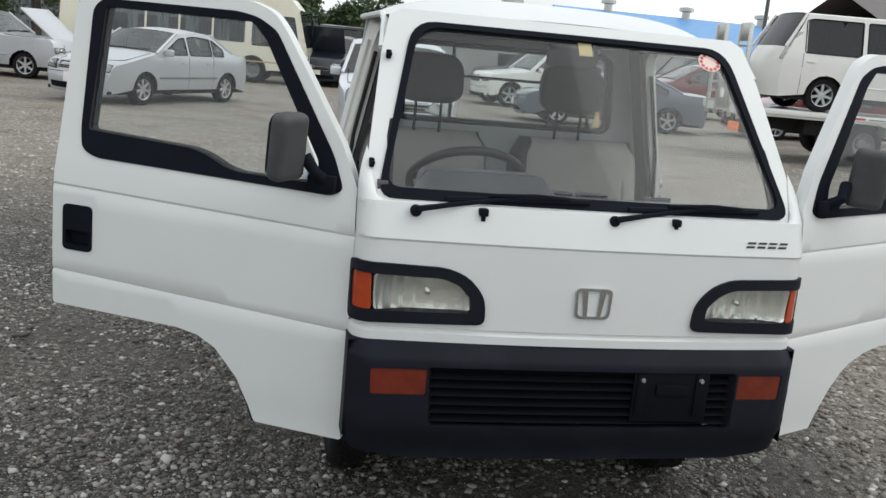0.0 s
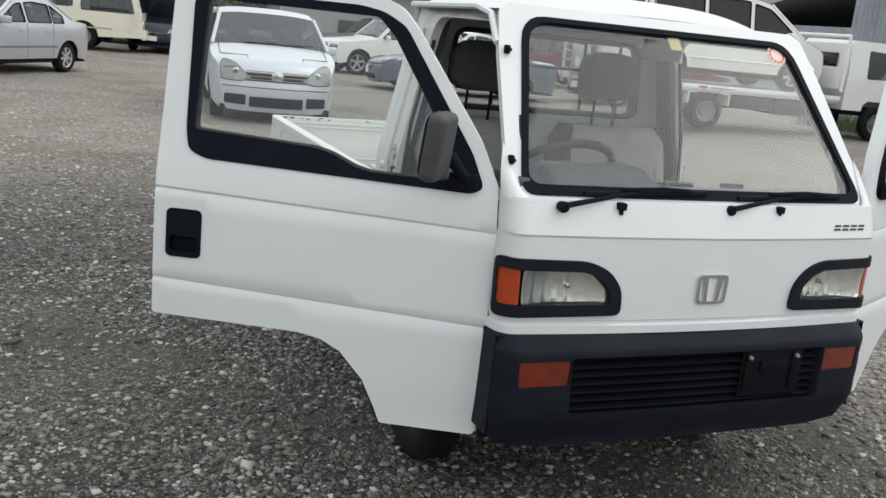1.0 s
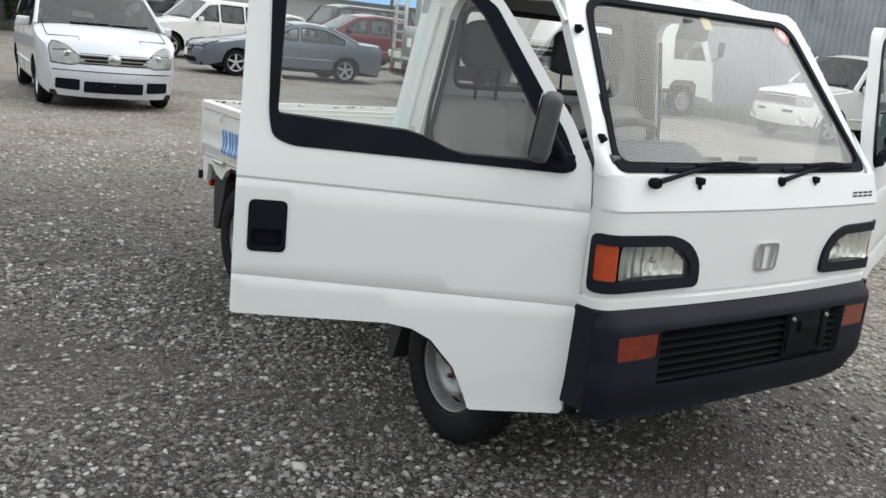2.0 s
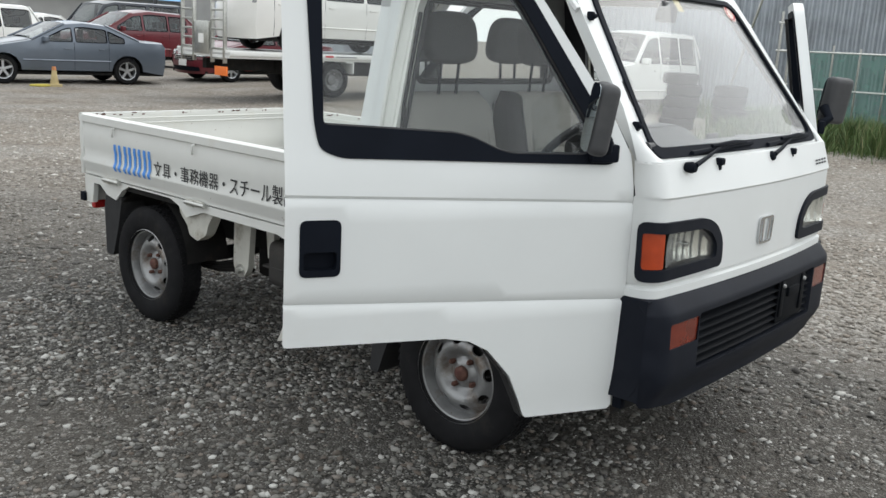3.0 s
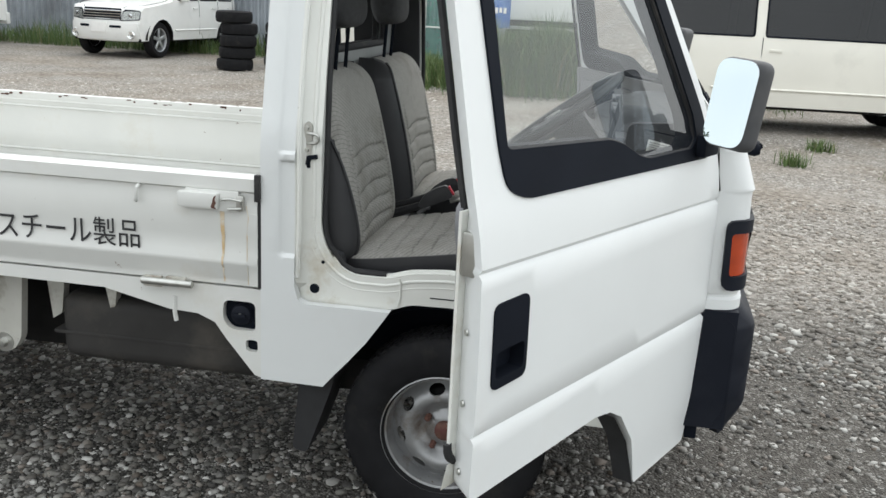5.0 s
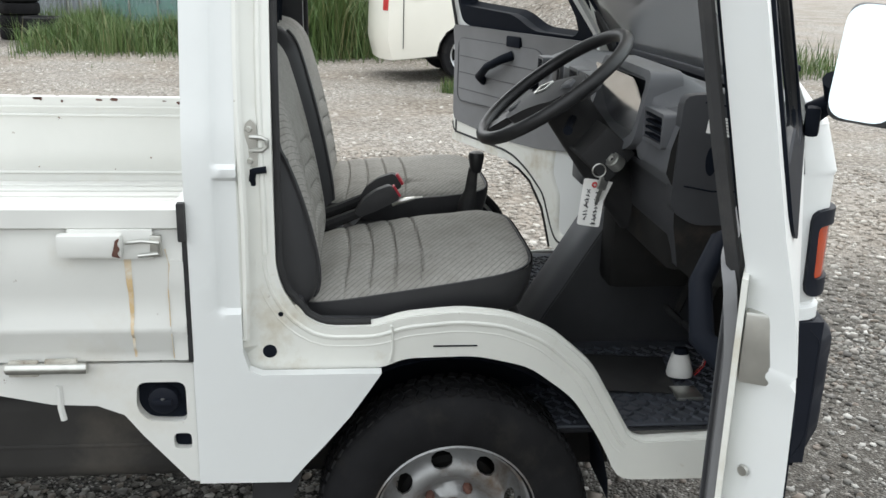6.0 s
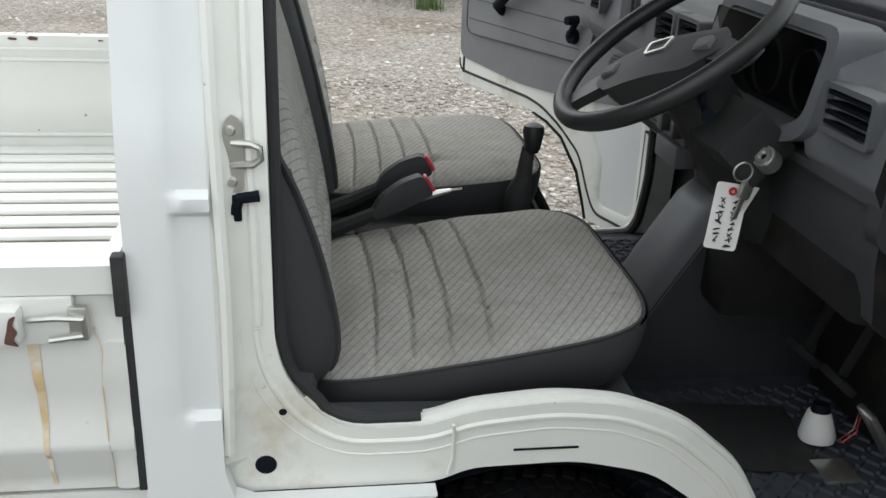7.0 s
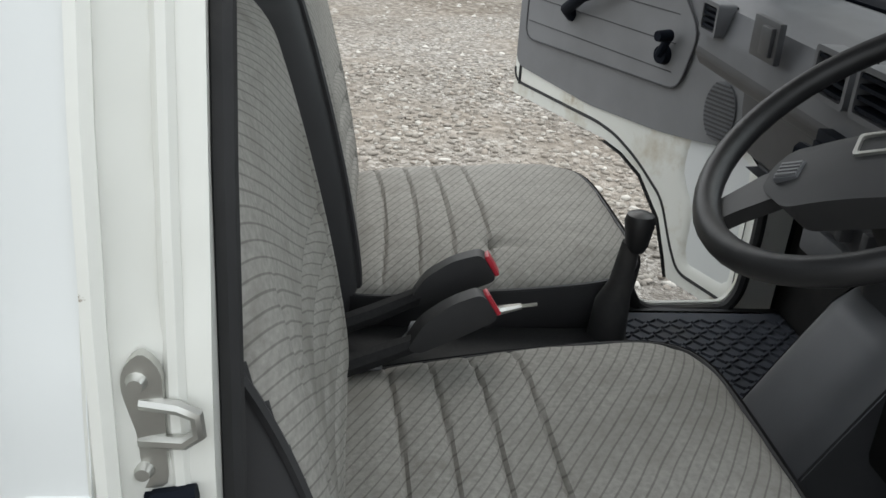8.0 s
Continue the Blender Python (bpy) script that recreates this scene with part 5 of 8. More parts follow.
link("paint_chips", mesh, RUST, truck)["kind"] = "stuff"
for s in (-1, 1):
    part("corner_seam", box(s * 0.648, s * 0.656, 2.436, 2.442, 0.67, 0.93), RUST, truck)
    part("corner_fold", tube([(s * 0.635, 2.44, 0.67), (s * 0.635, 2.44, 0.925)], 0.010, 6), WHITE_WORN, truck)
for z in (0.905, 0.88, 0.70):
    part("tail_fold", tube([(-0.62, 2.4415, z), (0.62, 2.4415, z)], 0.0045, 6), WHITE_WORN, tail)
    part("gate_fold", tube([(0.6505, 0.54, z), (0.6505, 2.41, z)], 0.0045, 6), WHITE_WORN, truck)
    part("gate_fold", tube([(-0.6505, 0.54, z), (-0.6505, 2.41, z)], 0.0045, 6), WHITE_WORN, truck)

# ---- cab interior ----
win = rounded([(-0.44, 1.235), (0.44, 1.235), (0.415, 1.53), (-0.415, 1.53)], 0.045, 4)
part("rear_wall", panel([(-0.645, 0.60), (0.645, 0.60), (0.645, 1.08), (0.575, 1.61), (-0.575, 1.61), (-0.645, 1.08)], lambda x, z: (x, 0.455 + 0.012 * smoothstep(1.20, 1.16, z) * smoothstep(1.10, 1.14, z), z), [win], lambda x, z: (x, 0.497, z), 0.06, [[(-0.64, z), (0.64, z)] for z in (1.10, 1.14, 1.16, 1.20)]), INNER_GREY, truck, "grey inner rear wall")
rg = part("rear_window", panel(win, lambda x, z: (x, 0.475, z), (), None, 0.1), GLASS, truck, "clear rear window glass")
rg.visible_shadow = False
part("rear_window_seal", tube([(x, 0.46, z) for x, z in win], 0.012, 6, True), RUBBER, truck)
part("rear_window_seal", tube([(x, 0.495, z) for x, z in win], 0.012, 6, True), RUBBER, truck)
for x in (-0.405, -0.215, 0.195, 0.365):
    g = part("window_guard", tube([(x, 0.505, 1.19), (x, 0.512, 1.25), (x - 0.005, 0.512, 1.55)], 0.007, 6), TRIM_BLACK, truck, "black window guard bar")
    part("guard_foot", box(x - 0.012, x + 0.012, 0.498, 0.512, 1.175, 1.205, 0.003), TRIM_BLACK, g)
part("guard_rail", tube([(-0.44, 0.514, 1.41), (0.44, 0.514, 1.41)], 0.006, 6), TRIM_BLACK, truck)
part("headliner", sheet(16, 10, lambda u, v: ((u - 0.5) * 1.10, -0.22 + 0.67 * v, 1.622 - 0.03 * abs(u - 0.5) * 2 - 0.04 * (1 - v) ** 3)), INNER_GREY, truck)
for s in (-1, 1):
    # dark trim behind the seats beside the pillar
    part("pillar_trim", panel([(0.352, 0.70), (0.352, 1.56), (0.455, 1.58), (0.455, 0.66), (0.30, 0.66), (0.31, 0.70)], lambda y, z: (s * (side_x(z) - 0.09), y, z), (), lambda y, z: (s * (side_x(z) - 0.07), y, z), 0.06), DASH_DARK, truck)
    part("front_pillar_inner", tube([(s * 0.60, -0.615, 1.10), (s * 0.592, -0.520, 1.25), (s * 0.553, -0.29, 1.53)], 0.015, 8), RUBBER, truck)
    part("wheel_house", panel([(-0.31, 0.46), (-0.24, 0.58), (-0.16, 0.655), (-0.06, 0.69), (0.34, 0.70), (0.45, 0.70), (0.45, 0.60), (0.30, 0.60), (0.20, 0.642), (0.02, 0.652), (-0.12, 0.628), (-0.22, 0.56), (-0.285, 0.46)], lambda y, z: (s * 0.628, y, z), (), lambda y, z: (s * 0.60, y, z), 0.08), DASH_DARK, truck)
    part("arch_inner_wall", panel([(0.02 + 0.335 * math.cos(math.pi * k / 20), 0.30 + 0.325 * math.sin(math.pi * k / 20)) for k in range(21)], lambda y, z: (s * 0.41, y, z), (), lambda y, z: (s * 0.405, y, z), 0.1), TRIM_BLACK, truck)
part("seat_base", join(box(-0.40, 0.40, -0.14, 0.45, 0.40, 0.665, 0.02), box(-0.60, 0.60, -0.14, 0.45, 0.632, 0.665, 0.01), box(-0.62, 0.62, 0.30, 0.45, 0.60, 0.74, 0.02)), DASH_DARK, truck, "black carpeted seat base")
floor_bm = sheet(1, 1, lambda u, v: (-0.615 + 1.23 * u, -0.66 + 0.53 * v, 0.440))
part("cab_floor", floor_bm, DASH_DARK, truck)
part("toe_board", sheet(10, 8, lambda u, v: (-0.62 + 1.24 * u, -0.655 - 0.02 * v, 0.44 + 0.50 * v)), CHASSIS, truck)
# rubber mats with a raised basket weave
for x0, x1 in ((-0.60, -0.155), (0.035, 0.58)):
    mat_ob = part("floor_mat", box(x0, x1, -0.645, -0.17, 0.4405, 0.447, 0.002, 1), material("blue_black_mat", (0.05, 0.056, 0.07), 0.6, grain=(25, 0.2), spots=[(7, (0.06, 0.06, 0.06), 0.55, 0.75)]), truck, "dark blue rubber mat with raised weave")
    co, fa = [], []
    for i in range(int((x1 - x0 - 0.03) / 0.022)):
        for j in range(20):
            cx, cy = x0 + 0.02 + i * 0.022, -0.635 + j * 0.0235
            a = radians(38 if (i + j) % 2 else -52)
            for dx, dy in ((-0.0095, -0.004), (0.0095, -0.004), (0.0095, 0.004), (-0.0095, 0.004)):
                co.append((cx + dx * 1.25 * math.cos(a) - dy * math.sin(a), cy + dx * 1.25 * math.sin(a) + dy * math.cos(a), 0.4468))
            for dx, dy in ((-0.008, -0.0026), (0.008, -0.0026), (0.008, 0.0026), (-0.008, 0.0026)):
                co.append((cx + dx * 1.25 * math.cos(a) - dy * math.sin(a), cy + dx * 1.25 * math.sin(a) + dy * math.cos(a), 0.4520))
            b = len(co) - 8
            fa += [(b + 4, b + 5, b + 6, b + 7)] + [(b + k, b + (k + 1) % 4, b + 4 + (k + 1) % 4, b + 4 + k) for k in range(4)]
    mesh = bpy.data.meshes.new("mat_weave")
    mesh.from_pydata(co, [], fa)
    link("mat_weave", mesh, mat_ob.data.materials[0], mat_ob)["kind"] = "stuff"
def along(pts, v):
    """The point at a share v of a broken line, in equal steps per stretch."""
    t = v * (len(pts) - 1)
    i = min(int(t), len(pts) - 2)
    f = t - i
    return tuple(a * (1 - f) + b * f for a, b in zip(pts[i], pts[i + 1]))


part("heel_pad", moved(box(-0.10, 0.10, -0.115, 0.115, 0, 0.0028, 0.001, 1), Matrix.Translation((-0.36, -0.41, 0.452)) @ pose(0, 0, 0, 0, 0, -8)), RUBBER, truck)
hump = [(-0.66, 0.44), (-0.66, 0.84), (-0.46, 0.812), (-0.425, 0.798), (-0.398, 0.775), (-0.373, 0.735), (-0.335, 0.672), (-0.297, 0.608), (-0.262, 0.552), (-0.232, 0.50), (-0.20, 0.44)]
part("centre_console", sheet(14, 36, lambda u, v: (lambda q, e: (-0.06 + 0.095 * e, q[0] - 0.018 * abs(e) ** 4, q[1] - 0.02 * abs(e) ** 6))(along(hump[1:], v), max(-1.0, min(1.0, (2 * u - 1) * 1.0)))), CONSOLE, truck, "grey plastic console under the dashboard")
# side walls get a darker plastic: the shade on them is in the colour
part("console_shaded_side", panel([(y - 0.018, z - 0.01) for y, z in hump], lambda y, z: (-0.154, y, z), (), None, 0.06), DASH_DARK, truck)
part("console_shaded_side", panel([(y - 0.018, z - 0.01) for y, z in hump], lambda y, z: (0.034, y, z), (), None, 0.06), DASH_DARK, truck)


def cushion_border(x0, x1, y0, y1, z0, tilt, a, b):
    """Where a cushion's square (a, b from -1 to 1) lies in plan, with rounded corners; z0 is the edge's height at the back."""
    r = max(abs(a), abs(b))
    k = r ** 4
    f = (1 - k) + k * (r / max(1e-6, (abs(a) ** 5.5 + abs(b) ** 5.5) ** (1 / 5.5)) if r > 1e-6 else 1.0)
    x = (x0 + x1) / 2 + (x1 - x0) / 2 * a * f * (1 - 0.03 * smoothstep(0.0, -1.0, b))
    y = (y0 + y1) / 2 + (y1 - y0) / 2 * b * f
    return x, y, z0 + tilt * (y1 - y)


def cushion(x0, x1, y0, y1, z0, tilt, height, seams, name, parent, dent):
    """A padded cushion whose cross seams sink in. Its top bulges and its edges are rounded."""
    def top(u, v):
        a, b = 2 * u - 1, 2 * v - 1
        x, y, z = cushion_border(x0, x1, y0, y1, z0, tilt, a, b)
        z += height * (1 - abs(a) ** 5) ** 0.5 * (1 - abs(b) ** 6) ** 0.5
        for sy in seams:
            z -= 0.0075 * math.exp(-((y - sy - 0.012 * a * a) / 0.0026) ** 2) * (1 - a ** 8)
            z += 0.003 * math.exp(-((y - sy - 0.026) / 0.018) ** 2) * (1 - a ** 8)
        d2 = (x - dent[0]) ** 2 + (y - dent[1]) ** 2
        z -= 0.009 * math.exp(-d2 / 0.00018)
        z -= 0.006 * math.exp(-((x - dent[0] - 0.25 * (y - dent[1])) / 0.012) ** 2) * smoothstep(-0.10, 0.0, y - dent[1]) * smoothstep(0.012, 0.0, y - dent[1])
        z += 0.003 * math.sin(17 * x + 9 * y) * math.sin(21 * y + 3) * (1 - a * a) + 0.0022 * noise.noise((x * 22, y * 14, 1.0))
        return (x, y, z)
    return part(name, sheet(64, 150, top), FABRIC, parent, "grey striped cloth seat cushion")


def pillow(a, b, c):
    """A softly squared cushion with half sizes a, b, c."""
    f = lambda w, p: math.copysign(abs(w) ** p, w)

    def at(u, v):
        t, h = math.tau * u, math.pi * (v - 0.5)
        k = f(math.cos(h), 0.55)
        return (a * k * f(math.cos(t), 0.62) * (1 - 0.06 * math.sin(h)), b * k * f(math.sin(t), 0.62), c * f(math.sin(h), 0.62))

    bm = sheet(36, 22, at, True)
    bmesh.ops.remove_doubles(bm, verts=bm.verts, dist=1e-5)
    return bm


def seat(x0, x1, y0, y1, z0, tilt, dent, label):
    st = thing("seat", "", "")
    st.parent = truck
    st["label"] = label
    cushion(x0, x1, y0, y1, z0, tilt, 0.034, (0.215, 0.165, 0.115, 0.062), "seat_cushion", st, dent)

    def rim(u):
        t = (u * 4) % 4
        k, f = int(t), t - int(t)
        a, b = ((-1 + 2 * f, -1), (1, -1 + 2 * f), (1 - 2 * f, 1), (-1, 1 - 2 * f))[k]
        return Vector(cushion_border(x0, x1, y0, y1, z0, tilt, a, b))

    c = Vector(((x0 + x1) / 2, (y0 + y1) / 2, 0))

    def skirt(u, v):
        q = rim(u)
        d = (q - c)
        d.z = 0
        q = q + d.normalized() * (0.007 - 0.02 * v * v)
        return (q.x, q.y, q.z + 0.008 - 0.085 * v)

    part("seat_skirt", sheet(72, 5, skirt, True), SEAT_SIDE, st, "black vinyl seat skirt")
    part("piping", tube([tuple(rim(k / 72) + Vector((0, 0, 0.007))) for k in range(72)], 0.003, 6, True), SEAT_SIDE, st)

    # backrest: leans back, seams across its middle, a plain head end
    def back(u, v):
        a = 2 * u - 1
        w = (x1 - x0) / 2 * (1.04 - 0.03 * v - 0.13 * smoothstep(0.86, 1.0, v))
        x = (x0 + x1) / 2 + w * a
        z = 0.70 + 0.50 * v
        y = y1 - 0.006 + 0.10 * v
        y -= 0.072 * (1 - abs(a) ** 14) ** 0.5 * (1 - (2 * max(v, 0.02) - 1) ** 8) ** 0.5
        y -= 0.018 * abs(a) ** 2 * (1 - abs(a) ** 7) * math.sin(math.pi * min(1, v * 1.2))
        for sv in (0.12, 0.22, 0.32, 0.42, 0.52):
            y += 0.008 * math.exp(-((v - sv - 0.035 * (1 - abs(a)) ) / 0.011) ** 2) * (1 - (1.35 * a) ** 8 if abs(a) < 0.74 else 0)
        y += 0.010 * math.exp(-((abs(a) - 0.70) / 0.022) ** 2) * smoothstep(0.75, 0.6, v)
        return (x, y, z)

    bk = part("backrest", sheet(110, 80, back), [FABRIC, SEAT_SIDE], st, "grey striped cloth backrest with dark sides")
    seam = lambda v: 7 if x0 > 0 else 9.0 * max(0.0, 1 - (v * 80 / 62) ** 1.5)
    part("backrest_piping", tube([tuple(Vector(back(seam(v) / 110, v)) + Vector((-0.001, -0.001, 0))) for v in (0.04 + 0.03 * k for k in range(32 if x0 > 0 else 25))], 0.0045, 6), SEAT_SIDE, st)
    for poly in bk.data.polygons:
        across, up = poly.index // 80, poly.index % 80
        if across < seam(up / 80) or across > 107:
            poly.material_index = 1
    part("backrest_shell", sheet(24, 24, lambda u, v: (lambda p: (p[0] * 1.0, max(p[1], y1 - 0.006 + 0.10 * v) + 0.004 + 0.008 * math.sin(math.pi * u), p[2]))(back(u, v))), SEAT_SIDE, st)
    for e in (0.0, 1.0):
        side = part("backrest_side", sheet(8, 32, lambda u, v: (lambda q: (q[0] + (1 if e else -1) * 0.004, min(q[1] - 0.012 + 0.09 * u, 0.450), q[2]))(back(e, v))), [FABRIC, SEAT_SIDE], st, "cloth side of the backrest, black at its foot")
        for poly in side.data.polygons:
            wrap = (poly.index % 32 / 32 - 0.66) / 0.4
            poly.material_index = 0 if e < 0.5 and x0 < 0 and (poly.index // 32) / 8 < wrap else 1
    part("backrest_edge", tube([tuple(Vector(back(0.0, v)) + Vector((-0.003, 0.070, 0))) for v in (0, 0.2, 0.4, 0.6, 0.8, 0.95)], 0.006, 6), SEAT_SIDE, st)
    cx = (x0 + x1) / 2 + (0.01 if x0 < 0 else -0.045)
    part("headrest", moved(pillow(0.130, 0.05, 0.095), Matrix.Translation((cx, 0.398, 1.398)) @ pose(0, 0, 0, -8, 0, 0)), material("charcoal_cloth", (0.05, 0.05, 0.052), 0.9, grain=(60, 0.15)), st, "charcoal headrest")
    for dx in (-0.05, 0.05):
        part("headrest_post", tube([(cx + dx, 0.40, 1.18), (cx + dx, 0.39, 1.34)], 0.006, 6), TRIM_BLACK, st)
    return st


seat(-0.585, -0.085, -0.160, 0.336, 0.697, 0.15, (-0.462, 0.064), "driver's seat in worn grey striped cloth")
seat(0.04, 0.54, -0.155, 0.318, 0.741, 0.075, (0.15, 0.064), "passenger seat in worn grey striped cloth")


for bx, by, bz, ry in ((-0.106, 0.152, 0.803, 6), (-0.006, 0.140, 0.812, -6)):
    at_b = Matrix.Translation((bx, by, bz)) @ pose(0, 0, 0, -24, 0, ry)
    side = rounded([(-0.056, -0.022), (-0.05, 0.020), (-0.01, 0.023), (0.03, 0.014), (0.06, -0.008), (0.05, -0.022), (0.0, -0.024)], 0.012, 4)
    bk = part("belt_buckle", moved(panel(side, lambda a, b: (-0.0135 + 6.0 * b * b, a, b), (), lambda a, b: (0.0135 - 6.0 * b * b, a, b), 0.012), at_b), BUCKLE, truck, "black belt buckle with red button")
    part("release_button", moved(box(-0.010, 0.010, -0.004, 0.002, -0.017, 0.014, 0.002), at_b @ Matrix.Translation((0, -0.0545, 0)) @ pose(0, 0, 0, -8, 0, 0)), RED_BUTTON, bk)
    part("buckle_stalk", tube([at_b @ Vector((0, 0.045, -0.012)), (bx - 0.005, by + 0.10, bz - 0.055), (bx - 0.02, by + 0.17, bz - 0.075)], [0.012, 0.014, 0.014], 8), BELT, bk)
part("console_tray", join(box(-0.085, 0.045, -0.12, 0.30, 0.64, 0.715, 0.02)), BELT, truck)
part("seat_rail_clip", join(box(-0.115, -0.085, 0.23, 0.255, 0.735, 0.742, 0.003), tube([(-0.06, 0.21, 0.73), (-0.05, 0.19, 0.75), (-0.02, 0.185, 0.745)], 0.008, 6)), VINYL, truck)
part("parking_brake", join(tube([(-0.055, 0.110, 0.780), (-0.055, 0.085, 0.788), (-0.055, 0.054, 0.795)], [0.007, 0.007, 0.004], 8), tube([(-0.055, 0.054, 0.795), (-0.055, 0.034, 0.798)], 0.0025, 6)), ZINC, truck)
gl = part("gear_lever", tube([(0.018, -0.085, 0.70), (0.018, -0.088, 0.765), (0.017, -0.095, 0.795), (0.014, -0.100, 0.856)], [0.028, 0.024, 0.016, 0.012], 14), RUBBER, truck, "black gear lever with knob and gaiter")
part("gear_knob", lathe([(0, -0.026), (0.011, -0.026), (0.015, -0.018), (0.018, 0.0), (0.0205, 0.016), (0.018, 0.025), (0.010, 0.029), (0, 0.030)], 20, Matrix.Translation((0.010, -0.106, 0.872)) @ pose(0, 0, 0, 0, -88, 0)), WHEEL_GRIP, gl)

# steering wheel
hub = Matrix.Translation((-0.292, -0.226, 1.104)) @ pose(0, 0, 0, -36.8, 0, 0)
sw = thing("steering_wheel", "", "")
sw.parent = truck
sw["label"] = "black steering wheel with two spokes"
sw.matrix_world = hub
part("wheel_rim", tube([(0.184 * math.cos(2 * math.pi * k / 48), 0.184 * math.sin(2 * math.pi * k / 48), 0) for k in range(48)], 0.0145, 10, True), WHEEL_GRIP, sw)
turned = pose(0, 0, 0, 0, 0, 220.5)
pad_edge = rounded([(-0.088, 0.012), (-0.118, -0.028), (-0.112, -0.060), (-0.07, -0.098), (0.07, -0.098), (0.112, -0.060), (0.118, -0.028), (0.088, 0.012)], 0.014, 4)
pad = part("horn_pad", moved(panel(pad_edge, lambda a, b: (a, b, 0.012 - 1.1 * a * a - 0.10 * max(0.0, -b - 0.055) - 2.2 * max(0.0, b + 0.012) ** 2 * 10), (), lambda a, b: (a * 0.9, b * 0.92, -0.035), 0.014), turned), BUCKLE, sw, "black horn pad")
for s in (-1, 1):
    part("spoke", moved(panel(rounded([(s * 0.085, -0.03), (s * 0.118, -0.034), (s * 0.160, -0.075), (s * 0.176, -0.062), (s * 0.170, -0.088), (s * 0.150, -0.112), (s * 0.128, -0.094), (s * 0.085, -0.072)], 0.008, 3), lambda a, b: (a, b, -0.002), (), lambda a, b: (a, b, -0.018), 0.012), turned), WHEEL_GRIP, sw)
    part("horn_button", moved(box(s * 0.070, s * 0.096, -0.058, -0.034, -0.004, 0.0085, 0.002), turned), DASH, pad)
    for k in range(4):
        part("horn_rib", moved(box(s * 0.072, s * 0.094, -0.055 + 0.0055 * k, -0.0525 + 0.0055 * k, 0.008, 0.0105), turned), VINYL, pad)
part("wheel_badge", moved(panel(rounded([(-0.022, -0.010), (0.022, -0.010), (0.019, -0.042), (-0.019, -0.042)], 0.005, 3), lambda a, b: (a, b, 0.0150), [rounded([(-0.018, -0.014), (0.018, -0.014), (0.0155, -0.038), (-0.0155, -0.038)], 0.004, 2)], lambda a, b: (a, b, 0.010), 0.01), turned), ZINC, pad)
part("steering_column", join(tube([hub @ Vector((0, 0, -0.04)), hub @ Vector((0, 0.0, -0.20)), hub @ Vector((0, 0.0, -0.36))], [0.052, 0.055, 0.05], 14)), RUBBER, truck, "dark steering column cover")
part("stalk", tube([hub @ Vector((0.03, 0.0, -0.075)), hub @ Vector((0.12, 0.03, -0.06)), hub @ Vector((0.165, 0.04, -0.055))], [0.008, 0.007, 0.01], 8), TRIM_BLACK, truck)
part("stalk", tube([hub @ Vector((-0.03, 0.0, -0.075)), hub @ Vector((-0.12, 0.03, -0.06)), hub @ Vector((-0.165, 0.04, -0.055))], [0.008, 0.007, 0.01], 8), TRIM_BLACK, truck)


# dashboard: a cross-section drawn along the cab's width
def dash_at(u, v):
    x = -0.625 + 1.25 * u
    pts = [(-0.660, 1.085), (-0.615, 1.104), (-0.54, 1.107), (-0.455, 1.102), (-0.40, 1.080), (-0.385, 1.03), (-0.38, 0.985), (-0.40, 0.95), (-0.405, 0.88), (-0.42, 0.80), (-0.47, 0.76), (-0.60, 0.755)]
    t = v * (len(pts) - 1)
    i = min(int(t), len(pts) - 2)
    f = t - i
    y = pts[i][0] * (1 - f) + pts[i + 1][0] * f
    z = pts[i][1] * (1 - f) + pts[i + 1][1] * f
    if -0.455 < x < -0.10 and 0.37 < v < 0.57:
        y -= 0.085
    hood = smoothstep(-0.505, -0.455, x) * smoothstep(-0.055, -0.105, x)
    z += 0.058 * hood * smoothstep(0.17, 0.29, v) * smoothstep(0.5, 0.36, v)
    y += 0.02 * hood * smoothstep(0.2, 0.35, v) * smoothstep(0.6, 0.45, v)
    shelf = smoothstep(-0.02, 0.05, x)
    y -= 0.09 * shelf * smoothstep(0.60, 0.66, v) * smoothstep(0.95, 0.9, v)
    return (x, y, z)


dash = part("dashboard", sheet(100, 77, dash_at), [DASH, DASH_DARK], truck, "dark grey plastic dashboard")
# faces low on the dashboard take the darker colour, chosen by height
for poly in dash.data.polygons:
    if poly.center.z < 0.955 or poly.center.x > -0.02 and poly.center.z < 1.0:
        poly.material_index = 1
for s in (-1, 1):
    part("dash_end", panel([(dash_at(0 if s < 0 else 1, k / 22)[1], dash_at(0 if s < 0 else 1, k / 22)[2]) for k in range(23)], lambda y, z: (s * 0.6255, y, z), (), None, 0.05), CHASSIS, dash)
cl = rounded([(-0.455, 1.142), (-0.140, 1.145), (-0.125, 1.030), (-0.175, 1.010), (-0.415, 1.010), (-0.462, 1.035)], 0.02, 4)
cluster = part("instrument_hood", panel([(a, b) for a, b in rounded([(-0.478, 1.158), (-0.110, 1.160), (-0.095, 1.015), (-0.16, 0.990), (-0.43, 0.990), (-0.486, 1.015)], 0.03, 4)], lambda x, z: (x, -0.362 - 0.22 * (z - 1.05), z), [cl], lambda x, z: (x, -0.45, z), 0.03), DASH, truck, "instrument binnacle surround")
part("instrument_face", panel(cl, lambda x, z: (x, -0.43 - 0.15 * (z - 1.05), z), (), None, 0.06), TRIM_BLACK, cluster)
part("instrument_glass", panel(cl, lambda x, z: (x, -0.39 + 0.35 * (z - 1.05), z), (), None, 0.06), glass_material("smoked_glass", (0.3, 0.3, 0.3), 0.995, 0.1, 1.03), cluster)
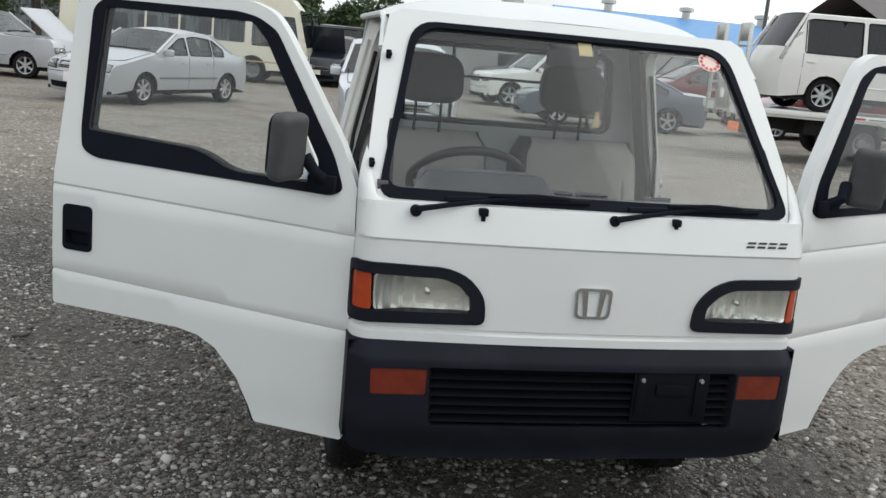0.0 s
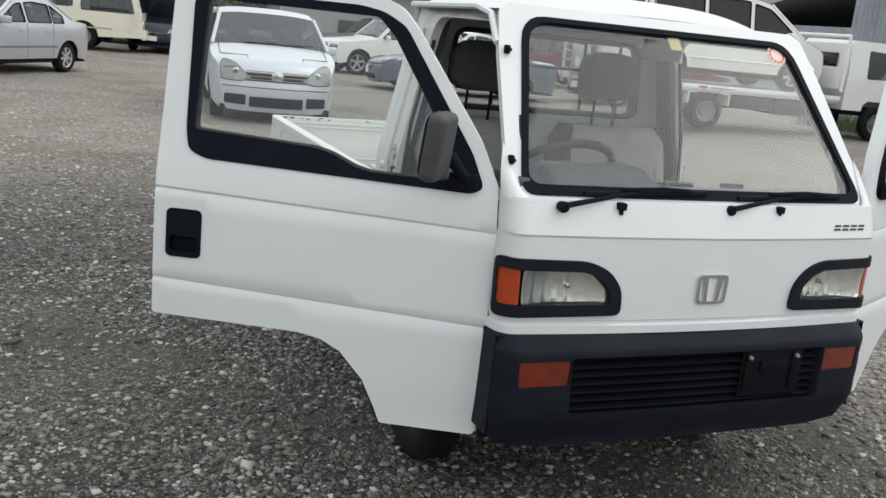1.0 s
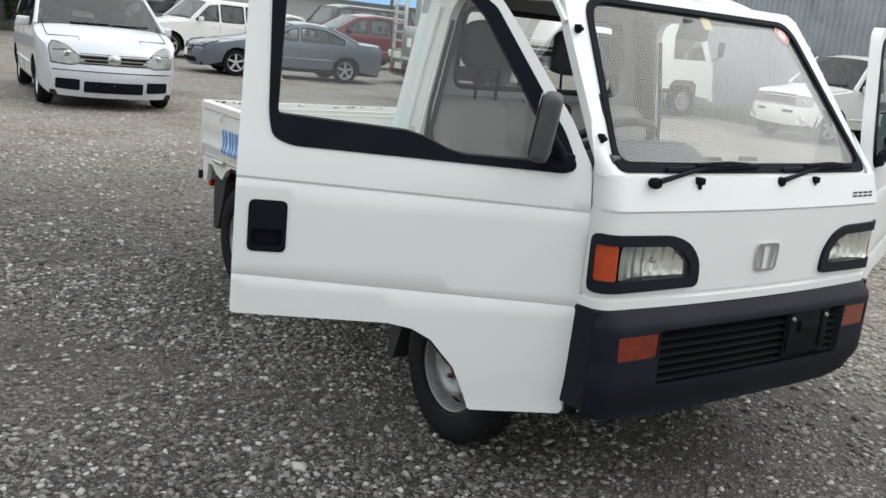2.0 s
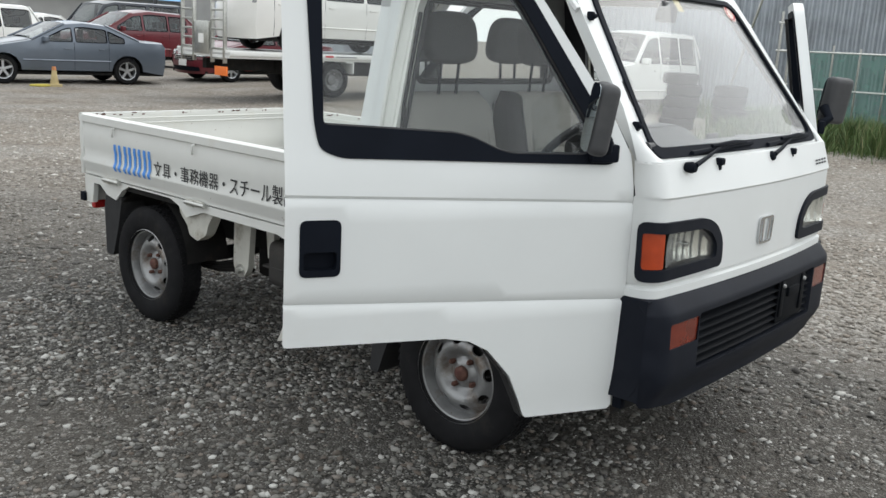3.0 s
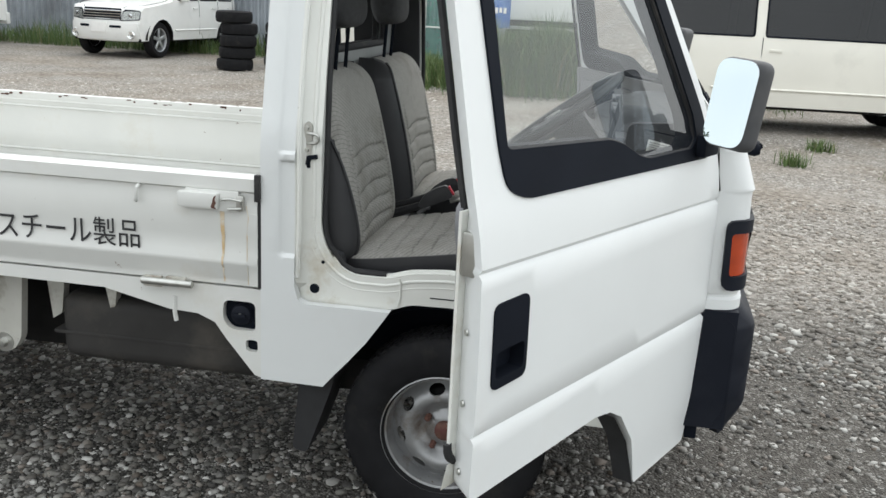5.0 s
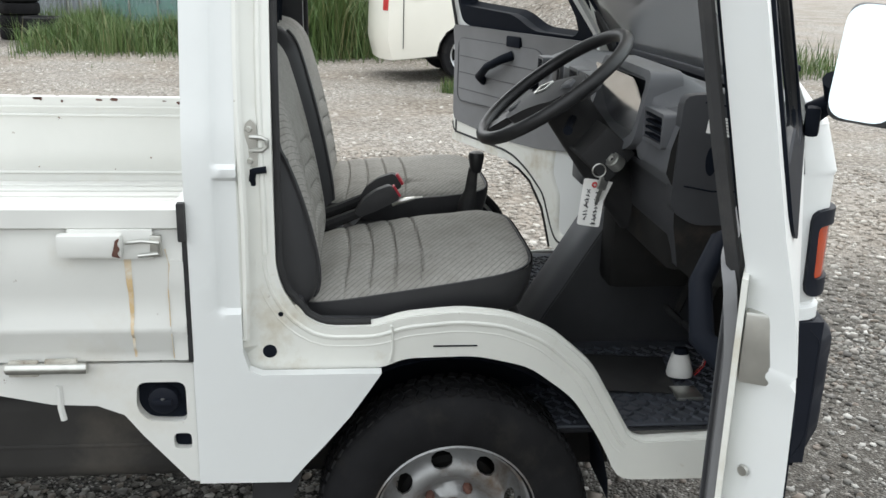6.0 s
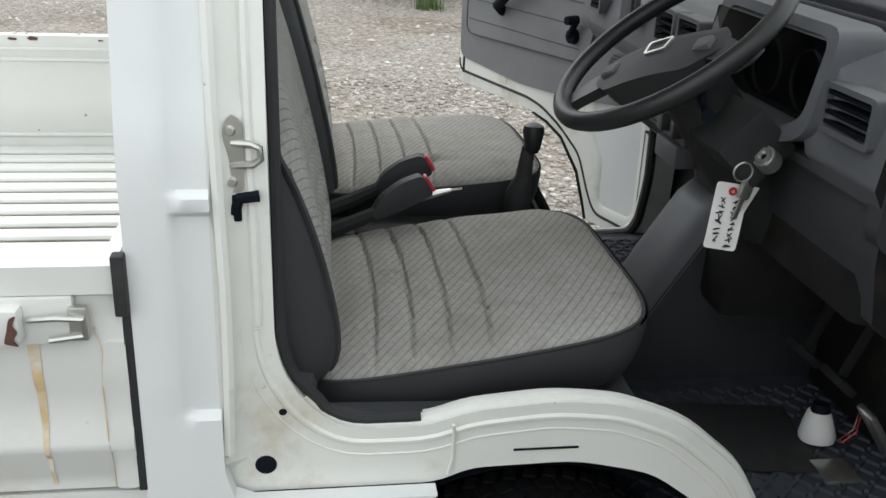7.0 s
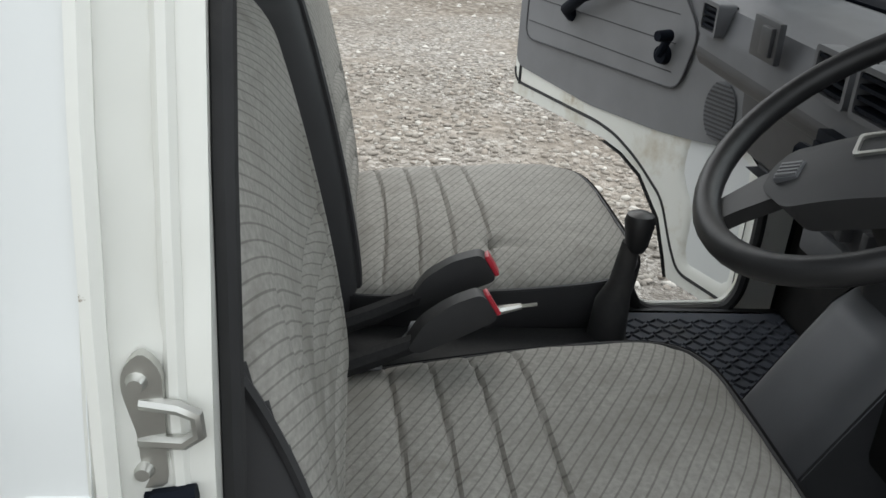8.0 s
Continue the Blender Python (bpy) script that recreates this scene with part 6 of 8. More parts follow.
for cx, r in ((-0.345, 0.048), (-0.215, 0.048), (-0.145, 0.02)):
    part("dial", moved(lathe([(r, 0.004), (r, 0.0), (r * 0.93, 0.0), (r * 0.93, 0.004)], 28), Matrix.Translation((cx, -0.426, 1.06)) @ pose(0, 0, 0, 0, 0, 90)), VINYL, cluster)


def vent(x0, x1, z0, z1, y):
    v = part("air_vent", panel(rounded([(x0, z0), (x1, z0), (x1, z1), (x0, z1)], 0.008, 3), lambda x, z: (x, y + 0.004, z), [rounded([(x0 + 0.008, z0 + 0.008), (x1 - 0.008, z0 + 0.008), (x1 - 0.008, z1 - 0.008), (x0 + 0.008, z1 - 0.008)], 0.005, 2)], lambda x, z: (x, y - 0.03, z), 0.05), DASH, truck, "slatted air vent")
    part("vent_backing", box(x0 + 0.004, x1 - 0.004, y - 0.034, y - 0.03, z0 + 0.004, z1 - 0.004), TRIM_BLACK, v)
    for k in range(4):
        z = z0 + 0.014 + (z1 - z0 - 0.028) * k / 3
        part("vent_slat", box(x0 + 0.006, x1 - 0.006, y - 0.022, y + 0.001, z - 0.0025, z + 0.0025), TRIM_BLACK, v)
    return v


vent(-0.60, -0.478, 1.025, 1.092, -0.378)
vent(-0.075, 0.025, 1.035, 1.105, -0.365)
vent(0.04, 0.14, 1.035, 1.105, -0.365)
vent(0.52, 0.60, 1.03, 1.09, -0.372)
part("radio", join(box(-0.13, 0.09, -0.40, -0.362, 0.945, 1.0, 0.004), *[box(-0.12 + k * 0.045, -0.095 + k * 0.045, -0.365, -0.357, 0.958, 0.985, 0.003) for k in range(5)]), TRIM_BLACK, truck, "black radio with knobs")
part("heater_control", join(box(-0.13, 0.09, -0.415, -0.372, 0.875, 0.935, 0.004), *[box(-0.1 + k * 0.06, -0.085 + k * 0.06, -0.375, -0.355, 0.885, 0.92, 0.003) for k in range(3)]), DASH_DARK, truck)
part("ashtray", box(-0.02, 0.09, -0.42, -0.375, 0.82, 0.865, 0.006), DASH, truck)
part("switch_panel", join(box(0.27, 0.365, -0.378, -0.366, 1.04, 1.105, 0.004), box(0.282, 0.32, -0.37, -0.36, 1.05, 1.095, 0.003)), DASH_DARK, truck)
# side cover under the dashboard next to the door, with a printed notice
cover_panel = part("fuse_cover", panel(rounded([(-0.63, 1.145), (-0.40, 1.132), (-0.392, 0.915), (-0.44, 0.885), (-0.62, 0.885)], 0.02, 3), lambda y, z: (-0.6265 - 0.004, y, z), (), lambda y, z: (-0.60, y, z), 0.06), DASH_DARK, truck, "dark cover at the dashboard's end")
grip = [(-0.463 + 0.011 * math.cos(math.tau * k / 20), 1.010 + 0.028 * math.sin(math.tau * k / 20)) for k in range(20)]
# flat dark oval: the finger recess's shade is painted, nothing is sunk in
part("grip_shade", panel(grip, lambda y, z: (-0.6316, y, z), (), lambda y, z: (-0.6290, y, z), 0.05), TRIM_BLACK, cover_panel, "flat dark oval for a shaded finger recess")
part("cover_seam", tube([(-0.631, -0.415, 0.962), (-0.631, -0.47, 0.952), (-0.631, -0.60, 0.950)], 0.0016, 5), TRIM_BLACK, cover_panel)
part("cover_seam", tube([(-0.631, -0.44, 1.120), (-0.631, -0.52, 1.108), (-0.631, -0.61, 1.106)], 0.0016, 5), TRIM_BLACK, cover_panel)
notice = part("notice_label", panel([(-0.450, 1.098), (-0.517, 1.085), (-0.513, 1.052), (-0.446, 1.064)], lambda y, z: (-0.6318, y, z), (), None, 0.1), PAPER, truck, "white printed notice label")
for k in range(5):
    part("notice_line", panel([(-0.453, 1.0925 - k * 0.0055), (-0.511, 1.081 - k * 0.0055), (-0.511, 1.0795 - k * 0.0055), (-0.453, 1.091 - k * 0.0055)], lambda y, z: (-0.6324, y, z), (), None, 0.1), VINYL, notice)
part("lower_dash", join(box(-0.60, -0.16, -0.56, -0.41, 0.78, 0.97, 0.02), box(-0.25, -0.14, -0.60, -0.40, 0.62, 0.95, 0.02)), CHASSIS, truck)
part("ignition_cover", moved(box(-0.085, 0.045, -0.043, 0.043, -0.043, 0.043, 0.008), Matrix.Translation((-0.345, -0.322, 0.980)) @ pose(0, 0, 0, 42, 0, 0)), RUBBER, truck)

# ignition lock, key ring and tag
lock_at = Matrix.Translation((-0.432, -0.335, 0.968)) @ pose(0, 0, 0, 0, -35, 118)
part("ignition_lock", lathe([(0.004, 0.008), (0.007, 0.013), (0.0115, 0.013), (0.013, 0.009), (0.0165, 0.009), (0.0175, 0.0), (0.018, -0.014)], 24, lock_at), ZINC, truck, "chrome ignition lock")
tag_at = Matrix.Translation((-0.416, -0.298, 0.876)) @ pose(0, 0, 0, -4, 6, -100)
keys = part("key_ring", tube([tuple(Vector((-0.430, -0.305, 0.948)) + Vector((0.0, 0.014 * math.cos(t), 0.014 * math.sin(t)))) for t in (2 * math.pi * k / 18 for k in range(18))], 0.0016, 6, True), ZINC, truck, "key ring with key and card tag")
part("key", moved(join(box(-0.004, 0.004, -0.011, 0.011, -0.02, 0.02, 0.003), box(-0.0015, 0.0015, -0.004, 0.004, -0.05, -0.018)), Matrix.Translation((-0.424, -0.318, 0.925)) @ pose(0, 0, 0, 18, 0, 20)), ZINC, keys)
part("key_fob", moved(box(-0.004, 0.004, -0.012, 0.012, -0.03, 0.03, 0.003), Matrix.Translation((-0.404, -0.318, 0.886)) @ pose(0, 0, 0, 6, 0, -30)), material("brown_fob", (0.09, 0.03, 0.03), 0.5), keys)
tag = part("card_tag", moved(panel(rounded([(-0.024, 0.049), (0.024, 0.049), (0.024, -0.051), (-0.024, -0.051)], 0.005, 2), lambda a, b: (a, 0.003 * math.sin(b * 40), b), (), lambda a, b: (a, 0.0008 + 0.003 * math.sin(b * 40), b), 0.012), tag_at), PAPER, keys, "white card tag with scribbled lines")
part("tag_eyelet", moved(lathe([(0.0025, 0.0016), (0.006, 0.0014), (0.0065, 0.0)], 16), tag_at @ Matrix.Translation((0, -0.001, 0.038)) @ pose(0, 0, 0, 0, 0, -90)), RED_LENS, tag)
scribble = random.Random(5)
for col, n in ((-0.0105, 8), (0.0095, 9)):
    for k in range(n):
        zc = 0.022 - k * 0.0082
        for _ in range(2):
            stroke = box(-0.0062, 0.0062, -0.0021, -0.0013, -0.0008, 0.0008)
            part("tag_stroke", moved(stroke, tag_at @ Matrix.Translation((col + scribble.uniform(-0.001, 0.001), 0.003 * math.sin(zc * 40), zc + scribble.uniform(-0.0015, 0.0015))) @ pose(0, 0, 0, 0, scribble.uniform(-60, 75), 0) @ Matrix.Diagonal((scribble.uniform(0.45, 0.95), 1, 1, 1))), INK, tag)
part("second_tag", moved(box(-0.0055, 0.0055, -0.0004, 0.0004, -0.022, 0.022), Matrix.Translation((-0.420, -0.326, 0.902)) @ pose(0, 0, 0, 12, 18, -75)), PAPER, keys)

# pedals and the white flare holder
for x, y, z in ((-0.27, -0.56, 0.56), (-0.36, -0.575, 0.555)):
    pd = part("pedal", moved(box(-0.032, 0.032, -0.008, 0.008, -0.022, 0.022, 0.006), Matrix.Translation((x, y, z)) @ pose(0, 0, 0, -50, 0, 0)), RUBBER, truck, "black pedal")
    part("pedal_arm", tube([(x, y - 0.006, z + 0.01), (x, y - 0.05, z + 0.13), (x, y - 0.05, z + 0.25)], 0.009, 6), CHASSIS, pd)
part("accelerator", join(moved(box(-0.022, 0.022, -0.006, 0.006, -0.055, 0.055, 0.004), Matrix.Translation((-0.47, -0.59, 0.52)) @ pose(0, 0, 0, -35, 0, 0)), box(-0.50, -0.44, -0.56, -0.50, 0.448, 0.456, 0.002)), ZINC, truck, "metal accelerator pedal")
part("pedal_boot", lathe([(0, 0.022), (0.016, 0.022), (0.020, 0.017), (0.026, -0.002), (0.031, -0.024), (0.029, -0.033), (0, -0.033)], 24, Matrix.Translation((-0.376, -0.545, 0.486)) @ pose(0, 0, 0, 0, -80, 0)), PAPER, truck, "white plastic cup with a black top")
part("boot_top", lathe([(0, 0.016), (0.014, 0.014), (0.017, 0.0), (0, 0)], 18, Matrix.Translation((-0.376, -0.545, 0.506)) @ pose(0, 0, 0, 0, -80, 0)), TRIM_BLACK, truck)
for k, c in enumerate((BUMPER_LENS, RED_LENS, TRIM_BLACK)):
    part("wire", tube([(-0.41 - 0.006 * k, -0.592, 0.520), (-0.422 - 0.009 * k, -0.58, 0.498), (-0.412 - 0.008 * k, -0.566, 0.472)], 0.0013, 5), c, truck)
part("kick_panel", box(-0.56, -0.492, -0.66, -0.65, 0.53, 0.68, 0.004), JAMB, truck, "white painted steel beside the footwell")
part("inner_mirror", moved(box(-0.09, 0.09, -0.012, 0.012, -0.034, 0.034, 0.01, 3), Matrix.Translation((0.0, -0.30, 1.525)) @ pose(0, 0, 0, 8, 0, 12)), DASH_DARK, truck, "black interior mirror")
part("mirror_arm", tube([(0.0, -0.265, 1.585), (0.0, -0.29, 1.54)], 0.007, 6), DASH_DARK, truck)
part("sun_visor", join(moved(box(-0.20, 0.20, -0.07, 0.07, -0.008, 0.008, 0.006), Matrix.Translation((-0.28, -0.13, 1.59))), moved(box(-0.20, 0.20, -0.07, 0.07, -0.008, 0.008, 0.006), Matrix.Translation((0.3, -0.13, 1.59)))), INNER_GREY, truck)


# ---- the yard ----
def ground_z(x, y):
    """The yard falls away gently behind the truck and has shallow ruts."""
    r = math.hypot(x, y)
    z = -0.105 * smoothstep(6.0, 11.5, y) * smoothstep(13.0, 8.5, x)
    z += 0.02 * smoothstep(3.0, 9.0, r) * noise.noise((x * 0.25, y * 0.25, 0.3))
    return max(z, -0.35)


def ground_mesh():
    xs = [-400, -150, -60, -30] + [-20 + 0.5 * i for i in range(101)] + [45, 80, 200, 400]
    ys = [-400, -120, -40, -20] + [-12 + 0.5 * i for i in range(101)] + [60, 120, 250, 400]
    co = [(x, y, ground_z(x, y)) for x in xs for y in ys]
    n = len(ys)
    fa = [(i * n + j, (i + 1) * n + j, (i + 1) * n + j + 1, i * n + j + 1) for i in range(len(xs) - 1) for j in range(n - 1)]
    mesh = bpy.data.meshes.new("ground")
    mesh.from_pydata(co, [], fa)
    for p in mesh.polygons:
        p.use_smooth = True
    return mesh


tagged(link("ground", ground_mesh(), GRAVEL), "yard of loose grey gravel, pale brown further off", "ground", kind="structure")


def scatter(name, spots, shape, faces, mat, label, category, flat=0.6):
    """Many small bodies in one mesh. spots: rows of x, y, z, size."""
    rng = np.random.default_rng(4)
    n = len(spots)
    base = np.array(shape, float)
    v = base[None] * spots[:, None, 3:4]
    v = v * (1 + 0.5 * rng.uniform(-1, 1, (n, len(base), 1)))
    v[:, :, 2] *= flat * rng.uniform(0.6, 1.25, (n, 1))
    a = rng.uniform(0, 2 * np.pi, n)
    stretch = rng.uniform(0.55, 1.5, (n, 1))
    x, y = v[:, :, 0] * stretch, v[:, :, 1]
    v = np.stack([x * np.cos(a)[:, None] - y * np.sin(a)[:, None], x * np.sin(a)[:, None] + y * np.cos(a)[:, None], v[:, :, 2]], -1)
    v += spots[:, None, :3]
    f = (np.array(faces)[None] + (np.arange(n) * len(base))[:, None, None]).reshape(-1, 3)
    mesh = bpy.data.meshes.new(name)
    mesh.vertices.add(n * len(base))
    mesh.vertices.foreach_set("co", v.reshape(-1))
    mesh.loops.add(f.size)
    mesh.loops.foreach_set("vertex_index", f.reshape(-1).astype(np.int32))
    mesh.polygons.add(len(f))
    mesh.polygons.foreach_set("loop_start", np.arange(0, f.size, 3, dtype=np.int32))
    mesh.update(calc_edges=True)
    return tagged(link(name, mesh, mat), label, category, kind="stuff")


def icosphere_shape():
    bm = bmesh.new()
    bmesh.ops.create_icosphere(bm, subdivisions=1, radius=1.0)
    bm.verts.index_update()
    out = [tuple(v.co) for v in bm.verts], [tuple(v.index for v in f.verts) for f in bm.faces]
    bm.free()
    return out


ICO_V, ICO_F = icosphere_shape()
rng = np.random.default_rng(11)


def dusty(x, y):
    """0 on the dark stones round the truck, 1 on the paler part of the yard."""
    a = smoothstep(3.2, 9.5, math.hypot(x + 1.4, y - 0.6))
    return max(a, smoothstep(0.9, 2.6, x + 0.3 * noise.noise((x * 0.8, y * 0.8, 2.0))))


def pebble_spots(n, x0, x1, y0, y1, low, high, power=2.2, bare=0.42):
    """Stones lie in drifts: some patches hold many, others are nearly bare."""
    p = np.empty((n, 4))
    p[:, 0], p[:, 1] = rng.uniform(x0, x1, n), rng.uniform(y0, y1, n)
    p[:, 3] = low + (high - low) * rng.uniform(0, 1, n) ** power
    drift = np.array([noise.noise((x * 1.1, y * 1.1, 0.7)) + 0.6 * noise.noise((x * 3.7, y * 3.7, 1.9)) for x, y in p[:, :2]])
    keep = rng.uniform(0, 1, n) < np.clip(1 - bare + 0.9 * drift, 0.22, 1.0)
    p = p[keep]
    p[:, 2] = p[:, 3] * 0.12 + np.array([ground_z(x, y) for x, y in p[:, :2]])
    return p


near = np.concatenate([pebble_spots(78000, -3.4, 1.0, -2.4, 2.6, 0.0035, 0.015, 1.7, 0.35), pebble_spots(26000, 0.7, 4.6, -3.5, 3.4, 0.006, 0.022, 1.8, 0.15), pebble_spots(18000, -4.8, 2.2, 2.4, 6.5, 0.007, 0.02), pebble_spots(700, -3.4, 3, -2.5, 4.0, 0.016, 0.027, 2.5)])
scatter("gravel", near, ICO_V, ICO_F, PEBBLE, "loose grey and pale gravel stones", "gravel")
# further off, thinning out with distance
OCTA_V = [(1, 0, 0), (-1, 0, 0), (0, 1, 0), (0, -1, 0), (0, 0, 1), (0, 0, -1)]
OCTA_F = [(0, 2, 4), (2, 1, 4), (1, 3, 4), (3, 0, 4)]
outer = np.concatenate([pebble_spots(52000, -9.0, 9.5, 5.5, 13.0, 0.010, 0.028, 1.8, 0.5), pebble_spots(42000, 4.0, 13.0, -7.0, 7.0, 0.009, 0.026, 1.8, 0.5), pebble_spots(26000, -9.0, -3.0, -3.0, 7.0, 0.008, 0.024, 1.6, 0.3)])
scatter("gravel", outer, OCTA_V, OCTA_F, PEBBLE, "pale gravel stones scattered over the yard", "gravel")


# ---- parked vehicles ----
def paint(name, color, metal=0.0, rough=0.3):
    return material(name, color, rough, metal, coat=0.5, grain=(2, 0.03), spots=[(1.2, tuple(c * 0.8 for c in color), 0.55, 0.8)])


SILVER = paint("silver_car_paint", (0.47, 0.485, 0.505), 0.35)
PALE_SILVER = paint("pale_silver_paint", (0.58, 0.60, 0.63), 0.3)
SLATE = paint("slate_car_paint", (0.13, 0.155, 0.19), 0.35)
CAR_WHITE = paint("white_car_paint", (0.78, 0.78, 0.75))
CREAM = paint("cream_paint", (0.74, 0.71, 0.58))
IVORY = paint("ivory_van_paint", (0.76, 0.74, 0.66))
CAR_BLACK = paint("black_car_paint", (0.015, 0.016, 0.018))
CAR_RED = paint("red_car_paint", (0.12, 0.012, 0.018))
DARK_GREY = paint("dark_grey_paint", (0.05, 0.053, 0.056))
BLUE_BODY = paint("dark_blue_paint", (0.012, 0.017, 0.028))
ALLOY = material("alloy_rim", (0.55, 0.56, 0.57), 0.32, 0.8, grain=(30, 0.06))
SEATS = material("dark_interior", (0.045, 0.045, 0.047), 0.8, grain=(12, 0.1))


def car_wheel(parent, x, y, r, s, spokes=6, width=0.19, hubcap=None):
    w = thing("wheel", "", "")
    w.parent = parent
    w.matrix_local = Matrix.Translation((x, y, r)) @ pose(0, 0, 0, 0, 0, 0 if s > 0 else 180)
    h = width / 2
    part("tyre", lathe([(r * 0.64, h * 0.8), (r * 0.7, h), (r * 0.9, h), (r * 0.98, h * 0.75), (r, h * 0.4), (r, -h * 0.4), (r * 0.98, -h * 0.75), (r * 0.9, -h), (r * 0.64, -h * 0.8)], 32), TYRE, w)
    part("rim", lathe([(r * 0.66, h * 0.86), (r * 0.62, h * 0.8), (r * 0.58, h * 0.35), (r * 0.57, -h * 0.6)], 32), hubcap or ALLOY, w)
    part("brake", lathe([(0, -h * 0.2), (r * 0.56, -h * 0.2), (r * 0.56, -h * 0.4)], 24), CHASSIS, w)
    bms = [lathe([(0, h * 0.75), (r * 0.14, h * 0.7), (r * 0.16, h * 0.3), (0, h * 0.3)], 14)]
    for k in range(spokes):
        bms.append(moved(box(h * 0.35, h * 0.72, -r * 0.085, r * 0.085, r * 0.1, r * 0.61, 0.006, 1), pose(0, 0, 0, 360 / spokes * k, 0, 0)))
    part("wheel_spokes", join(*bms), hubcap or ALLOY, w)
    return w


def car(name, label, category, body, m, L, W, H, base, overhang, belt, top, glass_runs, windows, r=0.30, tumble=0.30, spokes=6, tail_lens=None, glass=None, clearance=0.2, nose_lamps=(0.60, 0.74, 0.30), grille=(0.5, 0.62, 0.42), tail_lamps=(0.66, 0.84, 0.22), lift=0.0, dark_sill=None, intakes=(), fog=None, badge=None, plate=0.45, bumper=None, bars=3, round_nose=0.14, cat_lamps=False):
    """A parked vehicle. Along y: 0 at the nose, L at the tail; top: (y, z) from nose to tail over the roof; glass_runs: pairs of top's indices that
    are glass; windows: (y0, y1) of the side windows. Its own origin is on the ground under the front axle; it looks to -y."""
    v = thing(name, label, category, m=m)
    dens = []
    for i, ((a, z0), (c, z1)) in enumerate(zip(top, top[1:])):
        k = max(1, int(math.hypot(c - a, z1 - z0) / 0.12))
        dens += [(a + (c - a) * j / k, z0 + (z1 - z0) * j / k, i) for j in range(k)]
    dens.append((*top[-1], len(top) - 2))

    def half(y, z):
        w = W / 2
        w -= tumble * max(0.0, z - belt) + 0.12 * max(0.0, 0.42 - z)
        w -= 0.13 * max(0.0, (0.75 - y) / 0.75) ** 2.4 + 0.10 * max(0.0, (y - L + 0.55) / 0.55) ** 2.4
        w += 0.018 * math.sin(math.pi * min(1.0, max(0.0, (z - 0.3) / (belt - 0.25))))
        w -= 0.010 * math.exp(-((z - belt + 0.22) / 0.02) ** 2)
        return w

    def sweep(e, y):
        """How far the ends of the nose and the tail curve back in plan; e: from the middle, 0, to the side, 1."""
        e = min(1.0, abs(e)) ** 2.4
        return e * (round_nose * max(0.0, 1 - y / 0.95) ** 1.4 - 0.10 * max(0.0, 1 - (L - y) / 0.8) ** 1.4)

    def bow(x, y, z):
        return 0.045 * (1 - min(1.0, abs(x) / half(y, z)) ** 3.2)

    def nose_at(x, z, d):
        """A point on the nose's skin, d behind it (minus: proud of it)."""
        y, k = nose_y(top, z), nose_k(top, z)
        (a, za), (c, zc) = top[k], top[k + 1]
        n = Vector((-(zc - za), c - a)).normalized()
        e = bow(x, y, z) - d
        return (x, yo + y + sweep(x / half(y, z), y) + n.x * e, z + n.y * e + lift)

    def tail_at(x, z, d):
        y = tail_y(top, z)
        return (x, yo + y + sweep(x / half(y, z), y) + bow(x, y, z) + d, z + lift)

    yo = -overhang
    wells = [overhang, overhang + base]
    under = []
    for c in reversed(wells):
        R = r * 1.20
        for k in range(9):
            t = math.pi * k / 8
            under.append((c + R * math.cos(t), max(clearance, r + R * math.sin(t) * 0.98 - 0.01)))
    outline = [(a, b) for a, b, _ in dens] + under

    def top_z(y):
        best = 0.0
        for (a, za), (c, zc) in zip(top, top[1:]):
            lo, hi = min(a, c), max(a, c)
            if lo <= y <= hi and hi > lo:
                best = max(best, za + (zc - za) * (y - a) / (c - a))
        return best

    panes = []
    for y0, y1 in windows:
        low, high = [], []
        for k in range(9):
            y = y0 + (y1 - y0) * k / 8
            zt = min(top_z(y - 0.02), top_z(y + 0.02)) - 0.085
            if zt > belt + 0.05:
                low.append((y, belt + 0.03))
                high.append((y, zt))
        if len(low) > 2:
            panes.append(rounded(low + high[::-1], 0.03, 2))
    for s in (-1, 1):
        b = part("body_side", panel(outline, lambda y, z: (s * half(y, z), y + yo + sweep(1, y), z + lift), panes, None, 0.12), body, v)
        for q in panes:
            pn = part("side_window", panel(q, lambda y, z: (s * (half(y, z) - 0.012), y + yo, z + lift), (), None, 0.25), glass or CAR_GLASS, v)
            part("window_seal", tube([(s * half(y, z), y + yo, z + lift) for y, z in q], 0.012, 4, True), TRIM_BLACK, pn)
        # door gaps and handles
        for q0, q1 in windows:
            if q1 - q0 > 0.45:
                part("door_gap", tube([(s * (half(q1 + 0.03, z) + 0.0005), q1 + 0.03 + yo, z + lift) for z in (clearance + 0.12, 0.5, belt - 0.1, belt + 0.02)], 0.005, 4), TRIM_BLACK, v)
                part("door_handle", box(s * (half(q1 - 0.1, belt - 0.12) - 0.01), s * (half(q1 - 0.1, belt - 0.12) + 0.02), q1 - 0.2 + yo, q1 - 0.06 + yo, belt - 0.14 + lift, belt - 0.11 + lift, 0.006), body, v)
        part("side_strip", tube([(s * (half(y, 0.52) + 0.004), y + yo, 0.52 + lift) for y in np.linspace(overhang + r * 1.3, overhang + base - r * 1.3, 6)], 0.018, 4), dark_sill or body, v)
        # lamps
        z0, z1, wd = nose_lamps
        xo = half(nose_y(top, (z0 + z1) / 2), (z0 + z1) / 2) - 0.015
        lamp = [(xo - wd, z0), (xo - 0.01, z0 + 0.2 * (z1 - z0)), (xo, z1), (xo - wd * 0.85, z1 - 0.012)]
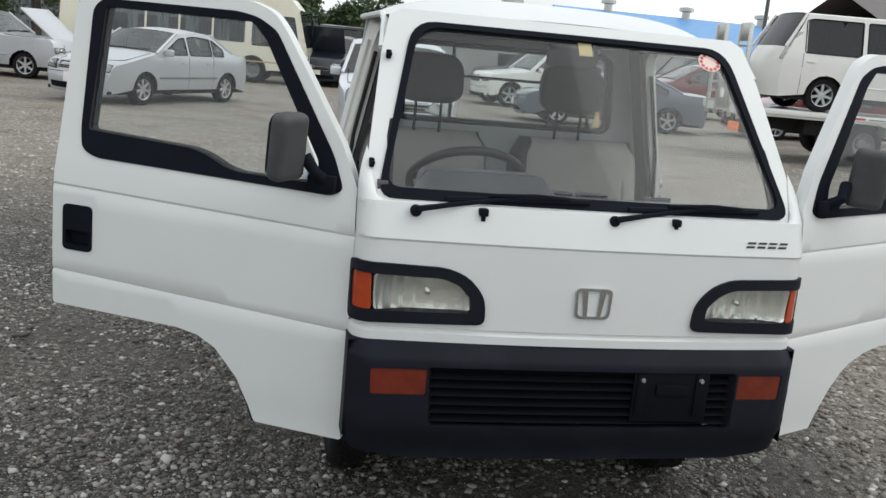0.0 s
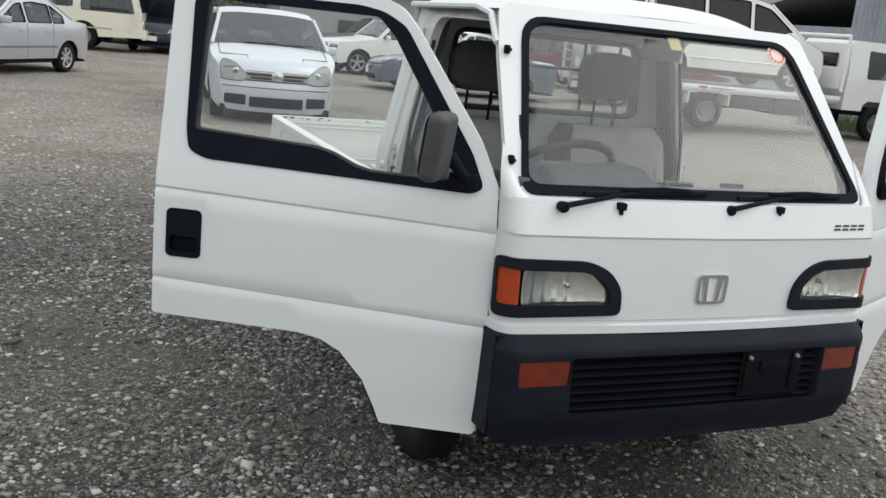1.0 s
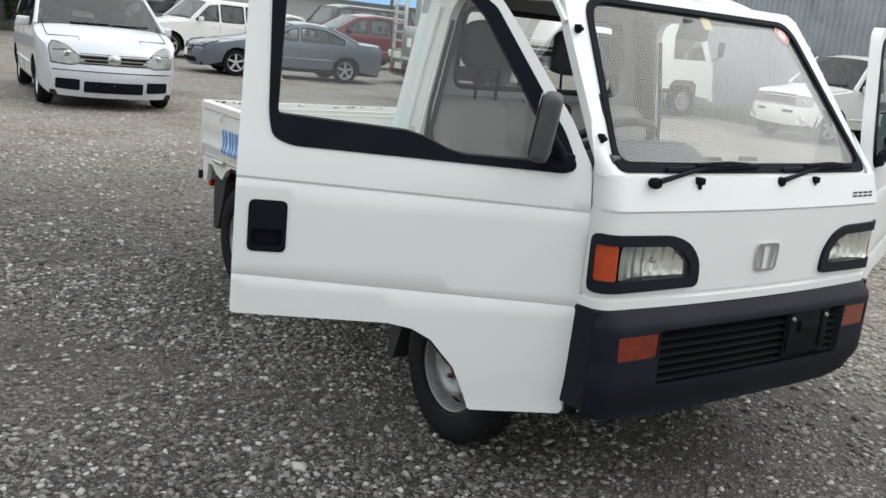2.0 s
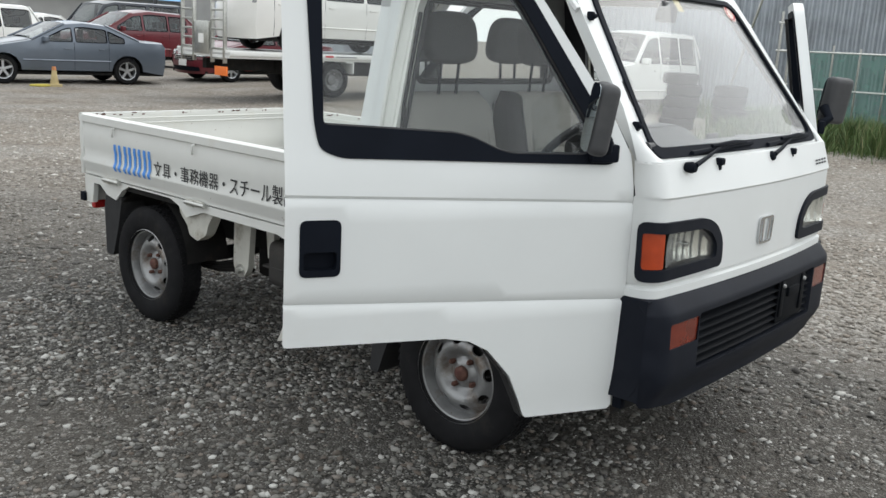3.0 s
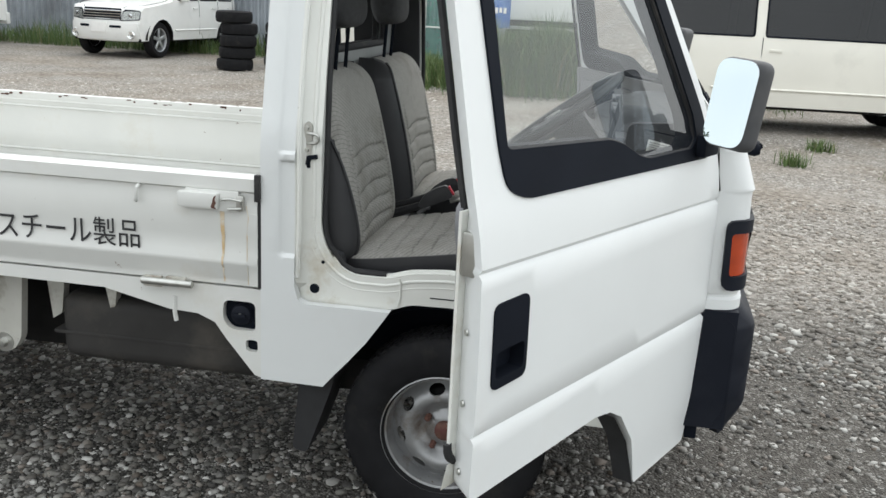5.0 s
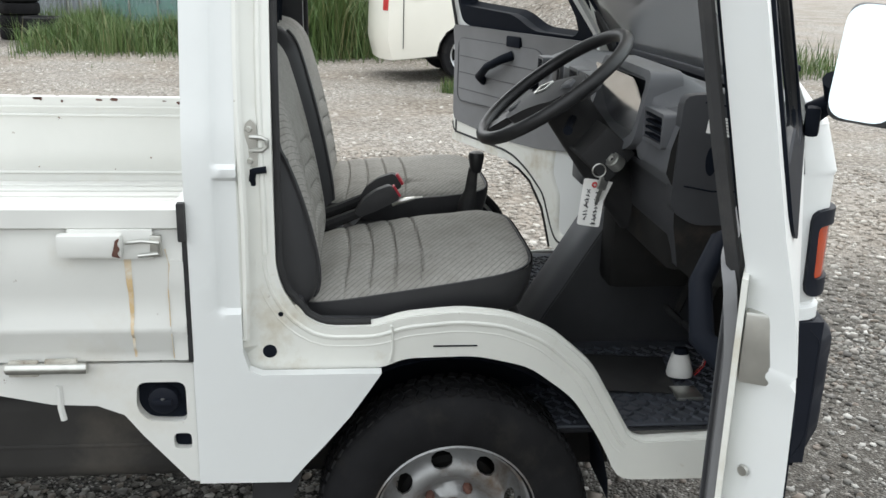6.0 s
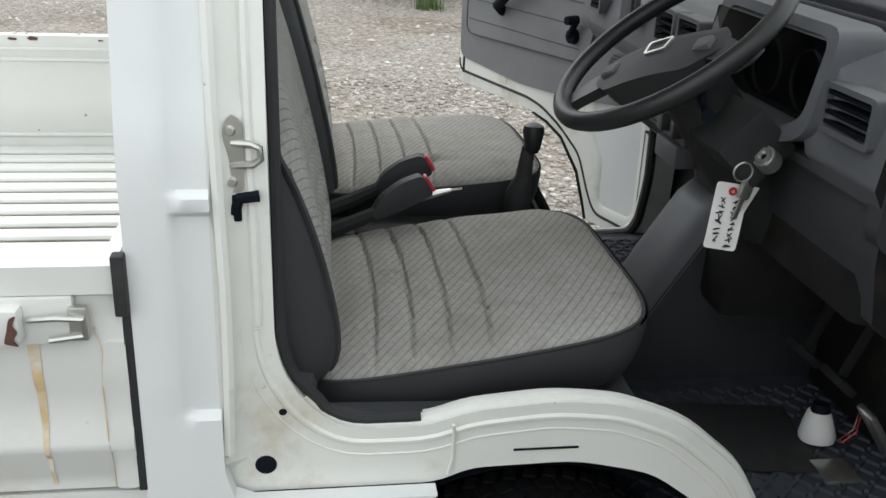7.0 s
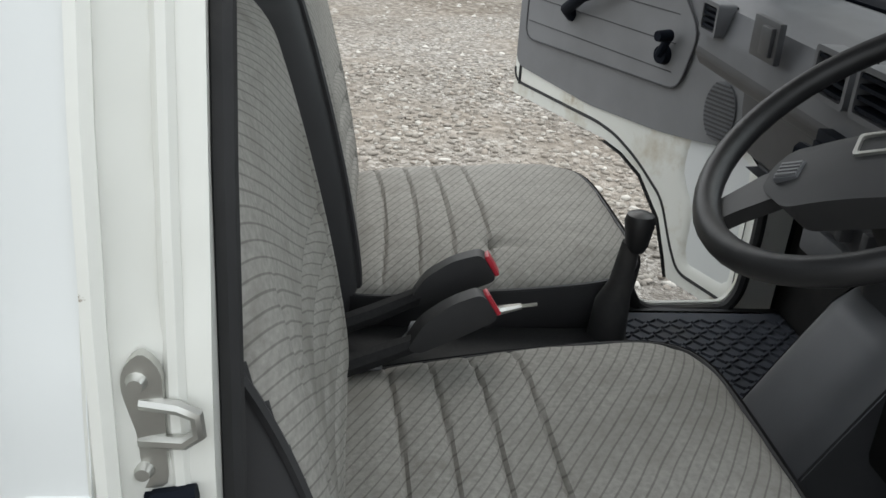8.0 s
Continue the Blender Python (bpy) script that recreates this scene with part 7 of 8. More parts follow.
        rim = [(xo - wd - 0.015, z0 - 0.012), (xo, z0 + 0.2 * (z1 - z0) - 0.014), (xo + 0.006, z1 + 0.01), (xo - wd * 0.85 - 0.014, z1)]
        if cat_lamps:
            hh = z1 - z0
            lamp = [(xo - wd, z0 + 0.18 * hh), (xo - wd * 0.6, z0), (xo - 0.02, z0 + 0.06 * hh), (xo, z0 + 0.8 * hh), (xo - 0.05, z1), (xo - wd * 0.45, z0 + 0.88 * hh)]
            rim = [((xo - wd / 2) + (a - xo + wd / 2) * 1.05, (z0 + z1) / 2 + (b - (z0 + z1) / 2) * 1.08) for a, b in lamp]
        hl = part("headlamp", panel(rounded(rim, 0.03, 3), lambda x, z: nose_at(s * x, z, -0.009), (), lambda x, z: nose_at(s * x, z, 0.05), 0.05), TRIM_BLACK, v)
        part("reflector", panel(rounded(lamp, 0.03, 3), lambda x, z: nose_at(s * x, z, -0.012), (), None, 0.05), CAR_LAMP, hl)
        mid = nose_at(s * (xo - wd * 0.5), (z0 + z1) / 2, -0.016)
        part("bulb", lathe([(0, -0.012), (0.03, -0.012), (0.045, 0.004), (0.05, 0.006)], 14, Matrix.Translation(mid) @ pose(0, 0, 0, 0, 0, 90)), CHROME, hl)
        part("headlamp_glass", panel(rounded(lamp, 0.03, 3), lambda x, z: nose_at(s * x, z, -0.024), (), None, 0.05), LENS_GLASS, hl)
        if fog:
            fx, fz, fr = fog
            part("fog_lamp", lathe([(0, -0.004), (fr * 0.8, -0.006), (fr, -0.012), (fr * 1.15, 0.01)], 16, Matrix.Translation(nose_at(s * fx, fz, -0.012 - (bumper[2] if bumper else 0))) @ pose(0, 0, 0, 0, 0, 90)), REFLECTOR, v)
        part("bonnet_gap", tube([nose_at(s * (xo - wd * 0.9) * 0.99, z, -0.001) for z in (z1 + 0.02, z1 + 0.05)] + [(s * half(gy, 0.9) * 0.86, yo + gy, top_z(gy) + lift + 0.018) for gy in np.linspace(0.3, windows[0][0] - 0.2, 5) if top_z(gy) > z1 + 0.05], 0.005, 4), TRIM_BLACK, v)
        z0, z1, wd = tail_lamps
        xo = half(tail_y(top, (z0 + z1) / 2), (z0 + z1) / 2) - 0.01
        part("tail_lamp", panel(rounded([(xo - wd, z0), (xo, z0), (xo, z1), (xo - wd, z1)], 0.02, 3), lambda x, z: tail_at(s * x, z, 0.01), (), lambda x, z: tail_at(s * x, z, -0.08), 0.06), tail_lens or RED_LENS, v)
        zb = belt + 0.07
        ym = windows[0][0] + 0.12
        part("wing_mirror", moved(box(-0.09, 0.09, -0.05, 0.05, -0.065, 0.065, 0.03, 3), Matrix.Translation((s * (W / 2 + 0.08), ym + yo, zb + lift))), body, v)
        for c in wells:
            car_wheel(v, s * (W / 2 - 0.12), c + yo, r, s, spokes)
            part("arch_liner", sheet(12, 1, lambda u, t: (s * (W / 2 - 0.03 - 0.26 * t), c + yo + r * 1.22 * math.cos(math.pi * u), r + r * 1.2 * math.sin(math.pi * u) + lift)), CHASSIS, v)
    # skin over the nose, roof and tail
    def skin_rows(rows):
        bm = bmesh.new()
        grid = []
        for i, (y, z, k) in enumerate(rows):
            (a, za), (c, zc) = top[k], top[k + 1]
            n = Vector((-(zc - za), c - a)).normalized()
            w = half(y, z)
            line = []
            for j in range(11):
                e = -1 + 2 * j / 10
                e = math.copysign(1 - (1 - abs(e)) ** 1.6, e)
                d = 0.045 * (1 - abs(e) ** 3.2)
                line.append(bm.verts.new((w * e, y + n.x * d + yo + sweep(e, y), z + n.y * d + lift)))
            grid.append(line)
        for a, c in zip(grid, grid[1:]):
            for j in range(10):
                bm.faces.new((a[j], a[j + 1], c[j + 1], c[j]))
        return bm

    starts = {k: next(i for i, d in enumerate(dens) if d[2] == k) for k in range(len(top) - 1)}
    starts[len(top) - 1] = len(dens) - 1
    cut = sorted({0, len(top) - 1, *[k for g in glass_runs for k in g]})
    for a, c in zip(cut, cut[1:]):
        rows = dens[starts[a]:starts[c] + 1]
        if (a, c) in glass_runs:
            ins = [(y, z, min(k, c - 1)) for y, z, k in rows]
            part("windscreen" if a < len(top) / 2 else "rear_window", skin_rows(ins), glass or CAR_GLASS, v)
            for s in (-1, 1):
                part("pillar", tube([(s * (half(y, z) - 0.015), y + yo, z + 0.01 + lift) for y, z, k in ins], 0.03, 6), body, v)
        else:
            part("body_shell", skin_rows([(y, z, min(k, c - 1)) for y, z, k in rows]), body, v)
    z0, z1, wd = grille
    g = part("grille", panel(rounded([(-wd, z0), (wd, z0), (wd, z1), (-wd, z1)], 0.02, 3), lambda x, z: nose_at(x, z, -0.009), (), lambda x, z: nose_at(x, z, 0.05), 0.06), TRIM_BLACK, v)
    for k in range(bars):
        z = z0 + (z1 - z0) * (k + 0.5) / bars
        part("grille_bar", tube([nose_at(x, z, -0.015) for x in np.linspace(-wd, wd, 9)], 0.30 * (z1 - z0) / bars, 4), CHROME, g)
    if badge:
        part("badge", lathe([(0, -0.012), (badge[1] * 0.7, -0.012), (badge[1], -0.004), (badge[1], 0.01)], 20, Matrix.Translation(nose_at(0, badge[0], -0.016)) @ pose(0, 0, 0, 0, 0, 90)), CHROME, v)
    depth = 0.0
    if bumper:
        depth = bumper[2]
        bw = half(0.0, bumper[0])
        part("bumper", panel(rounded([(-bw, bumper[0]), (bw, bumper[0]), (bw, bumper[1]), (-bw, bumper[1])], 0.04, 3), lambda x, z: nose_at(x, z, -depth), (), lambda x, z: nose_at(x, z, 0.05), 0.07), body, v)
    else:
        part("bumper_groove", tube([nose_at(x, 0.53, -0.002) for x in np.linspace(-half(0, 0.53) * 0.97, half(0, 0.53) * 0.97, 13)], 0.006, 4), TRIM_BLACK, v)
    for x0, x1, za, zb in intakes or ((-W * 0.33, W * 0.33, 0.27, 0.36),):
        for s in (-1, 1) if x0 > 0 else (1,):
            part("air_intake", panel(rounded([(s * x0, za), (s * x1, za), (s * x1, zb), (s * x0, zb)], 0.02, 3), lambda x, z: nose_at(x, z, -0.008 - depth), (), lambda x, z: nose_at(x, z, 0.05), 0.07), TRIM_BLACK, v)
    if plate:
        part("plate", panel([(-0.165, plate - 0.08), (0.165, plate - 0.08), (0.165, plate + 0.08), (-0.165, plate + 0.08)], lambda x, z: nose_at(x, z, -0.014 - depth), (), lambda x, z: nose_at(x, z, -0.004), 0.08), PAPER, v)
    part("wiper", join(*[tube([(q - 0.30, yo + gw - 0.02, top_z(gw) + 0.05 + lift), (q + 0.22, yo + gw, top_z(gw) + 0.062 + lift)], 0.010, 4) for q in (-0.12, 0.42) for gw in [top[[g for g in glass_runs][0][0]][0] + 0.02]]), TRIM_BLACK, v)
    part("floor_pan", box(-W / 2 + 0.12, W / 2 - 0.12, 0.15 + yo, L - 0.15 + yo, clearance + lift, clearance + 0.06 + lift), CHASSIS, v)
    seat_bms = []
    for y in [w[1] - 0.12 for w in windows if w[1] - w[0] > 0.45]:
        for x in (-W * 0.22, W * 0.22):
            seat_bms.append(box(x - 0.24, x + 0.24, y - 0.12 + yo, y + yo, 0.45 + lift, belt + 0.10 + lift, 0.05))
            seat_bms.append(box(x - 0.13, x + 0.13, y - 0.09 + yo, y - 0.01 + yo, belt + 0.12 + lift, belt + 0.30 + lift, 0.04))
    if seat_bms:
        part("seats", join(*seat_bms), SEATS, v)
    part("cabin_lining", box(-W / 2 + 0.16, W / 2 - 0.16, windows[0][0] + 0.05 + yo, windows[-1][1] + yo, clearance + 0.08 + lift, belt - 0.12 + lift, 0.02), SEATS, v)
    return v


def nose_k(top, z):
    """Which stretch of the nose holds a height."""
    for k, ((a, za), (c, zc)) in enumerate(zip(top, top[1:])):
        if za <= z <= zc and zc - za > 1e-6:
            return k
    return 0


def nose_y(top, z):
    """Where the nose stands at a height."""
    best = 9.0
    for (a, za), (c, zc) in zip(top, top[1:]):
        if min(za, zc) <= z <= max(za, zc) and abs(zc - za) > 1e-6:
            best = min(best, a + (c - a) * (z - za) / (zc - za))
    return best if best < 9 else 0.0


def tail_y(top, z):
    best = -9.0
    for (a, za), (c, zc) in zip(top, top[1:]):
        if min(za, zc) <= z <= max(za, zc) and abs(zc - za) > 1e-6:
            best = max(best, a + (c - a) * (z - za) / (zc - za))
    return best


def stand(x, y, fx, fy, z=0.0):
    """A pose on the ground at the front axle's middle, looking along (fx, fy)."""
    return Matrix.Translation((x, y, ground_z(x, y) + z)) @ pose(0, 0, 0, 0, 0, math.degrees(math.atan2(fx, -fy)))


def off_wheel(wx, wy, fx, fy, side, half_track):
    """The front axle's middle from the contact of one wheel. side: +1 if that wheel is on the vehicle's left."""
    n = math.hypot(fx, fy)
    lx, ly = -fy / n, fx / n
    return wx - side * lx * half_track, wy - side * ly * half_track


SEDAN_TOP = [(0.06, 0.20), (0.0, 0.34), (0.0, 0.50), (0.05, 0.66), (0.16, 0.73), (1.12, 0.93), (1.30, 0.97), (2.02, 1.36), (2.55, 1.41), (3.10, 1.37), (3.72, 1.02), (3.86, 0.99), (4.36, 0.96), (4.44, 0.82), (4.46, 0.50), (4.42, 0.22)]
car("sedan", "silver four-door sedan parked on gravel", "car", SILVER, stand(-3.82, 15.70, -0.549, -0.836), 4.46, 1.69, 1.41, 2.58, 0.97, 0.93, SEDAN_TOP, [(6, 7), (9, 10)], [(1.42, 2.22), (2.30, 3.02), (3.07, 3.42)], 0.30, 0.34, 7, nose_lamps=(0.58, 0.71, 0.34), grille=(0.60, 0.70, 0.34), dark_sill=DARK_GREY)
HATCH_TOP = [(0.06, 0.20), (0.0, 0.36), (0.0, 0.55), (0.05, 0.76), (0.15, 0.85), (0.95, 1.03), (1.05, 1.05), (1.85, 1.50), (2.4, 1.58), (3.5, 1.54), (4.0, 1.10), (4.15, 0.95), (4.20, 0.5), (4.15, 0.22)]
car("hatchback", "silver-white tall hatchback facing the truck", "car", PALE_SILVER, stand(1.1, 11.2, -0.096, -0.995), 4.20, 1.80, 1.58, 2.58, 0.86, 1.0, HATCH_TOP, [(6, 7), (9, 10)], [(1.35, 2.12), (2.2, 2.95), (3.02, 3.6)], 0.31, 0.30, 5, nose_lamps=(0.60, 0.86, 0.43), grille=(0.61, 0.75, 0.44), badge=(0.68, 0.085), intakes=((-0.38, 0.38, 0.27, 0.40), (0.43, 0.72, 0.29, 0.42)), plate=0, bars=3, round_nose=0.15, cat_lamps=True)
SKY_TOP = [(0.08, 0.19), (0.0, 0.34), (0.0, 0.50), (0.08, 0.64), (0.2, 0.69), (1.35, 0.90), (1.55, 0.94), (2.28, 1.30), (2.7, 1.34), (3.2, 1.30), (3.95, 0.98), (4.1, 0.96), (4.62, 0.95), (4.72, 0.85), (4.72, 0.5), (4.66, 0.22)]
car("sedan", "slate-blue sports sedan parked beside other cars", "car", SLATE, stand(6.13, 19.18, -0.990, 0.139), 4.72, 1.72, 1.34, 2.72, 0.95, 0.9, SKY_TOP, [(6, 7), (9, 10)], [(1.70, 2.42), (2.50, 3.2), (3.24, 3.6)], 0.31, 0.34, 5)
JEEP_TOP = [(0.05, 0.30), (0.0, 0.45), (0.0, 0.62), (0.04, 0.84), (0.12, 0.92), (1.25, 1.06), (1.40, 1.10), (1.98, 1.62), (2.4, 1.68), (4.0, 1.66), (4.38, 1.12), (4.48, 0.95), (4.52, 0.55), (4.48, 0.3)]
x, y = off_wheel(6.2, 23.8, -2.5, -0.3, 1, 0.75)
car("off_roader", "white boxy off-road estate car", "car", CAR_WHITE, stand(x, y, -2.5, -0.3), 4.52, 1.80, 1.68, 2.69, 0.80, 1.08, JEEP_TOP, [(6, 7), (9, 10)], [(1.55, 2.28), (2.36, 3.1), (3.18, 4.0)], 0.36, 0.28, 5, clearance=0.3, nose_lamps=(0.70, 0.82, 0.28), grille=(0.66, 0.84, 0.36))
car("off_roader", "dark grey off-road car behind the white one", "car", DARK_GREY, stand(7.1, 29.0, -2.5, -0.3), 4.52, 1.80, 1.68, 2.69, 0.80, 1.08, JEEP_TOP, [(6, 7), (9, 10)], [(1.55, 2.28), (2.36, 3.1), (3.18, 4.0)], 0.36, 0.28, 5, clearance=0.3)
car("hatchback", "dark red hatchback behind the slate sedan", "car", CAR_RED, stand(11.0, 24.0, -1, 0.05, 0.08), 4.20, 1.72, 1.58, 2.58, 0.86, 1.0, HATCH_TOP, [(6, 7), (9, 10)], [(1.35, 2.12), (2.2, 2.95), (3.02, 3.6)], 0.31, 0.30, 6)
car("sedan", "low red sedan behind the carrier truck", "car", CAR_RED, stand(11.5, 18.6, -2.6, 0.0), 4.46, 1.69, 1.41, 2.58, 0.86, 0.93, SEDAN_TOP, [(6, 7), (9, 10)], [(1.42, 2.22), (2.30, 3.02), (3.07, 3.42)], 0.30, 0.34, 6)
wagon = car("station_wagon", "silver station wagon with its bonnet raised", "car", SILVER, stand(-6.1, 20.6, 1.0, -0.25), 4.52, 1.74, 1.45, 2.69, 0.80, 0.95, [(a, b if b < 1.0 else b * 0.88) for a, b in JEEP_TOP], [(6, 7), (9, 10)], [(1.55, 2.28), (2.36, 3.1), (3.18, 4.0)], 0.30, 0.3, 6)
part("raised_bonnet", moved(box(-0.68, 0.68, 0.0, 1.05, -0.015, 0.02, 0.012), Matrix.Translation((0, -0.62, 0.90)) @ pose(0, 0, 0, 40, 0, 0)), SILVER, wagon)
part("engine_bay", box(-0.6, 0.6, -0.55, 0.35, 0.93, 0.955, 0.01), CHASSIS, wagon)
car("sedan", "white sedan with dark windows by the fence", "car", CAR_WHITE, stand(-8.9, 25.0, 0.9, -0.4), 4.46, 1.69, 1.41, 2.58, 0.86, 0.93, SEDAN_TOP, [(6, 7), (9, 10)], [(1.42, 2.22), (2.30, 3.02), (3.07, 3.42)], 0.30, 0.34, 6)
dark_hatch = car("hatchback", "dark blue hatchback with its bonnet raised", "car", BLUE_BODY, stand(0.9, 27.2, -0.3, -0.95), 4.20, 1.72, 1.50, 2.58, 0.86, 1.0, HATCH_TOP, [(6, 7), (9, 10)], [(1.35, 2.12), (2.2, 2.95), (3.02, 3.6)], 0.31, 0.30, 6)
part("raised_bonnet", moved(box(-0.7, 0.7, 0.0, 0.9, -0.02, 0.02, 0.015), Matrix.Translation((0, 0.10, 1.05)) @ pose(0, 0, 0, 118, 0, 0)), BLUE_BODY, dark_hatch)
VAN_TOP = [(0.06, 0.26), (0.0, 0.42), (0.0, 0.62), (0.10, 0.90), (0.42, 1.10), (0.52, 1.14), (1.08, 1.82), (1.5, 1.92), (4.2, 1.92), (4.50, 1.25), (4.58, 1.1), (4.62, 0.5), (4.56, 0.26)]
car("minivan", "black minivan parked before the far fence", "van", CAR_BLACK, stand(-0.6, 31.6, -0.95, 0.3), 4.62, 1.70, 1.92, 2.7, 0.75, 1.08, VAN_TOP, [(5, 6), (8, 9)], [(0.85, 1.6), (1.7, 2.7), (2.8, 4.1)], 0.31, 0.2, 6)
car("minivan", "blue-black minivan in the far row", "van", BLUE_BODY, stand(13.6, 29.0, -1, -0.05), 4.62, 1.70, 1.92, 2.7, 0.75, 1.08, VAN_TOP, [(5, 6), (8, 9)], [(0.85, 1.6), (1.7, 2.7), (2.8, 4.1)], 0.31, 0.2, 6)
car("sedan", "white sedan in the far row", "car", CAR_WHITE, stand(11.2, 30.5, -2.5, -0.9), 4.46, 1.69, 1.41, 2.58, 0.86, 0.93, SEDAN_TOP, [(6, 7), (9, 10)], [(1.42, 2.22), (2.30, 3.02), (3.07, 3.42)], 0.30, 0.34, 6)
# white off-roader facing the truck
PAJ_TOP = [(0.05, 0.32), (0.0, 0.46), (0.0, 0.62), (0.05, 0.86), (0.12, 0.93), (0.98, 1.04), (1.12, 1.08), (1.66, 1.66), (2.1, 1.73), (3.4, 1.72), (3.66, 1.2), (3.72, 1.0), (3.75, 0.55), (3.70, 0.3)]
car("off_roader", "white compact off-roader facing the truck", "car", CAR_WHITE, stand(14.2, 8.92, -1, 0.12), 3.75, 1.68, 1.73, 2.45, 0.66, 1.06, PAJ_TOP, [(6, 7), (9, 10)], [(1.25, 1.98), (2.06, 2.72), (2.80, 3.35)], 0.34, 0.26, 5, clearance=0.3, nose_lamps=(0.68, 0.86, 0.32), grille=(0.68, 0.87, 0.40), bars=4, bumper=(0.36, 0.64, 0.05), intakes=((0.22, 0.44, 0.555, 0.60),), fog=(0.60, 0.46, 0.07), plate=0.55)
# ivory van alongside
HI_TOP = [(0.06, 0.26), (0.0, 0.42), (0.0, 0.70), (0.10, 0.98), (0.28, 1.12), (0.36, 1.16), (0.92, 1.86), (1.4, 1.97), (4.9, 1.96), (5.04, 1.30), (5.08, 1.05), (5.10, 0.5), (5.04, 0.26)]
x, y = off_wheel(8.8 + 0.24, -1.15 - 3.05, 0.08, -1.0, -1, 0.74)
car("van", "ivory delivery van with tinted windows", "van", IVORY, stand(x, y, 0.08, -1.0), 5.10, 1.69, 1.97, 3.05, 1.0, 1.10, HI_TOP, [(5, 6), (8, 9)], [(0.62, 1.34), (1.46, 3.05), (3.18, 4.8)], 0.33, 0.16, 6, glass=PRIVACY, clearance=0.28, tail_lamps=(0.82, 1.22, 0.10))


def truck_wheel(parent, x, y, r, s, width):
    w = thing("wheel", "", "")
    w.parent = parent
    w.matrix_local = Matrix.Translation((x, y, r)) @ pose(0, 0, 0, 0, 0, 0 if s > 0 else 180)
    h = width / 2
    part("tyre", lathe([(r * 0.58, h * 0.8), (r * 0.66, h), (r * 0.9, h), (r * 0.98, h * 0.8), (r, h * 0.5), (r, -h * 0.5), (r * 0.98, -h * 0.8), (r * 0.9, -h), (r * 0.58, -h * 0.8)], 36), TYRE, w)
    part("rim", lathe([(r * 0.60, h * 0.85), (r * 0.57, h * 0.85), (r * 0.52, h * 0.45), (r * 0.30, h * 0.2), (r * 0.26, h * 0.45), (r * 0.2, h * 0.5), (0, h * 0.5)], 32), material("dull_truck_rim", (0.2, 0.2, 0.2), 0.5, 0.4, grain=(20, 0.15)), w)
    for k in range(6):
        a = k * math.pi / 3
        part("wheel_nut", lathe([(0, h * 0.4), (0.014, h * 0.4), (0.016, h * 0.2)], 6, Matrix.Translation((0, r * 0.38 * math.cos(a), r * 0.38 * math.sin(a)))), ZINC, w)
    return w


# flatbed carrier with a minivan on its deck
carrier = thing("carrier_truck", "white flatbed car carrier with a steel deck", "truck", m=Matrix.Translation((14.63, 13.19, 0.02)) @ pose(0, 0, 0, 0, 0, 84.2))
# own frame: looks to -y, front axle at y = 0, deck behind
part("deck", join(box(-1.0, 1.0, 1.15, 6.75, 0.75, 0.85, 0.01), box(-1.05, 1.05, 1.15, 6.75, 0.80, 0.896, 0.012)), CAR_WHITE, carrier, "white steel deck")
for b in ((-0.8, 0.8, 2.4, 3.75, 0.45, 0.75, 0.02), (-0.8, 0.8, 4.75, 5.4, 0.45, 0.75, 0.02), (-0.9, 0.9, 1.5, 2.6, 0.40, 0.70, 0.02)):
    part("under_box", box(*b), CHASSIS, carrier)
for s in (-1, 1):
    part("chassis_rail", box(s * 0.3, s * 0.45, -0.6, 6.5, 0.5, 0.70), CHASSIS, carrier)
for s in (-1, 1):
    truck_wheel(carrier, s * 0.82, 0.0, 0.37, s, 0.2)
    truck_wheel(carrier, s * 0.80, 4.25, 0.37, s, 0.38)
    for y in (3.78, 4.72):
        part("mudguard", join(box(s * 0.55, s * 1.0, y - 0.015, y + 0.015, 0.50, 0.745, 0.01), box(s * 0.55, s * 1.0, min(y, 4.25 + (y - 4.25) * 0.6), max(y, 4.25 + (y - 4.25) * 0.6), 0.72, 0.745, 0.01)), CAR_WHITE, carrier)
    part("deck_lettering", box(s * 1.052, s * 1.056, 4.35, 4.55, 0.825, 0.865), RED_LENS, carrier)
    part("deck_lettering", box(s * 1.052, s * 1.056, 3.75, 4.28, 0.832, 0.854), VINYL, carrier)
    ramp = part("loading_ramp", join(*[box(s * a, s * (a + 0.05), 6.70, 6.77, 0.65, 2.40, 0.006) for a in (0.33, 0.80)]), ZINC, carrier, "steel ladder ramp standing upright")
    for k in range(8):
        part("ramp_bar", box(s * 0.34, s * 0.84, 6.705, 6.765, 0.72 + 0.18 * k, 0.76 + 0.18 * k, 0.006), ZINC, ramp)
    part("ramp_flap", box(s * 0.36, s * 0.82, 6.72, 6.755, 2.08, 2.42, 0.006), ZINC, ramp)
part("ramp_box", box(-0.28, 0.28, 6.66, 6.78, 0.80, 1.42, 0.01), ZINC, carrier)
part("ramp_plate", box(-0.10, 0.10, 6.782, 6.788, 1.0, 1.18), PAPER, carrier)
part("warning_board", box(-0.98, -0.55, 6.76, 6.80, 0.42, 0.59, 0.005), material("orange_board", (0.85, 0.19, 0.03), 0.6), carrier, "orange marker board")
CAB_TOP = [(-0.85, 0.45), (-0.92, 0.6), (-0.90, 0.95), (-0.82, 1.25), (-0.80, 1.28), (-0.48, 1.98), (-0.2, 2.08), (0.82, 2.08), (0.90, 2.0), (0.92, 1.0), (0.92, 0.62)]
cab_side = CAB_TOP + [(0.42, 0.62), (0.40, 0.75), (0.28, 0.84), (-0.28, 0.84), (-0.40, 0.75), (-0.42, 0.5)]
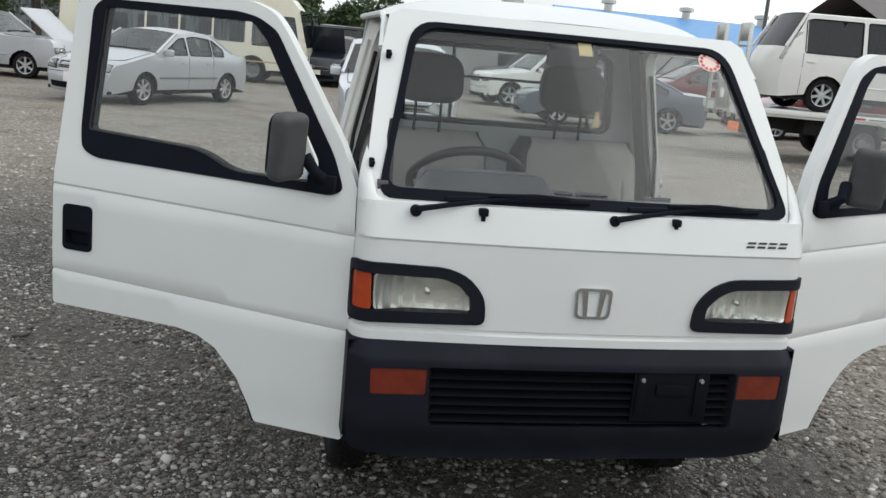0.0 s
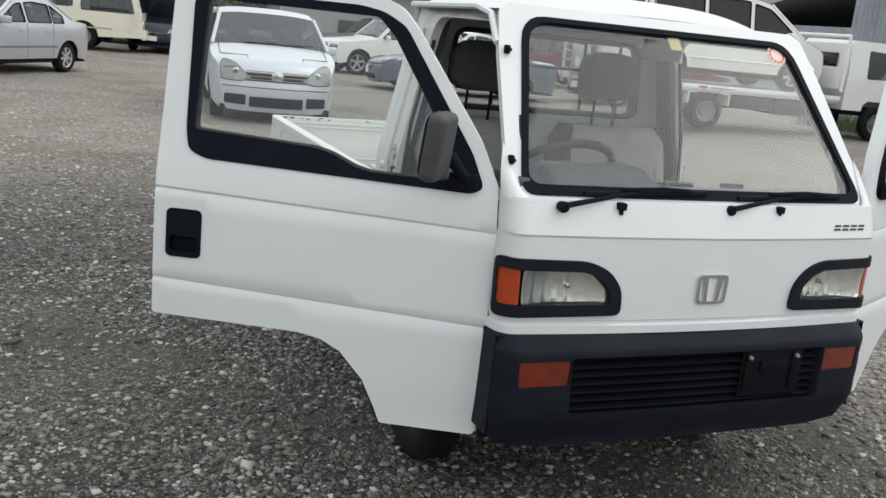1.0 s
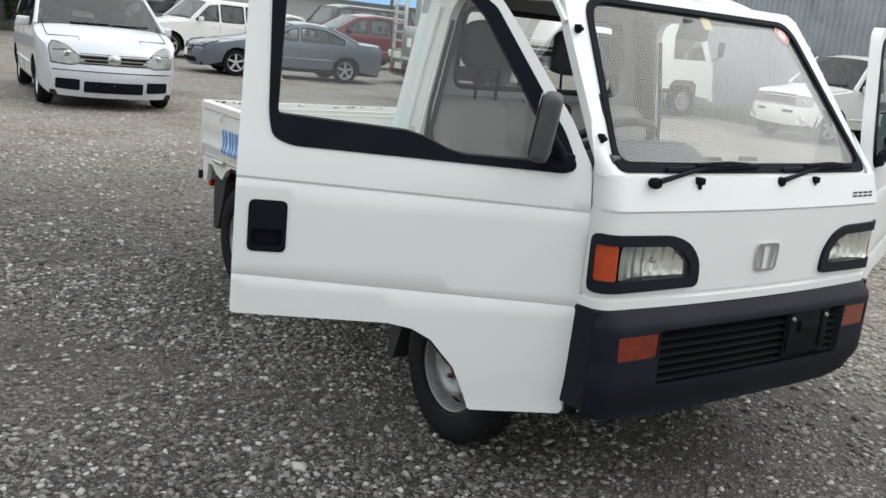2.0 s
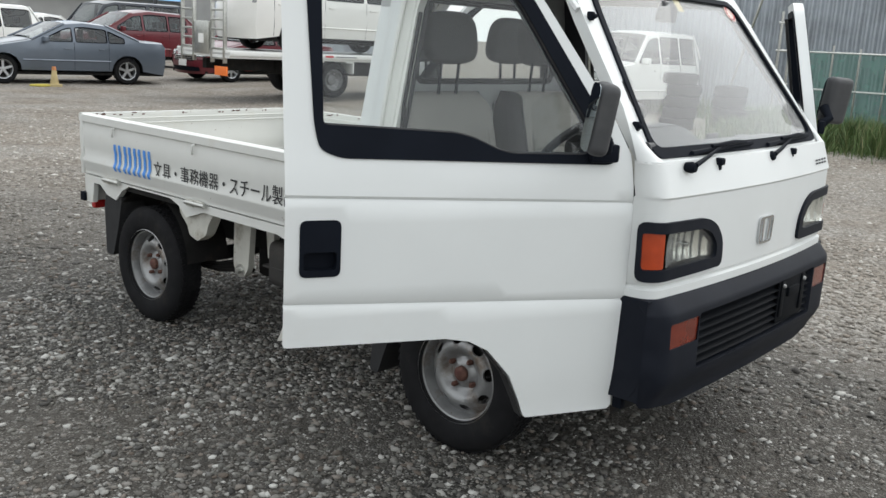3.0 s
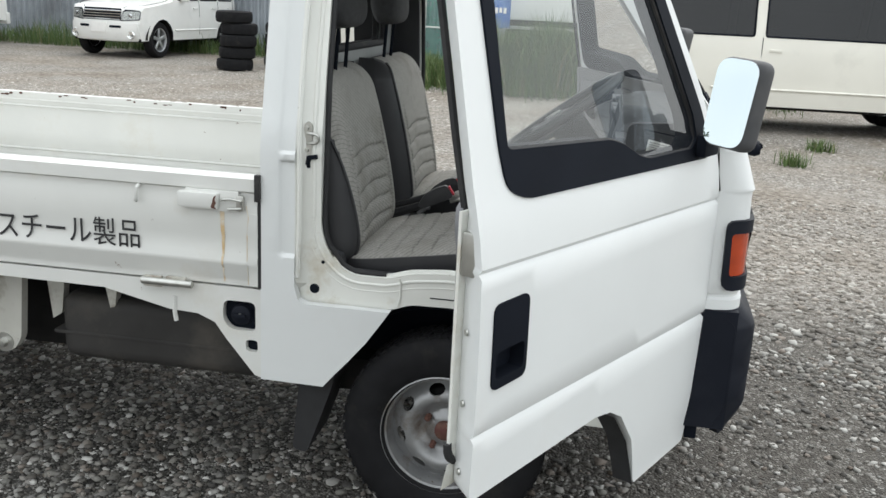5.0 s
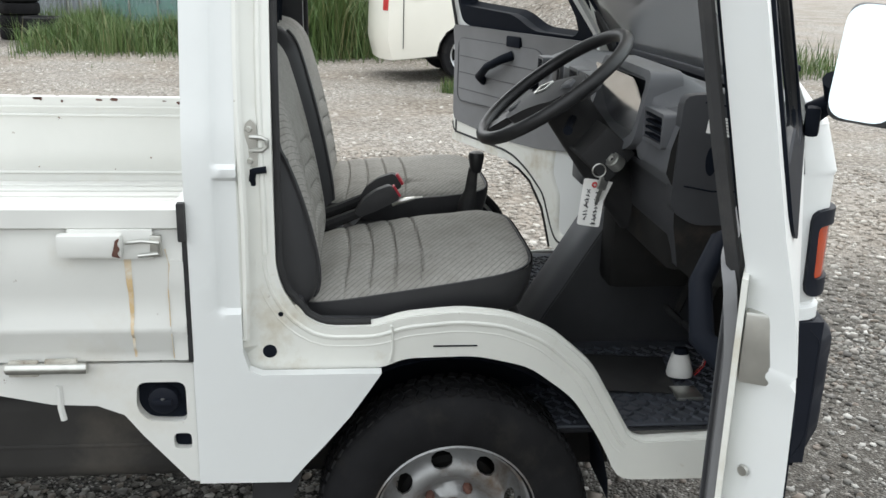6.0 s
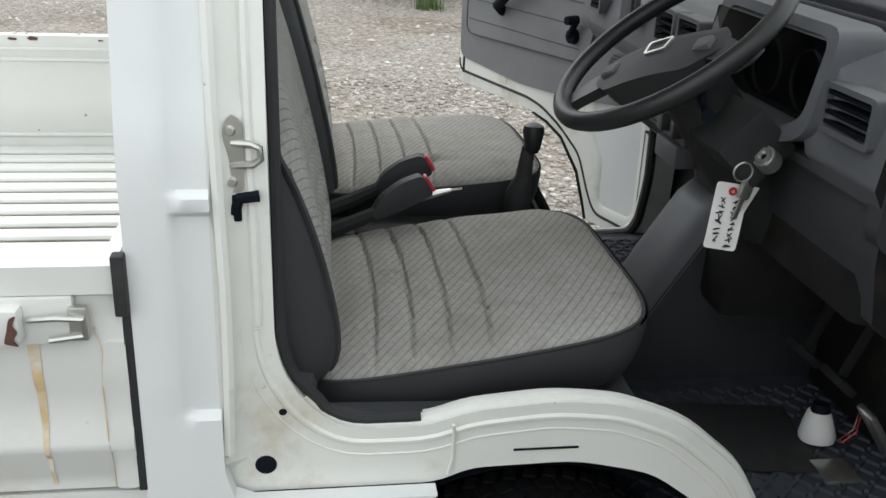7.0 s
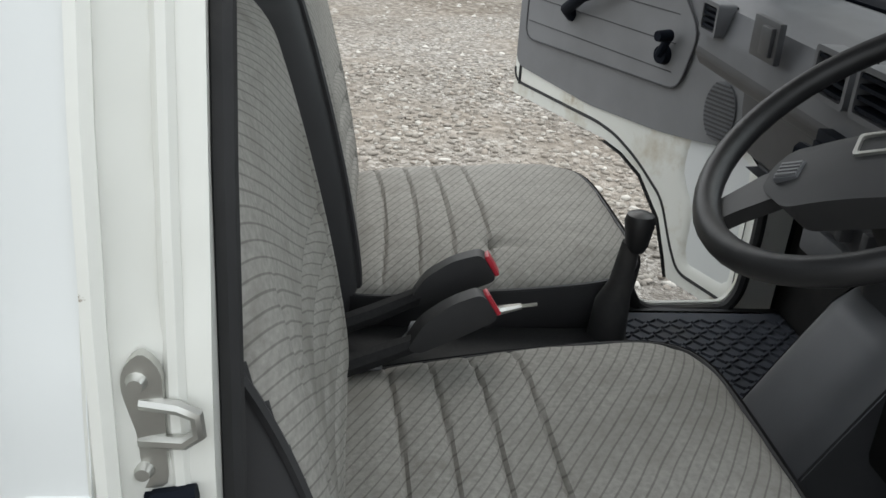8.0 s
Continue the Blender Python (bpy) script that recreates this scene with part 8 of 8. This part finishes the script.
cab_win = rounded([(-0.58, 1.32), (-0.34, 1.86), (0.42, 1.9), (0.42, 1.3)], 0.05, 3)
for s in (-1, 1):
    part("cab_side", panel(cab_side, lambda y, z: (s * (0.86 - 0.10 * max(0, z - 1.3)), y, z), [cab_win], None, 0.15), CAR_WHITE, carrier)
    part("cab_window", panel(cab_win, lambda y, z: (s * (0.85 - 0.10 * max(0, z - 1.3)), y, z), (), None, 0.3), CAR_GLASS, carrier)
    part("cab_mirror", join(box(s * 0.98, s * 1.12, -0.86, -0.78, 1.45, 1.78, 0.02), tube([(s * 0.85, -0.75, 1.35), (s * 1.02, -0.82, 1.4), (s * 1.05, -0.82, 1.5)], 0.015, 6)), TRIM_BLACK, carrier)
for a, c in ((0, 4), (5, 10)):
    part("cab_shell", sheet(8, c - a, lambda u, v: ((2 * u - 1) * (0.86 - 0.10 * max(0, CAB_TOP[a + round(v * (c - a))][1] - 1.3)), CAB_TOP[a + round(v * (c - a))][0], CAB_TOP[a + round(v * (c - a))][1])), CAR_WHITE, carrier)
part("cab_windscreen", sheet(4, 1, lambda u, v: ((2 * u - 1) * (0.86 - 0.07 * v), CAB_TOP[4 + round(v)][0], CAB_TOP[4 + round(v)][1])), CAR_GLASS, carrier)
part("cab_rear_window", box(-0.45, 0.45, 0.925, 0.935, 1.4, 1.8, 0.003), PRIVACY, carrier)
part("cab_bumper", box(-0.88, 0.88, -0.98, -0.86, 0.38, 0.62, 0.03), CAR_WHITE, carrier)
part("head_rack", join(tube([(-0.95, 1.1, 1.0), (-0.95, 1.1, 2.15), (0.95, 1.1, 2.15), (0.95, 1.1, 1.0)], 0.04, 8), box(-0.9, 0.9, 1.06, 1.14, 1.05, 1.5, 0.01)), CAR_WHITE, carrier)
MPV_TOP = [(0.06, 0.24), (0.0, 0.40), (0.0, 0.60), (0.08, 0.84), (0.62, 1.02), (0.78, 1.07), (1.55, 1.68), (2.1, 1.80), (4.2, 1.78), (4.56, 1.15), (4.66, 0.95), (4.70, 0.5), (4.64, 0.24)]
van = car("minivan", "pearl white minivan standing on the carrier's deck", "van", paint("pearl_paint", (0.76, 0.745, 0.71)), Matrix.Translation((12.32, 13.36, 0.916)) @ pose(0, 0, 0, 0, 0, 82.9), 4.70, 1.78, 1.80, 2.85, 0.88, 1.04, MPV_TOP, [(5, 6), (8, 9)], [(1.05, 1.95), (2.05, 3.0), (3.1, 4.2)], 0.32, 0.22, 7, glass=PRIVACY, tail_lamps=(0.92, 1.45, 0.09), tail_lens=CAR_LAMP)

# cream bus
bus = thing("minibus", "cream minibus with a row of side windows", "bus", m=Matrix.Translation((-1.15, 26.6, ground_z(0, 26))) @ pose(0, 0, 0, 0, 0, 90 - 8))
wins = [rounded([(1.5 + k * 0.98, 1.16), (2.42 + k * 0.98, 1.16), (2.42 + k * 0.98, 2.02), (1.5 + k * 0.98, 2.02)], 0.05, 3) for k in range(5)] + [rounded([(-0.14, 1.1), (1.3, 1.1), (1.3, 2.02), (0.06, 2.02)], 0.06, 3)]
arch = lambda c: [(c + 0.42 * math.cos(math.pi * k / 8), 0.40 + 0.42 * math.sin(math.pi * k / 8)) for k in range(9)]
bus_side = [(-0.36, 0.45), (-0.34, 1.15), (-0.06, 2.25), (0.2, 2.55), (6.4, 2.58), (6.85, 2.4), (6.95, 0.45)] + arch(5.0) + arch(1.25)
for s in (-1, 1):
    part("bus_side", panel(bus_side, lambda y, z: (s * (1.0 - 0.08 * max(0, z - 1.4)), y - 1.25, z), wins, None, 0.25), CREAM, bus)
    for q in wins:
        part("bus_window", panel(q, lambda y, z: (s * (0.985 - 0.08 * max(0, z - 1.4)), y - 1.25, z), (), None, 0.4), CAR_GLASS, bus)
    for y in (0.0, 3.75):
        truck_wheel(bus, s * 0.86, y, 0.38, s, 0.2)
    part("bus_stripe", box(s * 1.001, s * 1.006, -0.8, 5.6, 0.62, 0.66), material("tan_stripe", (0.45, 0.36, 0.2), 0.5), bus)
    part("bus_mirror", join(tube([(s * 0.95, -1.4, 2.1), (s * 1.15, -1.70, 2.15), (s * 1.18, -1.73, 1.9)], 0.02, 6), box(s * 1.1, s * 1.28, -1.77, -1.71, 1.5, 1.95, 0.02)), TRIM_BLACK, bus)
prof = bus_side[:7]
for a, c, mt in ((0, 1, CREAM), (1, 2, CAR_GLASS), (2, 6, CREAM)):
    part("bus_shell" if mt is CREAM else "bus_windscreen", sheet(8, c - a, lambda u, v: ((2 * u - 1) * (1.0 - 0.08 * max(0, prof[a + round(v * (c - a))][1] - 1.4)), prof[a + round(v * (c - a))][0] - 1.25, prof[a + round(v * (c - a))][1])), mt, bus)
part("bus_bumper", box(-0.98, 0.98, -1.70, -1.58, 0.40, 0.66, 0.03), CREAM, bus)
for s in (-1, 1):
    part("bus_headlamp", box(s * 0.6, s * 0.92, -1.635, -1.60, 0.75, 0.92, 0.01), REFLECTOR, bus)
part("bus_interior", join(box(-0.9, 0.9, -0.9, 5.5, 0.5, 1.1), *[box(x - 0.4, x + 0.4, y, y + 0.12, 1.1, 1.72, 0.03) for x in (-0.5, 0.5) for y in (0.6, 1.5, 2.4, 3.3, 4.2)]), SEATS, bus)

# ---- fences, walls and buildings ----
TIN = material("grey_corrugated_steel", (0.36, 0.39, 0.42), 0.45, 0.4, grain=(1.5, 0.12), spots=[(0.8, (0.2, 0.21, 0.22), 0.5, 0.75)])


def corrugated(name, x0, y0, x1, y1, h, label, mat, pitch=0.16, z0=-0.4):
    """A steel fence from point to point: one folded sheet to a bay, with rails behind."""
    n = math.hypot(x1 - x0, y1 - y0)
    f = thing(name, label, "fence", kind="structure", m=Matrix.Translation((x0, y0, 0)) @ pose(0, 0, 0, 0, 0, math.degrees(math.atan2(y1 - y0, x1 - x0))))
    bay = 3.2
    for b in range(int(n / bay + 0.999)):
        a0, a1 = b * bay, min(n, (b + 1) * bay)
        k = max(4, int((a1 - a0) / pitch) * 4)
        hh = h + 0.05 * math.sin(b * 2.3)
        part("steel_sheet", sheet(k, 1, lambda u, v: (a0 + (a1 - a0) * u, 0.025 * (1, 1, -1, -1)[int(u * k + 0.5) % 4] + 0.01 * (b % 2), z0 + (hh - z0) * v)), mat, f, sharp=20)
        part("fence_post", box(a0 - 0.03, a0 + 0.03, 0.05, 0.11, z0, h - 0.2), ZINC, f)
    return f


corrugated("steel_fence", 17.5, 16.5, 17.5, -6.0, 3.6, "tall grey corrugated steel fence", TIN)
corrugated("steel_fence", -22, 31.5, -1.0, 34.0, 2.9, "grey corrugated steel fence behind parked cars", TIN)
corrugated("steel_fence", -1.0, 34.0, 10.0, 34.5, 2.3, "grey slatted fence behind parked cars", TIN, 0.4)

# green net on steel pipes in front of the tall fence
net = thing("net_fence", "green windbreak net tied to thin steel pipes", "fence", kind="structure")
part("net", sheet(20, 8, lambda u, v: (14.3 + 0.05 * math.sin(u * 17) - 0.2 * u, 4.4 - 1.9 * u, 0.08 + 1.45 * v)), NET, net, "green net")
for k in range(5):
    y = 4.4 - k * 0.48
    x = 14.24 - 0.2 * k / 4
    part("pipe", tube([(x, y, -0.2), (x, y, 1.62 + 0.08 * math.sin(k * 3))], 0.018, 6), ZINC, net)
for z in (0.12, 0.85, 1.5):
    part("pipe", tube([(14.2, 4.55, z), (14.0, 2.45, z + 0.02)], 0.016, 6), ZINC, net)
part("leaning_pole", tube([(14.4, 6.0, 0.2), (14.0, 5.2, 2.6)], 0.025, 6), ZINC, net)
part("scaffold_frame", join(tube([(14.3, 4.75, 0), (14.3, 4.75, 2.2)], 0.025, 6), tube([(14.3, 4.95, 0), (14.3, 4.95, 2.2)], 0.025, 6), *[tube([(14.3, 4.7, z), (14.3, 5.0, z)], 0.022, 6) for z in (0.3, 0.9, 1.5, 2.0)]), ZINC, net)

# blue banner on the fence
banner = thing("banner", "blue advertising banner with a pale mark hung by the fence", "banner", m=Matrix.Translation((14.0, 1.66, 0)))
part("cloth", sheet(8, 10, lambda u, v: (0.02 * math.sin(u * 9 + v * 4), -0.25 + 0.50 * u, 0.92 + 0.62 * v)), material("blue_cloth", (0.03, 0.12, 0.38), 0.6, grain=(3, 0.3), spots=[(2.5, (0.16, 0.30, 0.55), 0.5, 0.7)]), banner)
for k in range(5):
    part("banner_bar", box(-0.035, -0.027, 0.12 - 0.075 * k, 0.17 - 0.075 * k, 1.17 + 0.012 * (k % 2), 1.27), PAPER, banner)
part("banner_pole", tube([(0.05, 0.27, 0.0), (0.05, 0.27, 1.6)], 0.02, 6), ZINC, banner)

# lorry with a white box body beyond the weeds
lorry = thing("box_lorry", "white box lorry with steel side rails behind weeds", "truck", m=Matrix.Translation((15.6, 0.62, 0)))
part("box_body", box(-0.9, 0.9, -0.95, 1.0, 1.06, 3.1, 0.03), CAR_WHITE, lorry, "white box body")
for y in (-0.95, 1.0):
    part("corner_post", box(-0.92, -0.86, y - 0.03, y + 0.03, 1.02, 3.12, 0.008), ZINC, lorry)
for z in (0.52, 0.72, 0.92):
    part("side_rail", box(-0.9, -0.86, -0.85, 0.95, z - 0.03, z + 0.03, 0.01), ZINC, lorry)
part("chassis", box(-0.6, 0.7, -0.9, 0.95, 0.45, 1.05, 0.02), CHASSIS, lorry)
for y in (-0.45, 0.5):
    truck_wheel(lorry, -0.55, y, 0.36, -1, 0.2)
store = thing("storage_container", "dark green storage container beside the lorry", "container", m=Matrix.Translation((15.8, -1.6, 0)))
part("container_wall", sheet(60, 1, lambda u, v: (-0.9 + 0.02 * (1, 1, -1, -1)[int(u * 60 + 0.5) % 4], -1.1 + 2.1 * u, 0.0 + 2.5 * v)), material("green_steel", (0.035, 0.075, 0.06), 0.5, grain=(3, 0.2), spots=[(2, (0.06, 0.06, 0.05), 0.5, 0.7)]), store, sharp=20)
part("container_frame", join(box(-0.92, 0.9, -1.15, -1.08, 0, 2.55, 0.01), box(-0.92, 0.9, 0.98, 1.05, 0, 2.55, 0.01), box(-0.92, 0.9, -1.1, 1.0, 2.48, 2.56, 0.01)), DARK_GREY, store)
part("notice_plate", box(-0.935, -0.925, 0.45, 0.65, 1.25, 1.6), PAPER, store)


# stacks of old tyres
def tyre_stack(x, y, n, seed):
    random.seed(seed)
    st = thing("tyre_stack", "stack of old black tyres on the gravel", "tyres", "tyre stacks", m=Matrix.Translation((x, y, 0)))
    for k in range(n):
        part("tyre", lathe([(0.19, 0.07), (0.21, 0.095), (0.27, 0.10), (0.305, 0.08), (0.315, 0.03), (0.315, -0.03), (0.305, -0.08), (0.27, -0.10), (0.21, -0.095), (0.19, -0.07)], 28, Matrix.Translation((random.uniform(-0.04, 0.04), random.uniform(-0.04, 0.04), 0.10 + k * 0.20)) @ pose(0, 0, 0, random.uniform(-2, 2), 90, random.uniform(0, 90))), TYRE, st)
    return st


tyre_stack(12.7, 6.0, 5, 1)
tyre_stack(13.9, 5.6, 4, 2)
tyre_stack(13.4, 5.15, 2, 3)

# marker cone with a rope
cone = thing("marker_cone", "faded yellow plastic marker cone on the gravel", "cone", m=Matrix.Translation((6.75, 17.6, ground_z(6.75, 17.6))))
part("cone_body", join(lathe([(0.04, 0.36), (0.045, 0.35), (0.09, 0.05), (0.16, 0.045), (0.16, 0.0), (0, 0)], 20, pose(0, 0, 0, 0, -90, 0))), material("faded_yellow", (0.45, 0.36, 0.18), 0.7, grain=(8, 0.1)), cone)
part("cone_ring", lathe([(0.03, 0.42), (0.045, 0.40), (0.05, 0.345)], 14, pose(0, 0, 0, 0, -90, 0)), material("faded_orange", (0.5, 0.2, 0.08), 0.7), cone)
part("rope", tube([(-0.1, -0.05, 0.02), (-0.35, -0.1, 0.02), (-0.5, 0.05, 0.02), (-0.3, 0.12, 0.02), (-0.15, 0.0, 0.03)], 0.025, 6), material("yellow_rope", (0.5, 0.42, 0.08), 0.8), cone)


# weeds and grass along the fence
def blades(n, area, low, high, seed):
    g = np.random.default_rng(seed)
    co, fa = [], []
    for i in range(n):
        x, y = area(g)
        h = g.uniform(low, high)
        a, b = g.uniform(0, 6.28), g.uniform(0.15, 0.9) * h
        w = 0.004 + 0.005 * h
        h *= 0.55 + 0.9 * max(0.0, 0.5 + noise.noise((x * 1.3, y * 1.3, 4.0)))
        dx, dy = math.cos(a), math.sin(a)
        z = ground_z(x, y)
        k = len(co)
        co += [(x - dy * w, y + dx * w, z - 0.02), (x + dy * w, y - dx * w, z - 0.02), (x + dx * b * 0.4 + dy * w * 0.8, y + dy * b * 0.4 - dx * w * 0.8, z + h * 0.6), (x + dx * b * 0.4 - dy * w * 0.8, y + dy * b * 0.4 + dx * w * 0.8, z + h * 0.6), (x + dx * b, y + dy * b, z + h)]
        fa += [(k, k + 1, k + 2, k + 3), (k + 3, k + 2, k + 4)]
    mesh = bpy.data.meshes.new("grass")
    mesh.from_pydata(co, [], fa)
    return mesh


tagged(link("weeds", blades(42000, lambda g: (g.normal(13.2, 0.75), g.uniform(-3.2, 5.0)), 0.06, 0.48, 3), GRASS), "tall green weeds along the net fence", "weeds", kind="stuff")
tagged(link("weeds", blades(14000, lambda g: (g.normal(12.3, 0.4), g.normal(0.8, 0.4)), 0.25, 0.95, 9), GRASS), "tall clump of pale green weeds before the lorry", "weeds", kind="stuff")
tagged(link("weeds", blades(7000, lambda g: (g.uniform(15.6, 17.3), g.uniform(4.5, 16.0)), 0.08, 0.45, 5), GRASS), "green grass at the foot of the steel fence", "grass", kind="stuff")
tagged(link("weeds", blades(900, lambda g: (lambda c: (c[0] + g.normal(0, 0.07), c[1] + g.normal(0, 0.07)))(((6.4, -2.2), (7.1, -1.5), (7.6, -2.7), (5.9, -3.1), (7.9, -0.9))[int(g.integers(5))]), 0.03, 0.14, 8), GRASS), "small weeds growing in the gravel", "weeds", kind="stuff")
tagged(link("weeds", blades(1500, lambda g: (g.uniform(9.6, 11.2), g.uniform(-7.5, -4.6)), 0.08, 0.4, 6), GRASS), "weeds beside the ivory van", "weeds", kind="stuff")
tagged(link("weeds", blades(1500, lambda g: (g.uniform(2.0, 10.0), g.uniform(32.3, 33.9)), 0.08, 0.4, 7), GRASS), "grass strip before the far fence", "grass", kind="stuff")


# buildings beyond
def building(name, label, x0, x1, y0, y1, h, ridge, wall_mat, roof_mat):
    b = thing(name, label, "building")
    part("wall", box(x0, x1, y0, y1, -0.5, h), wall_mat, b)
    ym = (y0 + y1) / 2
    part("roof", join(sheet(1, 1, lambda u, v: (x0 - 0.4 + (x1 - x0 + 0.8) * u, y0 - 0.4 + (ym - y0 + 0.4) * v, h - 0.1 + ridge * v)), sheet(1, 1, lambda u, v: (x0 - 0.4 + (x1 - x0 + 0.8) * u, y1 + 0.4 - (y1 - ym + 0.4) * v, h - 0.1 + ridge * v))), roof_mat, b)
    for k in range(int((x1 - x0) / 5)):
        xx = x0 + 3 + k * 5
        part("roof_vent", join(lathe([(0, 0.9), (0.45, 0.8), (0.45, 0.6), (0.25, 0.55), (0.25, 0.0)], 12, Matrix.Translation((xx, ym, h + ridge - 0.3)) @ pose(0, 0, 0, 0, -90, 0))), ZINC, b)
        part("window", box(xx - 0.8, xx + 0.8, y0 - 0.06, y0 - 0.02, h - 2.4, h - 1.2), CAR_GLASS, b)
    return b


WALL_GREY = material("pale_wall", (0.33, 0.33, 0.32), 0.7, grain=(1.2, 0.08))
building("blue_roofed_shed", "long shed with a sky-blue metal roof", 16, 46, 46, 56, 2.6, 1.9, WALL_GREY, material("blue_roof", (0.13, 0.33, 0.62), 0.4, grain=(2, 0.06)))
building("grey_shed", "grey shed with a dull metal roof", 24, 36, 18, 30, 2.9, 1.5, TIN, material("grey_roof", (0.24, 0.24, 0.24), 0.5, grain=(2, 0.08)))
building("brown_shed", "brown roofed shed beyond the yard", 26, 40, 34, 42, 4.0, 1.8, WALL_GREY, material("brown_roof", (0.10, 0.085, 0.08), 0.5, grain=(2, 0.08)))
building("site_cabin", "pale site cabin behind the cars", 5.5, 12.5, 31.5, 35, 2.6, 0.4, WALL_GREY, WALL_GREY)
pole = thing("utility_pole", "dark thin utility pole against the sky", "pole")
part("shaft", tube([(22.0, 38.0, -0.5), (22.0, 38.0, 6.0)], 0.09, 8), DARK_GREY, pole)


# trees
def tree(x, y, h, spread, seed):
    g = np.random.default_rng(seed)
    t = thing("tree", "dark leafy tree beyond the fence", "tree", "trees", m=Matrix.Translation((x, y, -0.3)))
    trunk = [(0, 0, 0), (0.05, 0.02, h * 0.25), (-0.03, 0.05, h * 0.5), (0.02, 0, h * 0.8)]
    limbs = [tube(trunk, [0.20, 0.16, 0.11, 0.04], 8)]
    spots = []
    for k in range(9):
        a, z = g.uniform(0, 6.28), h * g.uniform(0.22, 0.75)
        r = spread * g.uniform(0.5, 1.0)
        e = (r * math.cos(a), r * math.sin(a), min(h * 0.97, z + h * 0.18))
        limbs.append(tube([(0, 0, z * 0.85), (e[0] * 0.5, e[1] * 0.5, z), e], [0.07, 0.045, 0.02], 5))
        for _ in range(7):
            spots.append((np.array(e) * g.uniform(0.45, 1.08) + g.normal(0, 0.25, 3), g.uniform(0.35, 0.65)))
    part("trunk", join(*limbs), material("bark", (0.08, 0.065, 0.05), 0.9, grain=(10, 0.3)), t)
    co, fa = [], []
    for c, r in spots:
        for _ in range(150):
            d = g.normal(0, 1, 3)
            p = c + d / np.linalg.norm(d) * r * g.uniform(0.5, 1.05)
            u, w = g.normal(0, 1, 3), g.normal(0, 1, 3)
            u, w = u / np.linalg.norm(u) * 0.10, w / np.linalg.norm(w) * 0.05
            k = len(co)
            co += [tuple(p - u), tuple(p + w), tuple(p + u), tuple(p - w)]
            fa.append((k, k + 1, k + 2, k + 3))
    mesh = bpy.data.meshes.new("crown")
    mesh.from_pydata(co, [], fa)
    link("crown", mesh, LEAF, t)
    return t


for k, (x, y, h, sp) in enumerate(((0.5, 33.5, 5.2, 2.0), (3.0, 34.5, 4.6, 1.9), (-2.8, 34.5, 4.4, 1.8), (5.4, 35.5, 3.8, 1.5), (-9.0, 33.0, 6.2, 2.3), (-12.2, 34.5, 5.6, 2.1), (-15.0, 33.0, 6.6, 2.4), (-26, -10, 6.5, 2.5), (-27, -2, 5.5, 2.2), (-26, -18, 6.0, 2.4), (-29, 6, 6.0, 2.3))):
    tree(x, y, h, sp, 20 + k)
